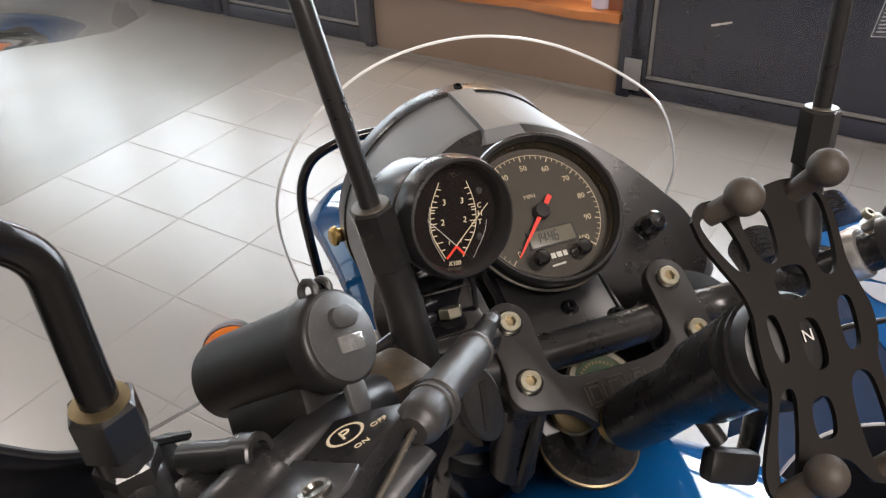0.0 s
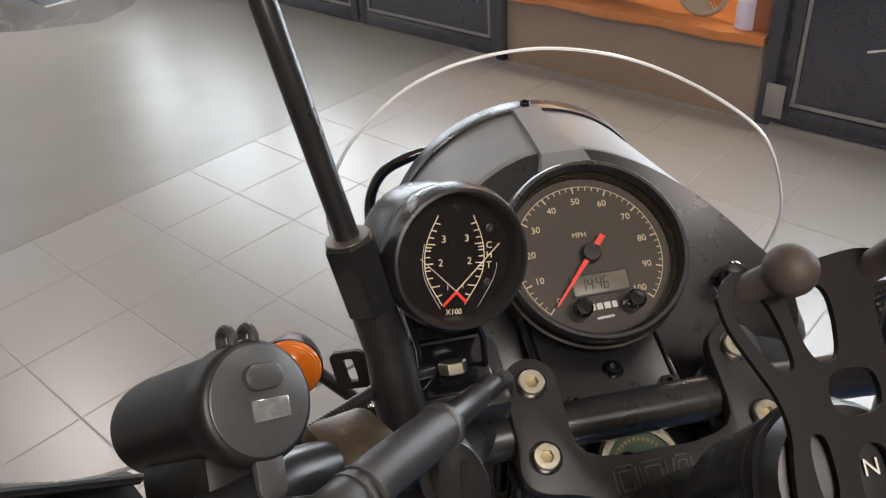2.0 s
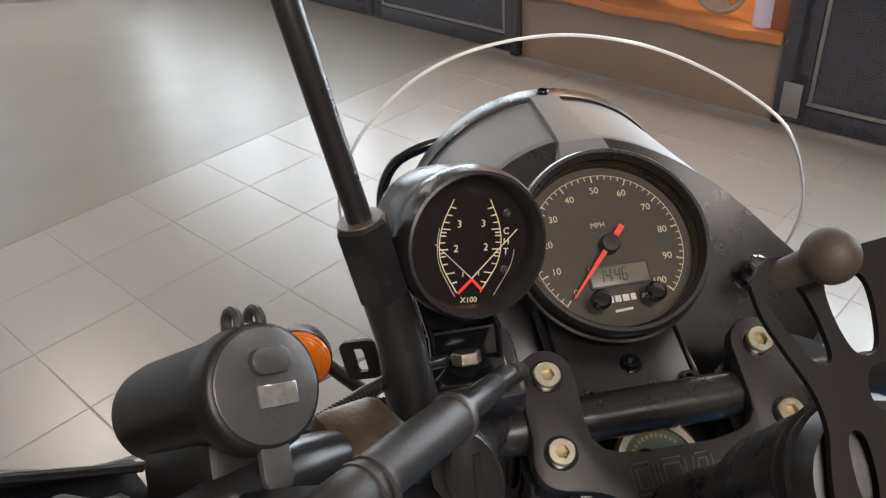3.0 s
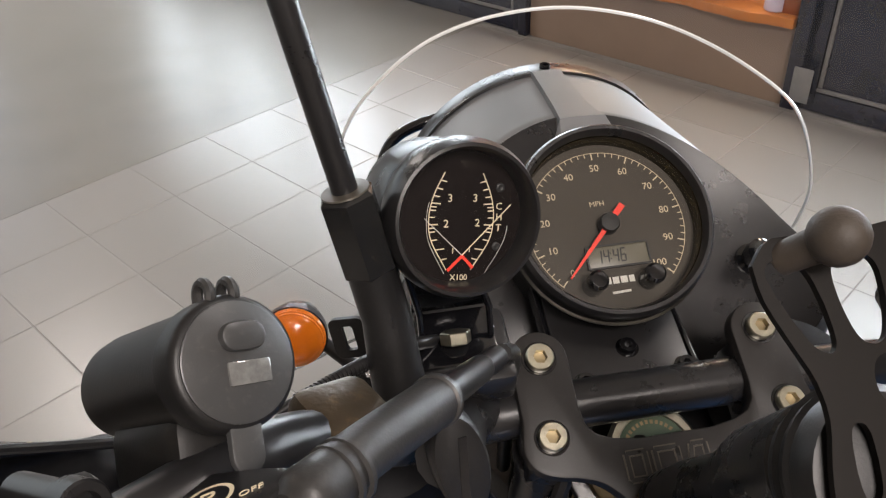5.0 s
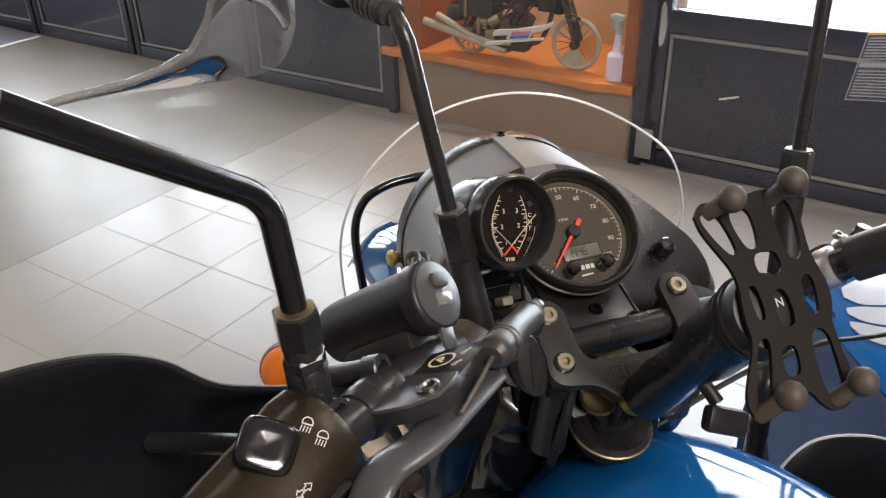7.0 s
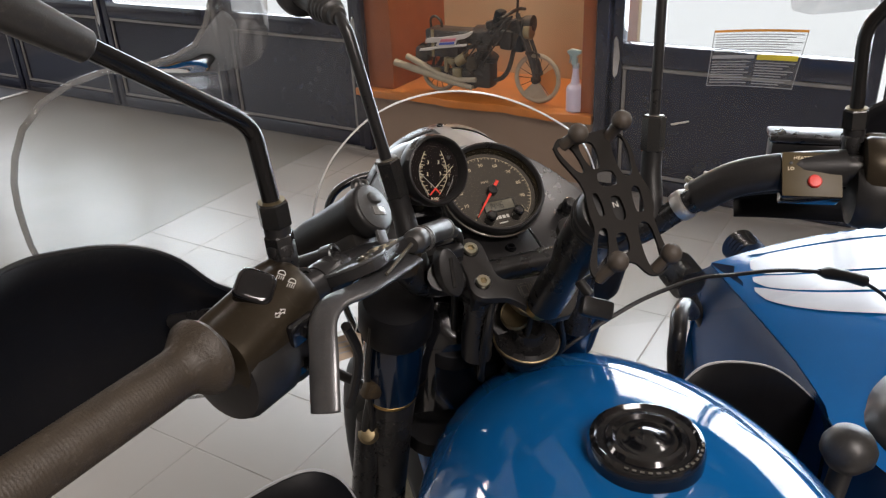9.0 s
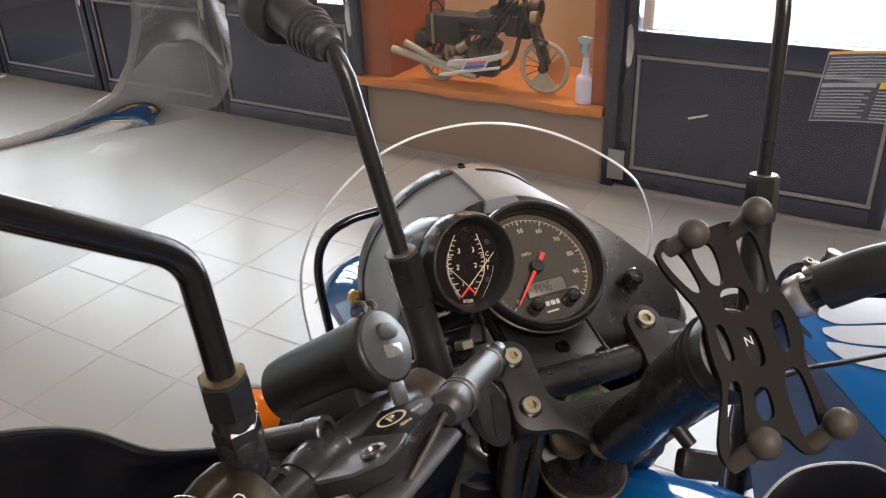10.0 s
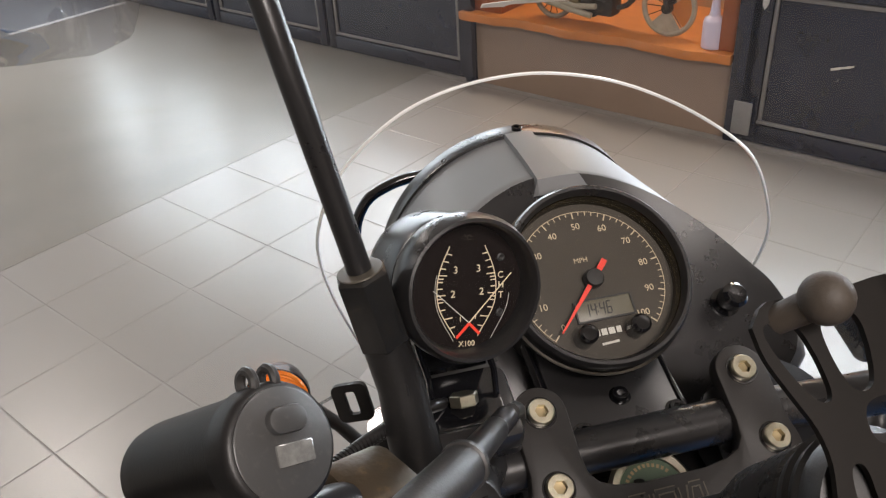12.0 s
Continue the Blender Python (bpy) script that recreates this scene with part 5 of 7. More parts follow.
bm = mesh()
ring_flat(bm, DO, EX, DU, 0.0443, 0.0447, -136, 136, 70, 0.0002)
part("scale_arc", bm, DIALPRINT, dial)
for k in range(0, 51):
    deg = -135 + 270 * k / 50
    major = k % 5 == 0
    bm = mesh()
    r0 = 0.0403 if major else 0.042
    p, q = (math.sin(radians(deg)) * r0, math.cos(radians(deg)) * r0), (math.sin(radians(deg)) * 0.0443, math.cos(radians(deg)) * 0.0443)
    bar_flat(bm, DO, EX, DU, p, q, 0.00075 if major else 0.0005, None, 0.0003, 0.0001)
    part("tick", bm, DIALPRINT, dial)
for k in range(11):
    deg = -135 + 27 * k
    writing("figure", str(10 * k), 0.0057, polar(DO, EX, DU, 0.035, deg), EX, DU, DIALPRINT, dial, 0.0003)
writing("unit_print", "MPH", 0.0044, DO + DU * 0.0135 + EX * -0.003, EX, DU, DIALPRINT, dial, 0.0003)
LC = DO + DU * -0.0178 + EX * 0.0022
bm = box(mesh(), LC + DN * 0.0006, (0.035, 0.0128, 0.0012), EX, DU, 0.0006)
lcd = part("lcd", bm, LCD, speedo, "grey-green display")
bm = mesh()
for p, q in (((-0.0176, 0.0063), (0.0176, 0.0063)), ((-0.0176, -0.0063), (0.0176, -0.0063)), ((-0.0176, -0.0063), (-0.0176, 0.0063)), ((0.0176, -0.0063), (0.0176, 0.0063))):
    bar_flat(bm, LC, EX, DU, p, q, 0.001, None, 0.0004, 0.0016)
part("lcd_frame", bm, INK, lcd)
SEG = {"1": "bc", "4": "fgbc", "6": "afgedc"}


def digit(bm, o, ux, uy, ch, w, h):
    g = {"a": ((0, h), (w, h)), "b": ((w, h), (w, h / 2)), "c": ((w, h / 2), (w, 0)), "d": ((0, 0), (w, 0)), "e": ((0, 0), (0, h / 2)), "f": ((0, h / 2), (0, h)), "g": ((0, h / 2), (w, h / 2))}
    for s in SEG[ch]:
        (x0, y0), (x1, y1) = g[s]
        k = 0.08 * h
        bar_flat(bm, o, ux, uy, (x0 + 0.1 * y0, y0), (x1 + 0.1 * y1, y1), 0.0008, None, 0.0013, 0.0001)


for i, ch in enumerate("1446"):
    bm = mesh()
    digit(bm, LC + EX * (-0.0125 + 0.0042 * i + (0.0012 if i > 1 else 0)) + DU * -0.0035, EX, DU, ch, 0.0026, 0.0072)
    part("lcd_digit", bm, INK, lcd)
bm = mesh()
for s in (0.0016, -0.0016):
    box(bm, LC + EX * -0.0043 + DU * s + DN * 0.0014, (0.0007, 0.0009, 0.0002), EX, DU)
part("lcd_colon", bm, INK, lcd)
# maker's mark and small print as plain bars
bm = mesh()
for x0, x1 in ((-0.009, -0.0055), (-0.0045, -0.001), (0.0, 0.0038), (0.0048, 0.0078)):
    bar_flat(bm, DO + DU * -0.0315 + EX * 0.001, EX, DU, (x0, 0), (x1, 0), 0.0038, None, 0.0003, 0.0001)
part("maker_mark", bm, PRINT, dial, "maker's mark as plain bars")
bm = mesh()
bar_flat(bm, DO + DU * -0.0385, EX, DU, (-0.005, 0), (0.0055, 0.0004), 0.0014, None, 0.0003, 0.0001)
part("small_print", bm, PRINT, dial)
for x, y in ((-0.017, 0.012), (-0.021, 0.001), (-0.018, -0.007), (0.0, 0.0245), (0.017, 0.012), (0.023, 0.0), (-0.009, 0.021), (0.011, 0.0215)):
    bm = mesh()
    stroke(bm, DO + EX * x + DU * y, EX, DU, [(-0.0024, -0.0014), (-0.0024, 0.0012), (-0.0006, 0.002), (0.0018, 0.0012), (0.0024, -0.0014), (-0.0024, -0.0014)], 0.0007, 0.0001, 0.0004)
    part("unlit_symbol", bm, FAINT, dial)
bm = mesh()
dn = (math.sin(radians(-136)), math.cos(radians(-136)))
bar_flat(bm, HUB, EX, DU, (dn[0] * 0.005, dn[1] * 0.005), (dn[0] * 0.04, dn[1] * 0.04), 0.0028, 0.0009, -0.001, 0.0012)
bar_flat(bm, HUB, EX, DU, (-dn[0] * 0.006, -dn[1] * 0.006), (-dn[0] * 0.0135, -dn[1] * 0.0135), 0.0034, 0.0036, -0.001, 0.0012)
part("needle", bm, RED, speedo, "red needle at zero")
bm = lathe(mesh(), [(0.0058, -0.004), (0.0058, 0.0005), (0.005, 0.0018), (0.001, 0.002)], HUB, DN, 28)
part("needle_hub", bm, MATTE, speedo)
for x in (-0.0155, 0.0162):
    bm = lathe(mesh(), [(0.0058, -0.006), (0.0058, 0.0055), (0.0056, 0.008), (0.0042, 0.0095), (0.002, 0.0097)], HUB + EX * x + DU * -0.0335, DN, 24)
    part("trip_button", bm, GLOSS, speedo, "black push button")
bm = lathe(mesh(), [(0.0502, 0.0045), (0.03, 0.0052), (0.001, 0.0055)], HUB, DN, 48)
part("glass", bm, LENS, speedo).visible_shadow = False

# ---- head temperature gauge ----
gy = radians(12.5)
GR = Vector((math.cos(gy), math.sin(gy), 0))
GU = Vector((0, 0.366, 0.93))
GU = (GU - GR * GU.dot(GR)).normalized()
GN = GR.cross(GU)
gr = radians(14)
GR, GU = GR * math.cos(gr) - GU * math.sin(gr), GU * math.cos(gr) + GR * math.sin(gr)
GO = Vector((-0.0955, -0.0175, 1.1815))
gauge = thing("temperature_gauge", GO - GN * 0.05, "small black round gauge with cream twin scales and red-tipped needles", "gauge")
bm = lathe(mesh(), [(0.02, -0.062), (0.0285, -0.06), (0.03, -0.056), (0.0308, -0.05), (0.0312, -0.024), (0.0306, -0.0215), (0.0292, -0.021), (0.0292, -0.0175), (0.031, -0.014)], GO, GN, 56)
part("barrel", bm, SATIN, gauge, "black gauge barrel with a groove behind its bezel")
bm = lathe(mesh(), [(0.0298, -0.016), (0.0328, -0.0145), (0.0334, -0.012), (0.0332, -0.004), (0.0312, 0.0015), (0.0298, 0.0018), (0.0288, 0.0), (0.0281, -0.004), (0.0277, -0.0115)], GO, GN, 64, False)
part("bezel", bm, SATIN, gauge, "broad satin black bezel")
bm = lathe(mesh(), [(0.0281, -0.0125), (0.0281, -0.011), (0.001, -0.011)], GO, GN, 48)
gdial = part("dial", bm, DIALBLACK, gauge, "warm black dial")
GD = GO - GN * 0.011 - GU * 0.0012 + GR * 0.001


def gp(x, y):
    return ((x - 282) * 0.000148, (315 - y) * 0.000138 - 0.0014)


left_arc = curve_points([(*gp(225, 165), 0), (*gp(196, 235), 0), (*gp(185, 300), 0), (*gp(195, 370), 0), (*gp(245, 460), 0)], 6)
for side in (1, -1):
    pts = [(p.x * side, p.y) for p in left_arc]
    bm = mesh()
    stroke(bm, GD, GR, GU, pts, 0.0004, 0.0001, 0.0002)
    part("scale_arc", bm, CREAM, gdial)
    for k in range(1, len(pts) - 1):
        if k % 2 and k not in (9, 15):
            continue
        x, y = pts[k]
        ln = 0.0042 if k in (8, 14, 20) else 0.0027
        bm = bar_flat(mesh(), GD, GR, GU, (x, y), (x + side * ln * 0.97, y + (0.0008 - 0.0016 * k / 24) * -1), 0.00048, None, 0.0002, 0.0001)
        part("tick", bm, CREAM, gdial)
for ch, (x, y), s in (("3", gp(245, 243), 0.0046), ("3", gp(320, 241), 0.0046), ("2", gp(237, 320), 0.0046), ("2", gp(331, 316), 0.0046), ("1", gp(262, 402), 0.0034), ("1", gp(312, 398), 0.0034), ("C", gp(394, 265), 0.0042), ("H", gp(396, 298), 0.0042), ("T", gp(396, 331), 0.0042), ("X100", gp(284, 484), 0.0036), ("\u00b0C", gp(282, 140), 0.0034)):
    writing("print", ch, s, GD + GR * x + GU * y, GR, GU, CREAM if ch != "\u00b0C" else FAINT, gdial, 0.0002)
bm = mesh()
stroke(bm, GD, GR, GU, [gp(245, 460), gp(287, 415)], 0.0013, 0.0001, 0.0016)
stroke(bm, GD, GR, GU, [gp(287, 415), gp(322, 452)], 0.0013, 0.0001, 0.0014)
part("needle_tips", bm, RED, gauge, "red needle tips")
part("needle", bar_flat(mesh(), GD, GR, GU, gp(287, 413), gp(425, 258), 0.0005, 0.0004, 0.0014, 0.0002), CREAM, gauge, "cream needle")
part("needle", bar_flat(mesh(), GD, GR, GU, gp(287, 413), gp(170, 303), 0.0004, 0.0003, 0.0012, 0.0002), PRINT, gauge, "grey needle")
for s in (-1, 1):
    bm = mesh()
    pts = [(s * p.x * 1.0 + s * (-0.0012 if s > 0 else -0.0062), p.y * 1.06) for p in left_arc][(8 if s > 0 else 14):]
    stroke(bm, GD, GR, GU, pts, 0.00022, 0.0001, 0.001)
    part("mask_edge", bm, PRINT, gdial, "thin edge of the dial mask")
for y in (-0.0115, 0.0135):
    bm = lathe(mesh(), [(0.0019, 0), (0.0019, 0.0006), (0.0012, 0.0009), (0.0004, 0.0006)], GD + GR * 0.0165 + GU * y, GN, 14)
    part("dial_screw", bm, INK, gdial)
bm = lathe(mesh(), [(0.0285, -0.003), (0.015, -0.0024), (0.001, -0.002)], GO, GN, 40)
part("glass", bm, LENS, gauge).visible_shadow = False
# bracket with its nut
bm = mesh()
for s in (-0.018, 0.014):
    tube(bm, [GO + GR * s - GN * 0.026 - GU * 0.024, Vector((-0.0985 + s, -0.004, 1.125)), Vector((-0.0985 + s, -0.008, 1.112))], 0.0016, 8)
box(bm, Vector((-0.1005, -0.006, 1.1105)), (0.036, 0.03, 0.003), EX, (0, 0.95, 0.3), 0.001)
box(bm, Vector((-0.1005, 0.012, 1.128)), (0.036, 0.003, 0.036), EX, (0, 0.95, 0.3), 0.001)
part("bracket", bm, GLOSS, gauge, "bent black bracket")
bm = hexa(mesh(), Vector((-0.1015, -0.012, 1.1125)), (0, 0.5, 0.86), 0.0125, 0.006, (1, 0.1, 0))
part("bracket_nut", bm, STEEL, gauge, "yellowish plated nut")
bm = box(mesh(), Vector((-0.1005, -0.006, 1.098)), (0.05, 0.04, 0.022), EX, (0, 0.95, 0.3), 0.004)
part("bracket_base", bm, SATIN, gauge)

# ---- windshield with its rods ----


def shield_at(x, z):
    return Vector((x, 0.204 - 1.67 * x * x - 0.65 * (z - 1.245), z))


screen = thing("windshield", (0.0, 0.2, 0.9), "tall clear acrylic windshield with an arched headlight cutout", "windshield")
ARCH = [(-0.086, 0.655), (-0.11, 0.775), (-0.134, 0.9), (-0.145, 0.98), (-0.145, 1.04), (-0.127, 1.1), (-0.088, 1.145), (-0.045, 1.166), (0.01, 1.1725), (0.06, 1.166), (0.11, 1.149), (0.165, 1.118), (0.21, 1.08), (0.243, 1.022), (0.262, 0.965), (0.272, 0.88), (0.268, 0.775), (0.25, 0.655)]
OUT_L = [(-0.12, 0.63), (-0.24, 0.66), (-0.36, 0.82), (-0.4, 0.98), (-0.42, 1.1), (-0.4275, 1.18), (-0.4285, 1.215), (-0.424, 1.262), (-0.412, 1.295), (-0.395, 1.311), (-0.365, 1.316), (-0.318, 1.306), (-0.287, 1.309), (-0.274, 1.325), (-0.267, 1.35), (-0.26, 1.42), (-0.245, 1.52), (-0.2, 1.6), (-0.1, 1.64), (0.05, 1.65)]
outer = OUT_L + [(0.1 - x, z) for x, z in reversed(OUT_L[:-1])]


def even(pts, n):
    p = curve_points([(x, z, 0) for x, z in pts], 6)
    ds = [0]
    for q, r in zip(p, p[1:]):
        ds.append(ds[-1] + (r - q).length)
    out, k = [], 0
    for i in range(n):
        t = ds[-1] * i / (n - 1)
        while k < len(ds) - 2 and ds[k + 1] < t:
            k += 1
        f = (t - ds[k]) / max(ds[k + 1] - ds[k], 1e-9)
        out.append(p[k].lerp(p[k + 1], f))
    return [(q.x, q.y) for q in out]


N = 161
oe, ae = even(outer, N), even(ARCH, N)


def bearing(p):
    return (math.atan2(p[1] - 1.0, p[0] - 0.05) + math.pi / 2) % (2 * math.pi)


fine_arch = even(ARCH, 600)
arch_bearing = [bearing(p) for p in reversed(fine_arch)]
arch_place = list(reversed(fine_arch))
inner_edge = [(float(np.interp(bearing(p), arch_bearing, [q[0] for q in arch_place])), float(np.interp(bearing(p), arch_bearing, [q[1] for q in arch_place]))) for p in oe]


def sheet_point(o, i, t):
    """Between the outer edge (t = 0) and the arch (t = 1), with a moulded roll beside the hand cut-outs."""
    x, z = o[0] + (i[0] - o[0]) * t, o[1] + (i[1] - o[1]) * t
    p = shield_at(x, z)
    d = t * math.hypot(i[0] - o[0], i[1] - o[1])
    near = max(math.exp(-((o[0] + 0.3) / 0.07) ** 2 - ((o[1] - 1.32) / 0.06) ** 2), math.exp(-((o[0] - 0.4) / 0.07) ** 2 - ((o[1] - 1.32) / 0.06) ** 2))
    if d < 0.1:
        p.y += 0.014 * near * math.sin(math.pi * d / 0.1) ** 2 + 0.006 * near * math.sin(2 * math.pi * d / 0.1)
    return p


bm = mesh()
loft(bm, [[sheet_point(o, i, (k / 36) ** 1.4) for o, i in zip(oe, inner_edge)] for k in range(37)])
sheet = part("sheet", bm, SCREEN, screen, "clear curved acrylic sheet", 80)
sheet.visible_shadow = False
LIP_WIDTH = ((46, 0.002), (47, 0.018), (48, 0.036), (49.5, 0.055), (51, 0.072), (53, 0.08), (56, 0.075), (60, 0.002))


def along(line, u):
    k = min(int(u), len(line) - 2)
    return tuple(p + (q - p) * (u - k) for p, q in zip(line[k], line[k + 1]))


def lip_point(u, v, flip):
    """On the flared lip beside the hand cut-out: u along the edge, v from the edge inwards; it cups towards the rider."""
    o, i = along(oe, u), along(inner_edge, u)
    wide = float(np.interp(u, [p[0] for p in LIP_WIDTH], [p[1] for p in LIP_WIDTH]))
    p = sheet_point(o, i, 0.002 + v * wide / math.hypot(i[0] - o[0], i[1] - o[1])) + Vector((0, -0.002 - 0.09 * wide * math.sin(math.pi * v), 0))
    return p if not flip else Vector((0.1 - p.x, p.y, p.z)) + Vector((0, shield_at(0.1 - p.x, p.z).y - shield_at(p.x, p.z).y, 0))


# extra strip laid over the sheet's roll to carry its bright haze
for flip in (False, True):
    bm = mesh()
    loft(bm, [[lip_point(46 + 14 * n / 60, k / 12, flip) for n in range(61)] for k in range(13)])
    part("rolled_lip", bm, LIP, screen, "flared acrylic lip strip, hazed for the light it catches", 80).visible_shadow = False
part("arch_edge", tube(mesh(), [shield_at(*p) for p in ae], 0.0014, 6), EDGE, screen, "bright polished cut edge")
part("outer_edge", tube(mesh(), [shield_at(*p) for p in oe[:N - 40]], 0.0022, 10), EDGEGREY, screen, "thick grey rounded edge").visible_shadow = False


def windshield_rod(sx):
    b, t1 = Vector((sx * 0.143, -0.013, 1.1985)), Vector((sx * 0.1632, 0.0, 1.308))
    lean = 0.0
    if sx > 0:
        b, t1, lean = Vector((0.1405, -0.013, 1.194)), Vector((0.151, 0.003, 1.305)), 0.0125
    d = (t1 - b).normalized()
    hold = shield_at(sx * 0.179 - lean, 1.336)
    bent = [Vector((sx * x - lean, y, z)) for x, y, z in ((0.1652, 0.006, 1.3162), (0.1663, 0.0135, 1.3208), (0.1672, 0.024, 1.3225))]
    bm = tube(mesh(), [b - d * 0.01, b + (t1 - b) * 0.5, t1] + bent + [hold - Vector((0, 0.006, 0.003))], 0.0053, 18)
    rod = part("rod", bm, SATIN, screen, "satin black mounting rod")
    bm = hexa(mesh(), b - d * 0.036, d, 0.0205, 0.036, (1, 0.5, 0))
    part("rod_nut", bm, WORN, rod, "long black hexagon nut")
    bm = lathe(mesh(), [(0.0075, 0), (0.0099, 0.0003), (0.0097, 0.0009), (0.006, 0.0011)], b, d, 24)
    part("nut_lip", bm, DULLEDGE, rod, "bright worn nut edge")
    e = (hold - bent[-1]).normalized()
    ln = (hold - bent[1]).length
    prof = [(0.0055, 0.0), (0.0088, 0.001), (0.0098, 0.006), (0.0092, 0.0075), (0.0102, 0.009)]
    for k in range(5):
        prof += [(0.0128 + 0.0011 * k, 0.0105 + k * 0.0048), (0.0132 + 0.0011 * k, 0.0128 + k * 0.0048), (0.0112 + 0.0011 * k, 0.0146 + k * 0.0048)]
    prof += [(0.0152, 0.036), (0.0155, ln - 0.026), (0.0165, ln - 0.022), (0.0165, ln - 0.014), (0.027, ln - 0.012), (0.029, ln - 0.008), (0.029, ln), (0.02, ln + 0.002)]
    bm = lathe(mesh(), [(r * 0.86, k) for r, k in prof], bent[1], e, 28)
    part("rod_boot", bm, RUBBER, rod, "ribbed black rubber boot")
    st = [b - d * 0.03, b - d * 0.06 + Vector((0, 0.0, 0)), Vector((sx * 0.1335, -0.034, 1.105))]
    bm = tube(mesh(), [b - d * 0.033, b - d * 0.06, Vector((sx * 0.131, -0.03, 1.12)), Vector((sx * 0.128, -0.036, 1.095))], [0.0102, 0.0106, 0.0114, 0.0122], 20)
    part("rod_post", bm, MATTE, rod, "grained black mounting post")
    bm = mesh()
    po = Vector((sx * 0.1335, -0.0285, 1.139))
    slab(bm, arc(0, 0.008, 0.0042, 0, 180, 6) + arc(0, -0.008, 0.0042, 180, 360, 6), po, (0.9, -0.42, 0), (-0.05, 0.2, 0.97), 0.0012, 0.0004)
    part("post_mark", bm, SATIN, rod, "raised oval mark")
    return rod


windshield_rod(-1), windshield_rod(1)


def on_shield(x, z, lift=-0.0012):
    p = shield_at(x, z)
    n = Vector((3.34 * x, 1, 0.65)).normalized()
    return p + n * lift, n


LABEL = [Vector((0.2783, 0.0751, 1.2473)), Vector((0.3679, 0.0267, 1.2458)), Vector((0.291, 0.0956, 1.178)), Vector((0.3715, 0.0435, 1.174))]


def patch(name, u0, u1, v0, v1, material, parent, lift, label=""):
    """Part of the label, u across and v down from its top left corner."""
    bm = mesh()
    off = Vector((-0.5, -0.75, -0.3)) * lift
    rows = []
    for j in range(3):
        v = v0 + (v1 - v0) * j / 2
        row = []
        for i in range(7):
            u = u0 + (u1 - u0) * i / 6
            p = (LABEL[0].lerp(LABEL[1], u)).lerp(LABEL[2].lerp(LABEL[3], u), v)
            row.append(p + off + Vector((0.3, 0.9, 0.1)) * 0.004 * math.sin(math.pi * u))
        rows.append(row)
    loft(bm, rows)
    return part(name, bm, material, parent, label)


label = thing("warning_label", LABEL[0], "clear printed warning label with orange and yellow bands on the windshield", "label")
patch("label_sheet", 0, 1, 0, 1, STICKWHITE, label, 0.0)
for u0, u1, v0, v1 in ((0, 1, 0.985, 1.0), (0, 0.008, 0.04, 0.985), (0.992, 1, 0.04, 0.985)):
    patch("label_border", u0, u1, v0, v1, STICKGREY, label, 0.001, "pale border line")
patch("orange_band", 0, 1, 0, 0.04, ORANGEPRINT, label, 0.001, "orange top band")
patch("yellow_band", 0.53, 0.97, 0.43, 0.52, YELLOW, label, 0.001, "yellow band")
patch("grey_band", 0.02, 0.5, 0.44, 0.5, STICKGREY, label, 0.001, "grey heading bar")
for k in range(8):
    patch("print_line", 0.03, 0.97 - 0.08 * (k % 3), 0.075 + 0.042 * k, 0.09 + 0.042 * k, STICKGREY, label, 0.001)
for k in range(9):
    patch("print_line", 0.03, 0.47 - 0.05 * (k % 2), 0.545 + 0.047 * k, 0.563 + 0.047 * k, STICKGREY, label, 0.001)
    patch("print_line", 0.53, 0.96 - 0.06 * (k % 3), 0.555 + 0.047 * k, 0.573 + 0.047 * k, STICKGREY, label, 0.001)

badge = thing("wing_badge", on_shield(0.006, 1.245)[0], "silver wing-shaped sticker on the windshield", "sticker")
bm = mesh()
nn = on_shield(0.006, 1.245)[1]
bx = Vector((0.99, -0.02, -0.08)).normalized()
by = nn.cross(bx).normalized() * -1
if by.z < 0:
    by = -by
bo = on_shield(0.006, 1.245, -0.003)[0]
wing = curve_points([(-0.026, 0.001, 0), (-0.0265, 0.0065, 0), (-0.022, 0.0085, 0), (-0.008, 0.0085, 0), (0.008, 0.0105, 0), (0.02, 0.0125, 0), (0.028, 0.0165, 0), (0.027, 0.011, 0), (0.021, 0.0055, 0), (0.012, 0.003, 0), (0.0105, -0.0035, 0), (-0.0105, -0.0045, 0), (-0.0115, 0.0015, 0)], 3)
slab(bm, [(p.x, p.y) for p in wing], bo, bx, by, 0.0006)
part("wing", bm, EMBLEM, badge)
bm = slab(mesh(), [(-0.031, -0.0105), (-0.03, -0.0075), (-0.013, -0.0055), (0.026, -0.0035), (0.026, -0.0065), (-0.012, -0.0085), (-0.016, -0.0105)], bo, bx, by, 0.0006)
part("name_bar", bm, EMBLEM, badge, "pale bar in place of a name")
bm = slab(mesh(), [(-0.009, -0.0025), (0.009, -0.002), (0.009, 0.001), (-0.009, 0.0005)], bo, bx, by, 0.0012)
part("band", bm, EMBLEMBLUE, badge, "blue band")
bm = slab(mesh(), [(-0.009, 0.002), (0.009, 0.0025), (0.0095, 0.0065), (-0.0085, 0.006)], bo, bx, by, 0.0012)
part("band", bm, EMBLEMRED, badge, "pinkish red band")

# ---- mirrors ----


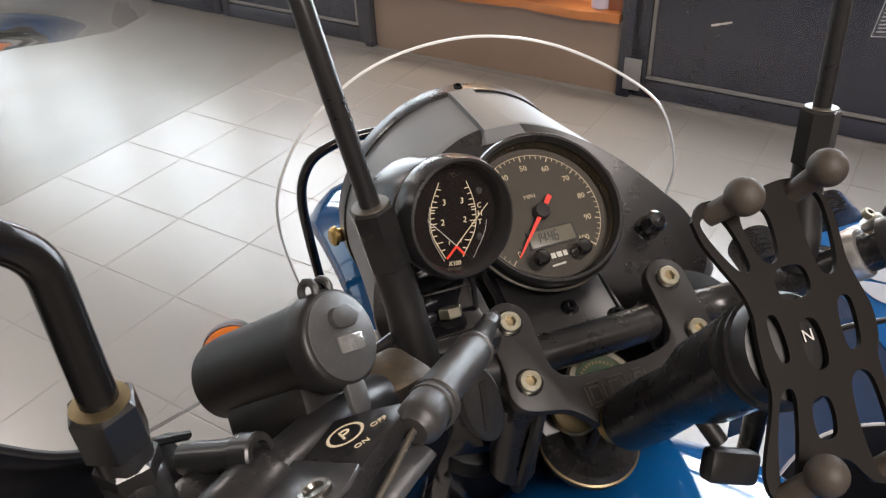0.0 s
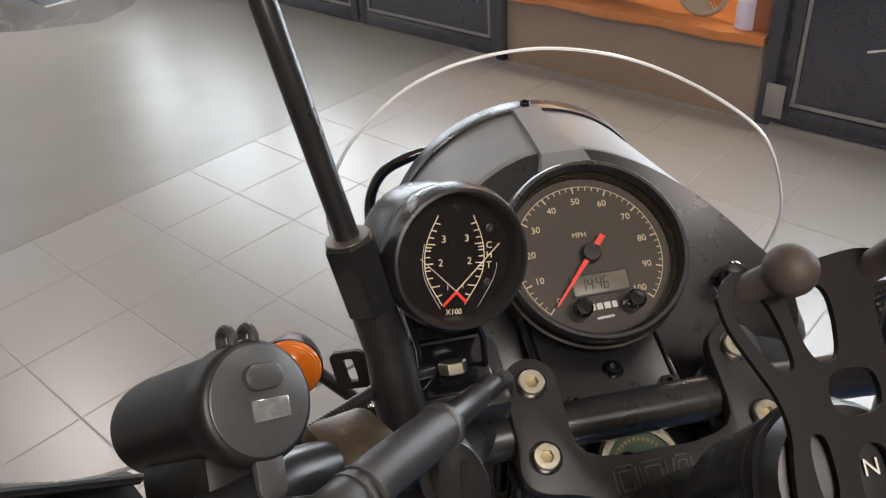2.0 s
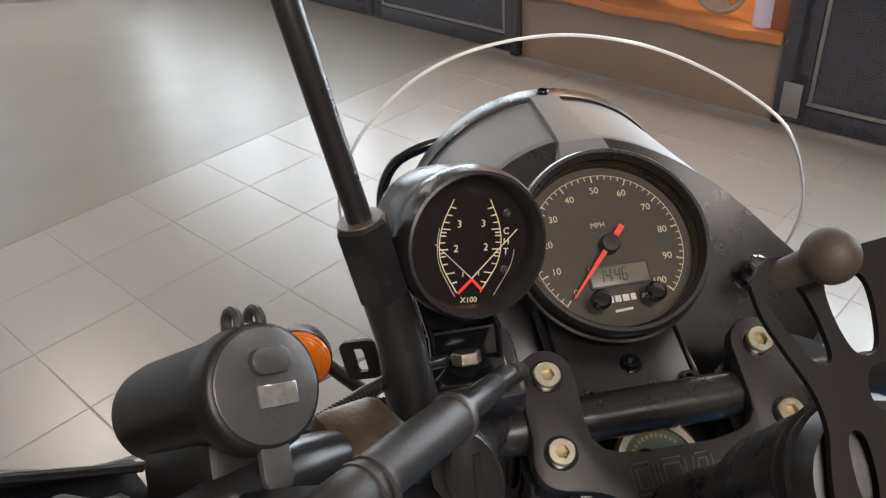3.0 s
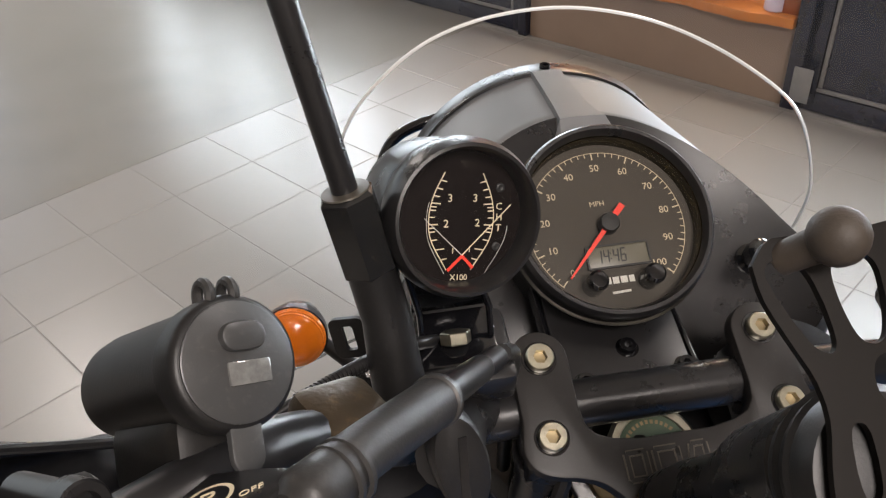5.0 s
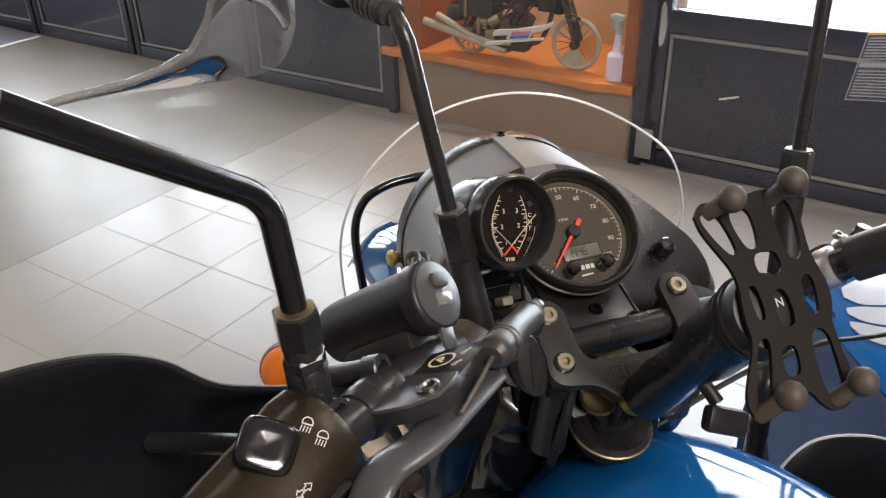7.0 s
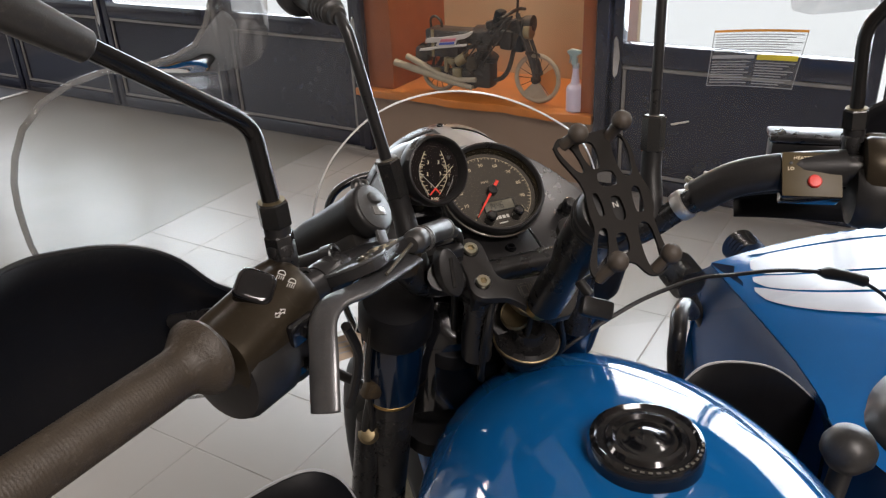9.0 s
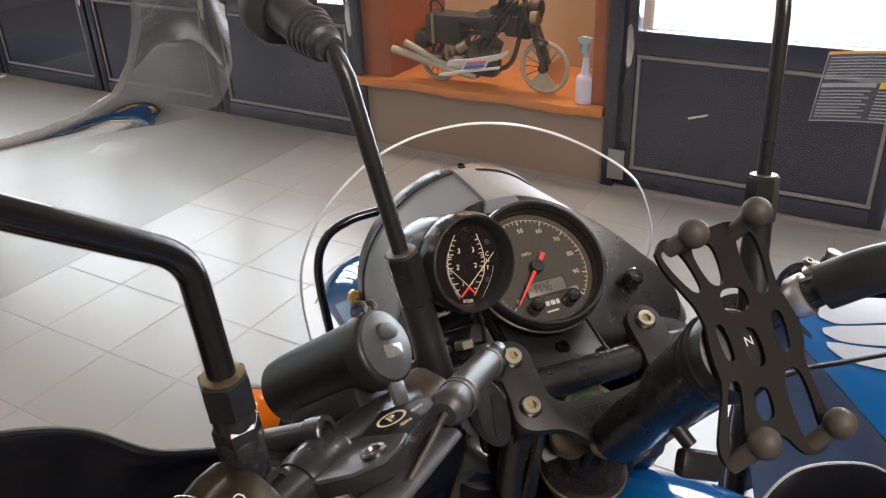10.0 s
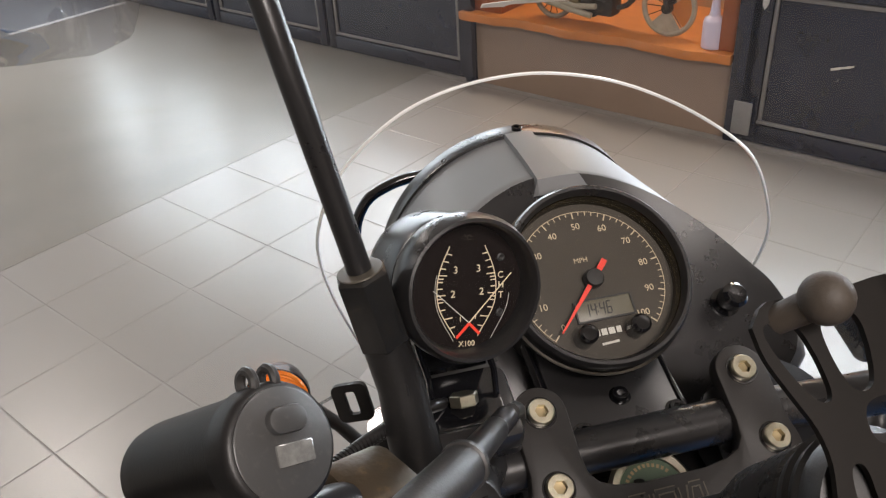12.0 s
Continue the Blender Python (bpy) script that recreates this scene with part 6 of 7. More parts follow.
def mirror_stem(sx):
    nut = mirrored((-0.268, -0.144, 1.2335), sx)
    foot = mirrored((-0.2648, -0.1452, 1.175), sx)
    if sx > 0:
        nut, foot = nut + Vector((-0.005, 0, -0.016)), foot + Vector((0.002, 0, -0.01))
    d = (nut - foot).normalized()
    ob = thing("mirror_stem", foot, "bent satin black mirror stem with stacked hexagon nuts", "mirror stem", "mirrors on the bars")
    bend = mirrored((-0.2715, -0.13, 1.284), sx)
    far = mirrored((-0.362, -0.181, 1.3585), sx)
    if sx > 0:
        far = Vector((0.315, -0.15, 1.345))
    k1, k2 = nut.lerp(bend, 0.78), bend.lerp(far, 0.13)
    pts = [nut - d * 0.005] + [nut.lerp(bend, 0.4), k1]
    for i in range(1, 7):
        t = i / 7
        pts.append((1 - t) ** 2 * k1 + 2 * t * (1 - t) * bend + t * t * k2)
    pts += [k2, bend.lerp(far, 0.5), far]
    part("stem", tube(mesh(), pts, 0.0062, 18), STEMBLACK, ob)
    part("lock_nut", hexa(mesh(), nut - d * 0.019, d, 0.0198, 0.019, (1, 0.6, 0)), WORN, ob, "black lock nut with worn edges", 20)
    bm = lathe(mesh(), [(0.006, 0.0), (0.0094, 0.0003), (0.0094, 0.0007), (0.0066, 0.0009)], nut - d * 0.0004, d, 24)
    part("nut_rim", bm, OLDBRASS, ob, "brassy worn rim")
    part("nut_rim", lathe(mesh(), [(0.006, 0.0), (0.009, 0.0003), (0.009, 0.0007), (0.0066, 0.0009)], nut - d * 0.0245, d, 24), OLDBRASS, ob, "brassy worn rim")
    part("neck", tube(mesh(), [nut - d * 0.026, nut - d * 0.017], 0.0094, 18), SATIN, ob)
    part("adapter_nut", hexa(mesh(), nut - d * 0.0395, d, 0.0188, 0.0155, (1, 0.2, 0)), WORN, ob, "", 20)
    part("foot", lathe(mesh(), [(0.0098, -0.01), (0.0098, 0.008), (0.0105, 0.0095), (0.0105, 0.026), (0.009, 0.028)], foot, d, 24), SATIN, ob)
    e = (far - k2).normalized()
    bm = lathe(mesh(), [(0.0075, -0.004), (0.0095, -0.002), (0.0115, 0.03), (0.0135, 0.08), (0.012, 0.085)], far, e, 24)
    part("stem_boot", bm, RUBBER, ob, "tapered rubber boot")
    return ob


mirror_stem(-1), mirror_stem(1)

# ---- hand guards ----


def hand_guard(sx):
    fl, a, pe = mirrored((-0.332, -0.213, 0.0), sx), mirrored(AL, sx), mirrored(PE, sx)
    ob = thing("hand_guard", fl + pe * 0.08 + UP * 1.17, "matte black plastic hand guard ahead of the grip", "hand guard", "hand guards")
    edge = curve_points([(-0.18, 1.086, 0.112), (-0.142, 1.111, 0.115), (-0.113, 1.134, 0.115), (-0.085, 1.168, 0.115), (-0.058, 1.19, 0.115), (-0.027, 1.206, 0.115), (0.007, 1.217, 0.115), (0.04, 1.224, 0.112), (0.09, 1.226, 0.095), (0.14, 1.215, 0.06), (0.165, 1.2, 0.03)], 4)
    rows = []
    for p in edge:
        low = max(1.06, p.y - 0.03 - 0.12 * max(0, min(1, (p.x + 0.18) / 0.14)))
        rows.append([fl + a * p.x + pe * (p.z + 0.022 * math.sin(v / 6 * math.pi)) + UP * (p.y + (low - p.y) * v / 6) for v in range(7)])
    bm = mesh()
    loft(bm, rows)
    sh = part("guard_shell", bm, SHIELD, ob, "", 60)
    sh.modifiers.new("thickness", "SOLIDIFY").thickness = 0.003
    part("guard_lip", tube(mesh(), [r[0] for r in rows], 0.0022, 8), MATTE, ob)
    bm = tube(mesh(), [fl + a * -0.075 + UP * 1.165 + pe * 0.015, fl + a * -0.08 + pe * 0.06 + UP * 1.14, fl + a * -0.07 + pe * 0.12 + UP * 1.12], 0.006, 10)
    part("guard_strut", bm, SATIN, ob)
    return ob


guard = hand_guard(-1)
hand_guard(1)
# thin tube painted as the yellowish highlight along the guard's edge
part("edge_highlight", tube(mesh(), [(-0.2905, -0.0165, 1.094), (-0.297, -0.0222, 1.0982), (-0.304, -0.0275, 1.1012)], 0.0008, 8), OLDBRASS, guard, "thin brass-coloured line in place of an edge highlight")

# ---- accessory socket ----
SO, SA = Vector((-0.182, -0.097, 1.193)), Vector((0.6, -0.57, 0.56)).normalized()
usb = thing("power_socket", Vector((-0.21, -0.08, 1.15)), "round black power socket with a grey rubber cap on the bar", "power socket")
bm = lathe(mesh(), [(0.015, -0.082), (0.0185, -0.08), (0.0195, -0.07), (0.0198, -0.014), (0.0203, -0.012)], SO, SA, 48)
part("socket_body", bm, SOCKETBLACK, usb)
bm = lathe(mesh(), [(0.0203, -0.0125), (0.0212, -0.012), (0.0212, -0.003), (0.0205, -0.001), (0.019, 0.0), (0.0008, 0.0004)], SO, SA, 48)
lid = part("cap", bm, MATTE, usb, "black rubber cap with a grey face")
bm = lathe(mesh(), [(0.0186, -0.0002), (0.0186, 0.0008), (0.018, 0.0011), (0.0005, 0.0011)], SO, SA, 48)
part("cap_face", bm, CAPGREY, lid, "grey rubber face")
SU = (Vector((0.1, 0.5, 0.8)) - SA * SA.dot(Vector((0.1, 0.5, 0.8)))).normalized()
SR = SU.cross(SA)
bm = slab(mesh(), arc(0.0045, 0.0075, 0.0045, -90, 90, 8) + arc(-0.0015, 0.0075, 0.0045, 90, 270, 8), SO + SA * 0.0009, SR, SU, 0.0032, 0.0012)
part("cap_knob", bm, CAPGREY, lid)
bm = box(mesh(), SO + SU * -0.0035 + SR * 0.003 + SA * 0.0009, (0.0145, 0.0075, 0.002), SR, SU, 0.0008)
part("cap_window", bm, SMOKED, lid, "shiny smoked window")
bm = mesh()
for s in (-0.005, 0.003):
    ringp = [SO + SU * 0.0215 + SR * s + SA * -0.006 + (SU * math.cos(t) + SA * math.sin(t)) * 0.0042 for t in (2 * math.pi * k / 20 for k in range(21))]
    tube(bm, ringp, 0.0018, 8, False)
part("cap_strap", bm, RUBBER, usb, "looped cap strap")
bm = slab(mesh(), arc(0, -0.028, 0.0055, 180, 360, 10) + [(0.0055, -0.018), (-0.0055, -0.018)], SO - SA * 0.003, SR, SU, 0.0025, 0.0008)
part("cap_tab", bm, CAPGREY, lid, "pull tab")
bm = mesh()
box(bm, SO - SA * 0.044 - SU * 0.025, (0.03, 0.026, 0.054), SR, SU, 0.006)
part("socket_mount", bm, SOCKETBLACK, usb)
bm = tube(mesh(), [SO - SA * 0.05 - SU * 0.03, Vector((-0.2, -0.108, 1.155))], 0.01, 16)
part("mount_clamp", bm, MATTE, usb)
bm = box(mesh(), Vector((-0.157, -0.069, 1.128)), (0.034, 0.03, 0.03), (0.8, 0.5, -0.3), (-0.5, 0.86, 0.1), 0.006)
part("relay_box", bm, WORNBROWN, bike, "worn brown-black box behind the socket")

bm = tube(mesh(), curve_points([(-0.205, -0.075, 1.13), (-0.17, -0.045, 1.124), (-0.14, -0.025, 1.122), (-0.11, -0.005, 1.11), (-0.09, 0.03, 1.07)], 8), 0.0031, 10)
hose = part("throttle_cable", bm, SATIN, bike, "black cable sleeve beside the gauge post")
for k in range(22):
    c = Vector((-0.172, -0.0465, 1.1243)).lerp(Vector((-0.138, -0.0235, 1.1217)), k / 21)
    bm = lathe(mesh(), [(0.0031, -0.0005), (0.0036, -0.0002), (0.0036, 0.0002), (0.0031, 0.0005)], c, (0.82, 0.55, -0.08), 12, False)
    part("sleeve_rib", bm, MATTE, hose)
part("cable_nut", hexa(mesh(), vec((-0.0938, 0.1, 0.84)), (0.2, -0.8, 0.5), 0.013, 0.01), OLDBRASS, bike, "small brassy cable nut")

# ---- phone holder ----
TIP = surface("worn_brown_rubber", (0.046, 0.036, 0.027), 0.6, 0, 0.25, 90, 0.1, 700)
HOLDERSTEEL = surface("brown_black_coated_steel", (0.008, 0.0063, 0.005), 0.5, 0, 0.15, 60, 0.02, 1500, spec=0.16)
holder = thing("phone_holder", Vector((-0.014, -0.069, 1.046)), "black steel finger-grip phone holder with rubber-tipped posts", "phone holder")
HC, HU, HN = Vector((0.006, -0.152, 1.17)), Vector((0.03, 0.72, 0.69)).normalized(), Vector((0, -0.69, 0.72))
HR = HU.cross(HN).normalized()
HN = HR.cross(HU)
HC = HC + HN * 0.02 - HR * 0.0155 - HU * 0.003


# spring-steel plate: one slotted sheet with four looped fingers


def sheet_with_holes(outer, holes, origin, ux, uy, thick):
    """A flat plate with rounded outline and slots."""
    bm = mesh()
    un = ux.cross(uy)
    edges = []
    for loop in [outer] + holes:
        p = curve_points([(x, y, 0) for x, y in loop + loop[:1]], 3)[:-1]
        vs = [bm.verts.new(origin + ux * q.x + uy * q.y) for q in p]
        edges += [bm.edges.new((vs[k], vs[(k + 1) % len(vs)])) for k in range(len(vs))]
    bmesh.ops.triangle_fill(bm, use_beauty=True, use_dissolve=False, edges=edges)
    made = bmesh.ops.extrude_face_region(bm, geom=bm.faces[:])["geom"]
    bmesh.ops.translate(bm, verts=[g for g in made if isinstance(g, bmesh.types.BMVert)], vec=un * thick)
    return bm


def slot(cx, cy, hw, hh, lean=0.0, taper=0.0):
    """Rounded slot; lean shifts its top sideways, taper widens its top."""
    pts = []
    for k in range(12):
        a = 2 * math.pi * k / 12
        y = math.copysign(abs(math.sin(a)) ** 0.8, math.sin(a))
        pts.append((cx + hw * (1 + taper * y) * math.copysign(abs(math.cos(a)) ** 0.7, math.cos(a)) + lean * y, cy + hh * y))
    return pts


OUTER = [(-0.0305, 0.0595), (-0.029, 0.0495), (-0.0235, 0.037), (-0.019, 0.027), (-0.0175, 0.0165), (-0.0195, 0.005), (-0.0205, -0.0045), (-0.0205, -0.0127), (-0.0235, -0.0213), (-0.0302, -0.033), (-0.0352, -0.043), (-0.0353, -0.051), (-0.031, -0.056), (-0.0255, -0.055), (-0.0205, -0.047), (-0.0145, -0.0425), (-0.006, -0.0445), (0.003, -0.0475), (0.0085, -0.0555), (0.014, -0.06), (0.0225, -0.06), (0.03, -0.0535), (0.0335, -0.0425), (0.033, -0.029), (0.0335, -0.013), (0.0376, -0.0038), (0.0392, 0.0076), (0.0375, 0.0175), (0.0355, 0.0295), (0.0372, 0.0485), (0.0345, 0.0595), (0.0275, 0.0665), (0.0181, 0.069), (0.0034, 0.0672), (-0.0096, 0.0655), (-0.0237, 0.0665)]
HOLES = [slot(-0.0182, 0.0472, 0.0058, 0.0132, -0.0046, 0.3), slot(-0.0012, 0.0478, 0.0067, 0.0126, -0.0008, 0.25), slot(0.0058, 0.0258, 0.0084, 0.0072), slot(0.0262, 0.0435, 0.0069, 0.0185, 0.0012, 0.15), slot(-0.0098, 0.0052, 0.0032, 0.0102), slot(0.0058, -0.0005, 0.0054, 0.0108, 0.0004), slot(0.0256, 0.004, 0.0044, 0.0115, 0.0016), slot(-0.0205, -0.0335, 0.005, 0.019, 0.0074), slot(-0.0012, -0.0295, 0.0054, 0.0085, 0.0012), slot(0.0208, -0.0355, 0.007, 0.02, 0.0015)]
part("finger_plate", sheet_with_holes(OUTER, HOLES, HC, HR, HU, 0.0026), HOLDERSTEEL, holder, "brownish black slotted steel finger plate", 30)
for (x, y), (u, v, n) in (((-0.0205, 0.061), (-0.0105, 0.0635, 0.0155)), ((0.0215, 0.062), (0.0281, 0.067, 0.021)), ((-0.0305, -0.053), (-0.0181, -0.0465, 0.018)), ((0.0185, -0.055), (0.029, -0.0485, 0.016))):
    b = HC + HR * x + HU * y
    tip = HC + HR * u + HU * v + HN * n - b
    ln = tip.length
    bm = tube(mesh(), [b - tip * 0.1, b + tip * 0.6], 0.0022, 8)
    post = part("post", bm, BRASS, holder, "thin plated post")
    bm = lathe(mesh(), [(0.0038, ln * -0.06), (0.0047, ln * -0.02), (0.0049, ln * 0.38)] + [(0.0082 * math.sin(radians(q)), ln * 0.9 - 0.0082 * math.cos(radians(q))) for q in range(38, 178, 14)], b, tip, 24)
    part("rubber_tip", bm, TIP, post, "brownish rubber tip")
bm = lathe(mesh(), [(0.014, -0.032), (0.0225, -0.028), (0.0245, -0.022), (0.0245, -0.007), (0.0225, -0.003), (0.01, -0.0005)], HC, HN, 36)
for k in range(2):
    lathe(bm, [(0.024, -0.02 + 0.006 * k), (0.0258, -0.019 + 0.006 * k), (0.024, -0.017 + 0.006 * k)], HC, HN, 36, False)
part("hub", bm, MATTE, holder, "ringed black hub")
writing("letter_print", "N", 0.0072, HC + HR * 0.0058 + HU * 0.003 + HN * 0.0005, HR, HU, PRINT, holder)
b0, b1 = HC - HN * 0.03, Vector((-0.012, -0.069, 1.046))
bm = tube(mesh(), [b0 + HN * 0.008, b0, b0.lerp(b1, 0.3), b0.lerp(b1, 0.5), b0.lerp(b1, 0.75), b1], [0.014, 0.0225, 0.022, 0.0165, 0.0185, 0.018], 22)
part("socket_arm", bm, SATIN, holder, "double socket arm")
bm = lathe(mesh(), [(0.006, -0.02), (0.0125, -0.016), (0.0145, -0.008), (0.0145, 0.004), (0.01, 0.008)], b1, (0.2, -0.5, 0.5), 22)
part("ball_base", bm, BRASS, holder, "worn bronze-brown ball base")
mid = b0.lerp(b1, 0.5)
bm = tube(mesh(), [mid, mid + Vector((0.01, -0.022, -0.02))], 0.005, 12)
box(bm, mid + Vector((0.012, -0.03, -0.03)), (0.034, 0.014, 0.018), (0.9, -0.1, -0.4), (0.1, 0.8, -0.5), 0.004)
part("wing_knob", bm, MATTE, holder, "black wing knob")

# ---- right controls ----
heat = thing("grip_heater_control", Vector((0.205, -0.15, 1.16)), "small olive-brown heated grip control with a red button", "control box")
hu = Vector((0.83, -0.55, 0.0)).normalized()
hv = Vector((0.36, 0.545, 0.755)).normalized()
hn = hu.cross(hv).normalized()
hc = Vector((0.2165, -0.1495, 1.1635))
part("case", box(mesh(), hc - hn * 0.011, (0.053, 0.044, 0.022), hu, hv, 0.003), GLOSS, heat, "black case")
part("face_plate", box(mesh(), hc + hn * 0.0006, (0.051, 0.042, 0.001), hu, hv, 0.0003), PANEL, heat, "olive-brown face label")
bm = lathe(mesh(), [(0.006, 0), (0.006, 0.0025), (0.005, 0.0036), (0.001, 0.004)], hc + hn * 0.001 - hv * 0.007 + hu * 0.002, hn, 24)
part("button", bm, BUTTONRED, heat, "red push button")
for k in range(5):
    bm = lathe(mesh(), [(0.0016, 0), (0.0016, 0.0007), (0.0004, 0.0009)], hc + hn * 0.001 + hv * 0.0105 + hu * (-0.018 + 0.009 * k), hn, 12)
    part("indicator", bm, INK, heat)
writing("heated_print", "HEATED GRIPS", 0.0048, hc + hv * 0.0155, hu, hv, CREAM, heat, 0.0012)
writing("low_print", "LO", 0.0045, hc + hv * 0.005 - hu * 0.018, hu, hv, CREAM, heat, 0.0012)
writing("high_print", "HI", 0.0045, hc + hv * 0.005 + hu * 0.019, hu, hv, CREAM, heat, 0.0012)

res = thing("brake_reservoir", Vector((0.283, -0.078, 1.13)), "rectangular black brake fluid reservoir on the handlebar", "brake reservoir")
part("tub", box(mesh(), Vector((0.283, -0.078, 1.142)), (0.076, 0.034, 0.046), (0.8, -0.6, 0), (0.6, 0.8, 0), 0.005), MATTE, res)
part("lid", box(mesh(), Vector((0.283, -0.078, 1.1685)), (0.08, 0.036, 0.007), (0.8, -0.6, 0), (0.6, 0.8, 0), 0.0025), SATIN, res, "flat black lid")
pc, o, a, pe = perch(1)
bo1 = Vector((0.186, -0.047, 1.129))
part("banjo_bolt", hexa(mesh(), bo1, (0.2, -0.1, 1), 0.011, 0.007), DULL, pc, "bright worn banjo bolt")
bm = lathe(mesh(), [(0.006, -0.02), (0.0065, 0.0), (0.004, 0.002)], bo1, (0.2, -0.1, 1), 16)
part("banjo_post", bm, SATIN, pc)
bm = tube(mesh(), [bo1 + Vector((0.004, -0.003, -0.004)), bo1 + Vector((0.03, -0.022, -0.002))], 0.0035, 10)
part("brake_pipe", bm, SATIN, pc)
part("pipe_nut", hexa(mesh(), bo1 + Vector((0.03, -0.022, -0.002)), (0.8, -0.6, 0.05), 0.011, 0.012), OLDBRASS, pc, "brassy pipe nut")
part("pipe_nut", hexa(mesh(), bo1 + Vector((0.044, -0.032, -0.001)), (0.8, -0.6, 0.05), 0.009, 0.014), STEEL, pc, "bright pipe nut")
clampr = thing("bar_clamp", Vector((0.15, -0.055, 1.11)), "bright cast alloy clamp round the handlebar", "clamp")
ba = Vector((0.5, -0.55, 0.66)).normalized()
bm = lathe(mesh(), [(0.0125, -0.006), (0.015, -0.0055), (0.0158, -0.003), (0.0158, 0.003), (0.015, 0.006), (0.0125, 0.0065)], Vector((0.149, -0.058, 1.112)), ba, 28)
part("clamp_ring", bm, ALLOY, clampr)
for p, w in ((Vector((0.157, -0.044, 1.114)), 0.017), (Vector((0.163, -0.053, 1.128)), 0.014)):
    part("clamp_ear", box(mesh(), p, (w, 0.01, 0.012), ba, (0.75, 0.65, 0.0), 0.0035), ALLOY, clampr)
socket_bolt(Vector((0.161, -0.048, 1.132)), (0.2, -0.3, 0.93), 0.004, 0.004, clampr)
line = curve_points([(0.158, -0.069, 1.124), (0.18, -0.094, 1.147), (0.21, -0.122, 1.159), (0.252, -0.154, 1.165)], 6)
part("bar_sleeve", tube(mesh(), line, 0.0172, 20), MATTE, bike, "thick matte black sleeve over the bar")
part("bar_hose", tube(mesh(), curve_points([(0.15, -0.045, 1.092), (0.185, -0.085, 1.127), (0.225, -0.122, 1.14), (0.26, -0.15, 1.146)], 6), 0.005, 12), MATTE, bike, "black hose strapped under the bar")
bm = tube(mesh(), curve_points([(0.16, -0.05, 1.1), (0.125, -0.03, 1.08), (0.11, 0.0, 1.05), (0.1, 0.05, 0.95)], 6), 0.0045, 10)
part("brake_hose", bm, MATTE, bike)
lev = [mirrored(p, 1) for p in ((-0.222, -0.095, 1.155), (-0.26, -0.12, 1.152), (-0.33, -0.165, 1.15), (-0.4, -0.215, 1.152))]
part("front_brake_lever", tube(mesh(), curve_points(lev, 6), 0.007, 12, True, 0.7), SATIN, bike)
charge = thing("charging_cable", Vector((0.03, 0.01, 0.91)), "thin black charging cable with an inline connector", "cable")
line = curve_points([(0.03, 0.01, 0.91), (0.062, 0.0, 0.939), (0.114, 0.0, 0.96), (0.164, 0.0, 0.974), (0.23, 0.0, 0.98), (0.278, 0.0, 0.973), (0.353, 0.0, 0.961), (0.421, 0.0, 0.942), (0.48, 0.0, 0.92), (0.56, 0.0, 0.86), (0.6, 0.01, 0.775)], 6)
part("cord", tube(mesh(), line, 0.0026, 8), MATTE, charge)
bm = tube(mesh(), [(0.418, 0.0, 0.943), (0.432, 0.0, 0.9385), (0.47, 0.0, 0.924), (0.5, 0.0, 0.91)], [0.004, 0.0085, 0.0075, 0.0085], 12)
part("connector", bm, MATTE, charge, "black inline connector")

# ---- sidecar ----
side = thing("sidecar", Vector((0.9, 0.0, 0.2)), "blue sidecar with a white striped hood and black trim", "sidecar")
TOP = [(0.551, 0.345), (0.669, 0.339), (0.794, 0.332), (0.948, 0.323)]
S1 = [(0.574, 0.314), (0.621, 0.298), (0.745, 0.282), (0.886, 0.268)]
S2 = [(0.558, 0.295), (0.582, 0.253), (0.653, 0.188), (0.727, 0.124)]
S3 = [(0.551, 0.265), (0.54, 0.198), (0.594, 0.128), (0.656, 0.059)]
LOW = [(0.542, 0.254), (0.52, 0.169), (0.551, 0.095), (0.617, 0.024)]
RIDGE = [(0.551, 0.345), (0.522, 0.237), (0.497, 0.143), (0.47, 0.055), (0.432, -0.036), (0.404, -0.093), (0.39, -0.3)]


def on_hood(p, lift=0.0):
    """The hood is a shallow crown that falls towards its inner ridge and its nose."""
    return Vector((p[0], p[1], 0.76 + 0.022 * math.sin(min(1.0, max(0.0, (p[0] - 0.5) / 0.45)) * math.pi) * 0.6 + lift))


def hood_line(p, n=24):
    q = curve_points([(x, y, 0) for x, y in p], 8)
    q += [q[-1] + (q[-1] - q[-2]) * k * 1.6 for k in range(1, 5)]
    return [(v.x, v.y) for v in (q[round(i * (len(q) - 1) / n)] for i in range(n + 1))]


def hood_band(name, a, b, material, label="", lift=0.0, lo=0.0, hi=1.0):
    la, lb = hood_line(a), hood_line(b)
    rows = []
    for k in range(7):
        t = lo + (hi - lo) * k / 6
        row = []
        for n, (p, q) in enumerate(zip(la, lb)):
            grow = min(1.0, max(0.0, (n - 3.2) / 3.2)) ** 0.6
            u = (lo + hi) / 2 + (t - (lo + hi) / 2) * grow
            row.append(on_hood((p[0] + (q[0] - p[0]) * u, p[1] + (q[1] - p[1]) * u), lift))
        rows.append(row[4:])
    bm = mesh()
    loft(bm, rows)
    return part(name, bm, material, side, label, 60)


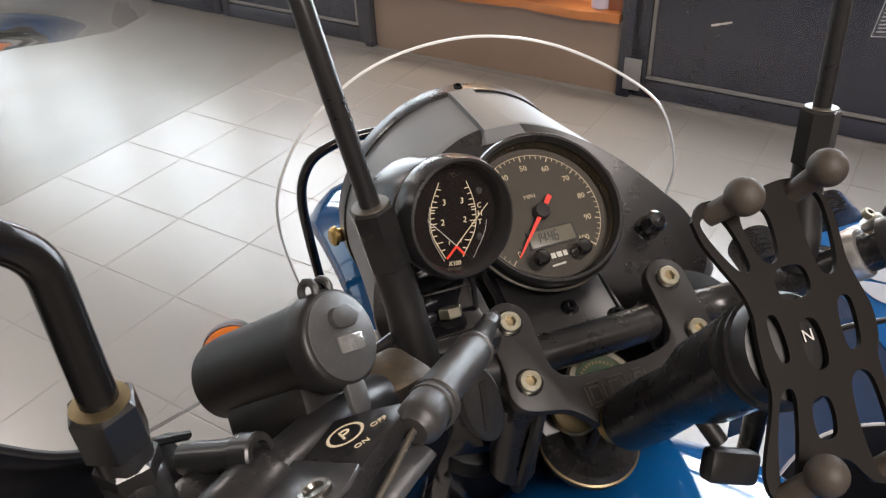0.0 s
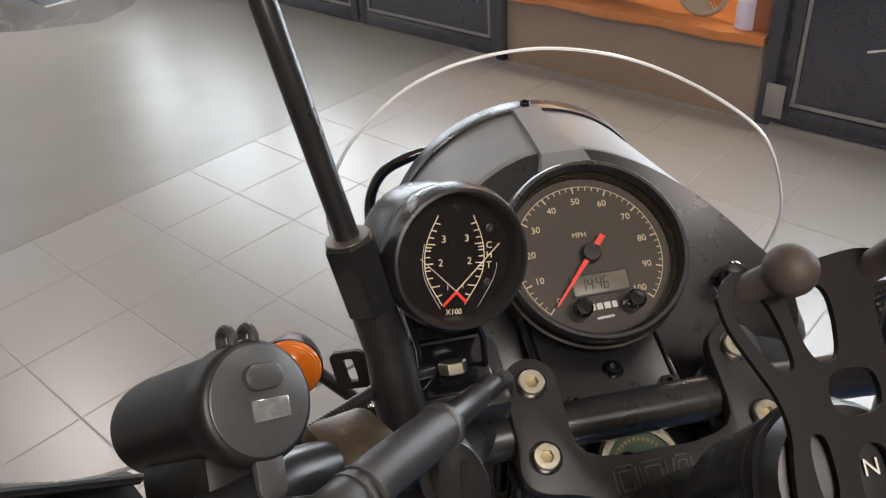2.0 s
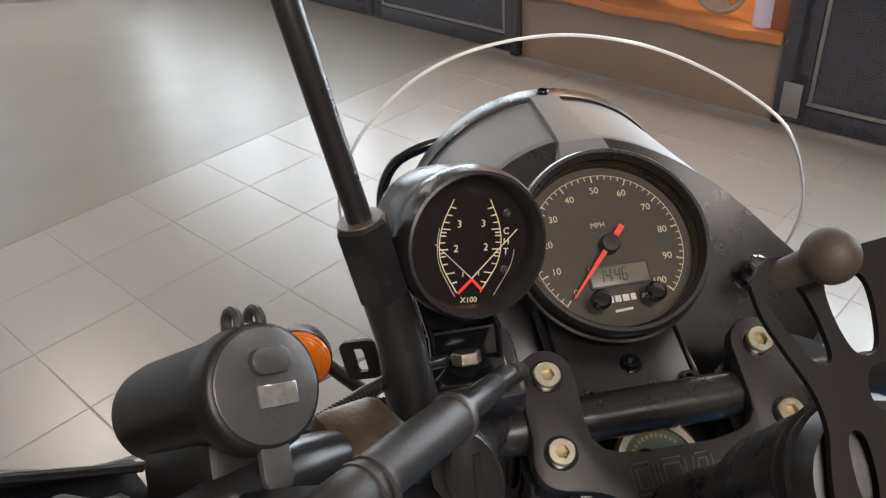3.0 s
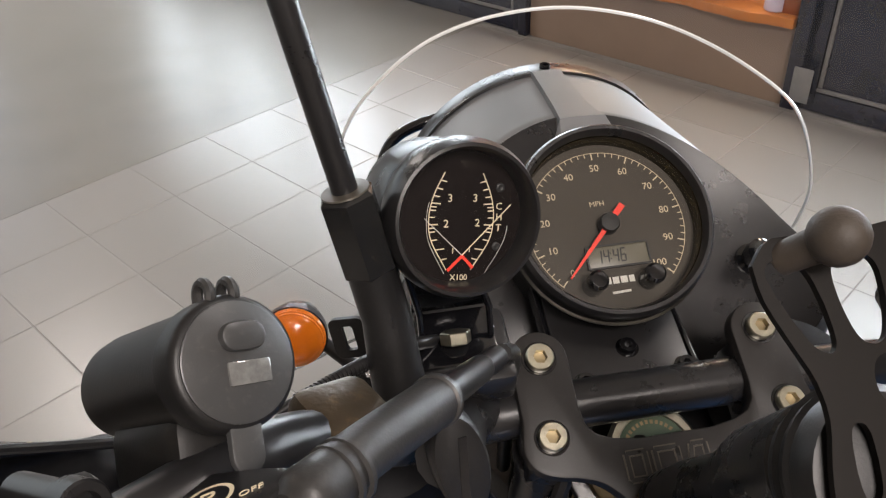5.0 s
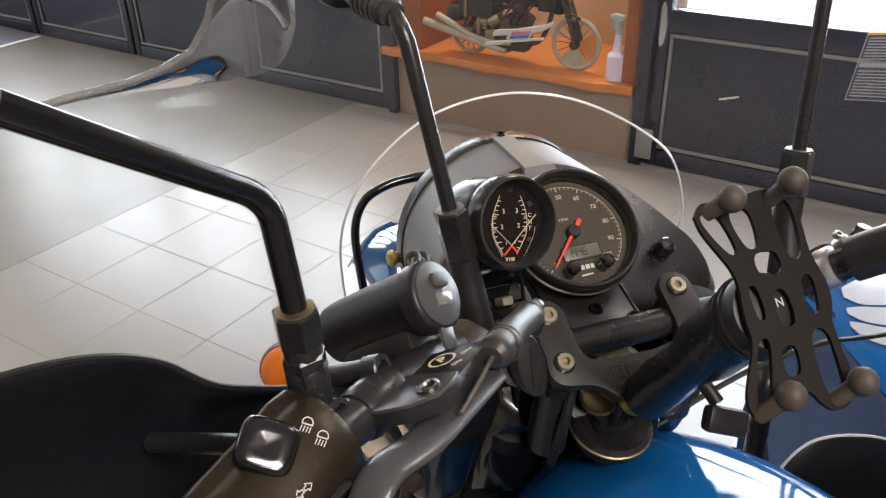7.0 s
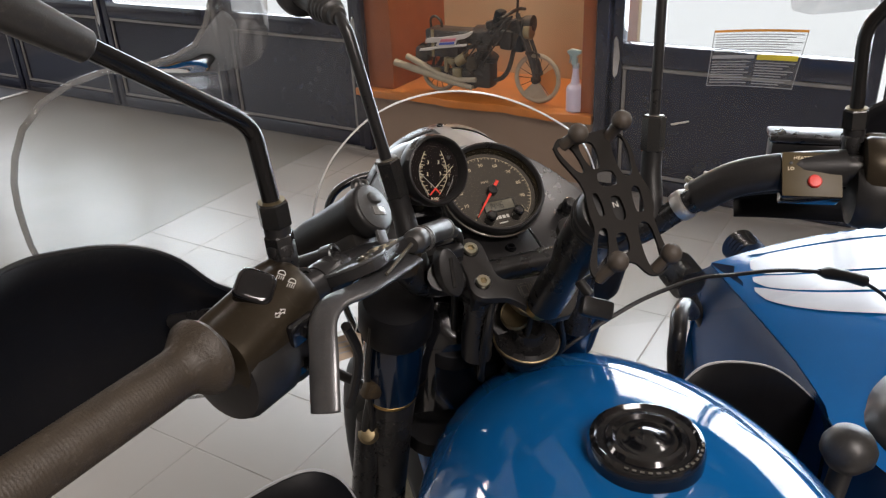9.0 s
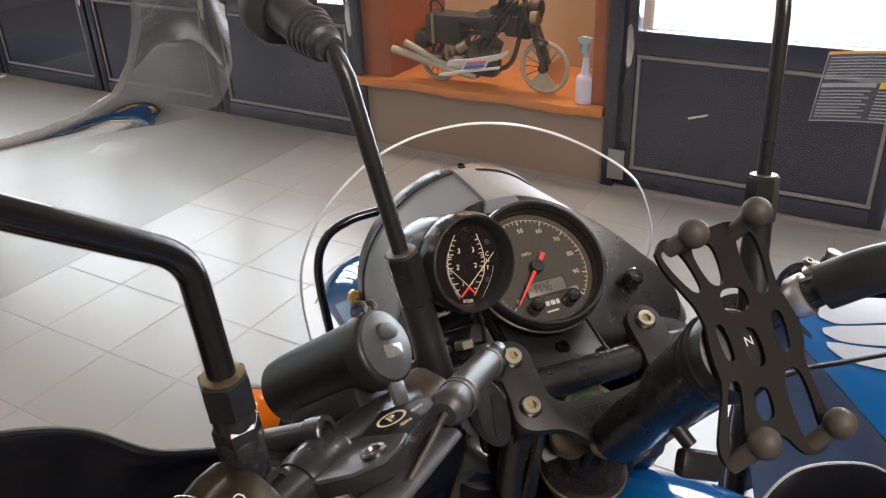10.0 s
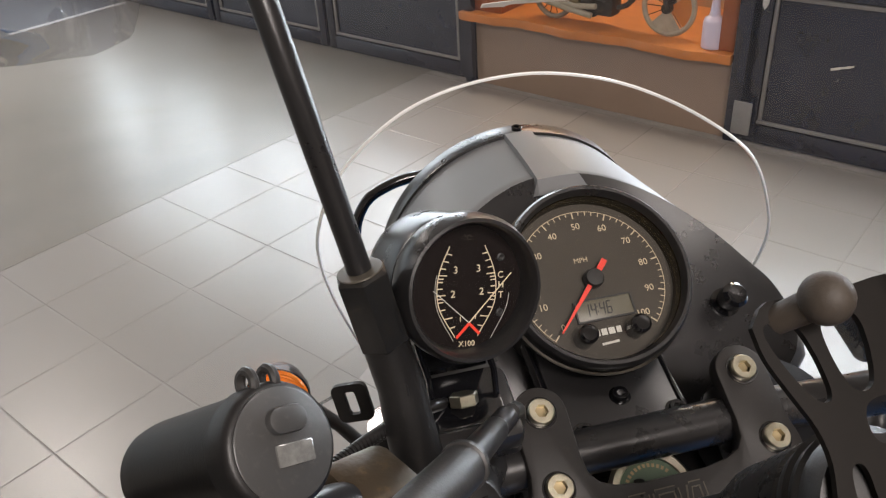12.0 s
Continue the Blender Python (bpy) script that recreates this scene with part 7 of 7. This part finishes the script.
rows = [[on_hood(p) for p in hood_line(l)] for l in (TOP, S1, S2, S3, LOW)]
rows.append([on_hood(p) for p in hood_line(RIDGE)])
rows[-1] = [v + Vector((0, 0, -0.004)) for v in rows[-1]]
bm = mesh()
loft(bm, rows)
part("hood", bm, BLUE, side, "glossy blue hood", 60)
for lo, hi in ((0.03, 0.12), (0.145, 0.47), (0.49, 0.66), (0.68, 0.84)):
    hood_band("white_stripe", TOP, LOW, WHITE, "white flared stripe", 0.0025, lo, hi)
FRONT = [(0.551, 0.345, 0.758), (0.558, 0.385, 0.725), (0.56, 0.4, 0.69), (0.56, 0.396, 0.61), (0.56, 0.37, 0.527), (0.555, 0.32, 0.42), (0.55, 0.28, 0.32)]
front = curve_points(FRONT, 4)
ridge = [on_hood(p) for p in hood_line(RIDGE)]
rows = []
for i, r in enumerate(ridge):
    f = i / (len(ridge) - 1)
    rows.append([r + (q - ridge[0]) * Vector((1, max(0.0, 1 - 2.2 * f), 1)) for q in front])
bm = mesh()
loft(bm, rows)
# shade and dull reflection of this side are in its darker blue
part("inner_side", bm, BLUESHADE, side, "blue inner side, darkened in colour for its shade and reflection", 60)
far = [on_hood(p) for p in hood_line(TOP)]
bm = mesh()
loft(bm, [[p + Vector((0, 0.055 * math.sin(v * 2.2), -0.44 * v)) for p in far] for v in (0, 0.08, 0.2, 0.4, 0.7, 1)])
part("nose", bm, BLUE, side, "", 60)
rows = []
for y, half, top, low in ((0.2, 0.24, 0.68, 0.3), (0.02, 0.36, 0.735, 0.2), (-0.25, 0.4, 0.735, 0.16), (-0.7, 0.41, 0.73, 0.16), (-1.05, 0.37, 0.72, 0.19), (-1.3, 0.27, 0.68, 0.27), (-1.4, 0.1, 0.6, 0.38)):
    mid, tall = (top + low) / 2, (top - low) / 2
    rows.append([(0.9 + half * math.copysign(abs(math.cos(t)) ** 0.45, math.cos(t)), y, mid + tall * math.copysign(abs(math.sin(t)) ** 0.45, math.sin(t))) for t in (2 * math.pi * k / 40 for k in range(40))])
bm = mesh()
vs = loft(bm, rows, True)
bm.faces.new(vs[0]), bm.faces.new(vs[-1][::-1])
part("tub", bm, BLUE, side, "blue rounded sidecar body", 60)
bm = slab(mesh(), [(0.33 * math.copysign(abs(math.cos(t)) ** 0.6, math.cos(t)), 0.36 * math.copysign(abs(math.sin(t)) ** 0.6, math.sin(t))) for t in (2 * math.pi * k / 40 for k in range(40))], (0.9, -0.5, 0.728), EX, (0, 1, 0), 0.012, 0.006)
part("cockpit_cover", bm, LEATHER, side, "black vinyl cockpit cover")
bm = tube(mesh(), curve_points([(0.7, -0.035, 0.725), (0.585, -0.06, 0.735), (0.505, -0.095, 0.738), (0.468, -0.17, 0.738), (0.46, -0.5, 0.735)], 6), 0.05, 20)
part("bolster", bm, LEATHER, side, "padded black vinyl cockpit edge")
bm = lathe(mesh(), [(0.012, -0.12), (0.012, -0.024), (0.02, -0.018), (0.0285, -0.004), (0.0285, 0.006), (0.022, 0.019), (0.012, 0.025), (0.003, 0.027)], (0.29, -0.191, 0.85), (0.0, -0.1, 1), 28)
part("grab_knob", bm, RUBBER, side, "dark grey rubber knob")
bm = tube(mesh(), [(0.29, -0.18, 0.74), (0.3, -0.17, 0.6), (0.4, -0.17, 0.45)], 0.012, 10)
part("knob_stalk", bm, SATIN, side)
for c in ((0.502, 0.36, 0.742), (0.7, 0.425, 0.715)):
    bm = lathe(mesh(), [(0.02, -0.03)] + [(0.034 if k % 2 else 0.027, -0.028 + 0.005 * k) for k in range(12)] + [(0.02, 0.033)], c, (0.2, 1, 0.1), 28)
    lamp = part("auxiliary_lamp", bm, GLOSS, side, "finned black lamp body")
    part("lamp_stalk", tube(mesh(), [c, (0.6, 0.36, 0.55)], 0.011, 10), SATIN, lamp)
bm = mesh()
tube(bm, [Vector((1.35, -0.3, 0.3)) + Vector((0, math.cos(t), math.sin(t))) * 0.25 for t in (2 * math.pi * k / 32 for k in range(33))], 0.05, 12, False)
part("sidecar_wheel", bm, RUBBER, side)
bm = tube(mesh(), [(0.1, -0.1, 0.45), (0.6, -0.1, 0.3)], 0.02, 12)
part("strut", bm, SATIN, side)

# ---- floor tiles ----
floor_ob = bpy.data.objects["floor"]
tile_mesh = None
far_bm = mesh()


def tile_into(bm, cx, cy):
    g, h = TILE_SIZE / 2 - 0.0016, 0.006
    lo = [bm.verts.new(rp(cx + a * g, cy + b * g, -h)) for a, b in ((-1, -1), (1, -1), (1, 1), (-1, 1))]
    mid = [bm.verts.new(rp(cx + a * g, cy + b * g, -0.0012)) for a, b in ((-1, -1), (1, -1), (1, 1), (-1, 1))]
    top = [bm.verts.new(rp(cx + a * (g - 0.0015), cy + b * (g - 0.0015), 0)) for a, b in ((-1, -1), (1, -1), (1, 1), (-1, 1))]
    for p, q in ((lo, mid), (mid, top)):
        for k in range(4):
            bm.faces.new((p[k], p[(k + 1) % 4], q[(k + 1) % 4], q[k]))
    bm.faces.new(top)


for i in range(22):
    for j in range(-19, 7):
        cx, cy = TILE_X + (i + 0.5) * TILE_SIZE, TILE_Y + (j + 0.5) * TILE_SIZE
        if cy > -0.1:
            continue
        if i < 12 and j > -12:
            if tile_mesh is None:
                bm = mesh()
                tile_into(bm, 0, 0)
                bmesh.ops.translate(bm, verts=bm.verts, vec=-rp(0, 0, 0))
                tile_mesh = bpy.data.meshes.new("tile")
                bm.to_mesh(tile_mesh)
                bm.free()
                tile_mesh.materials.append(TILE)
            ob = new("tile", tile_mesh)
            ob.parent, ob.location = floor_ob, rp(cx, cy, 0)
        else:
            tile_into(far_bm, cx, cy)
tagged(part("tiles_far", far_bm, TILEREST, floor_ob, "", 0), kind="stuff")
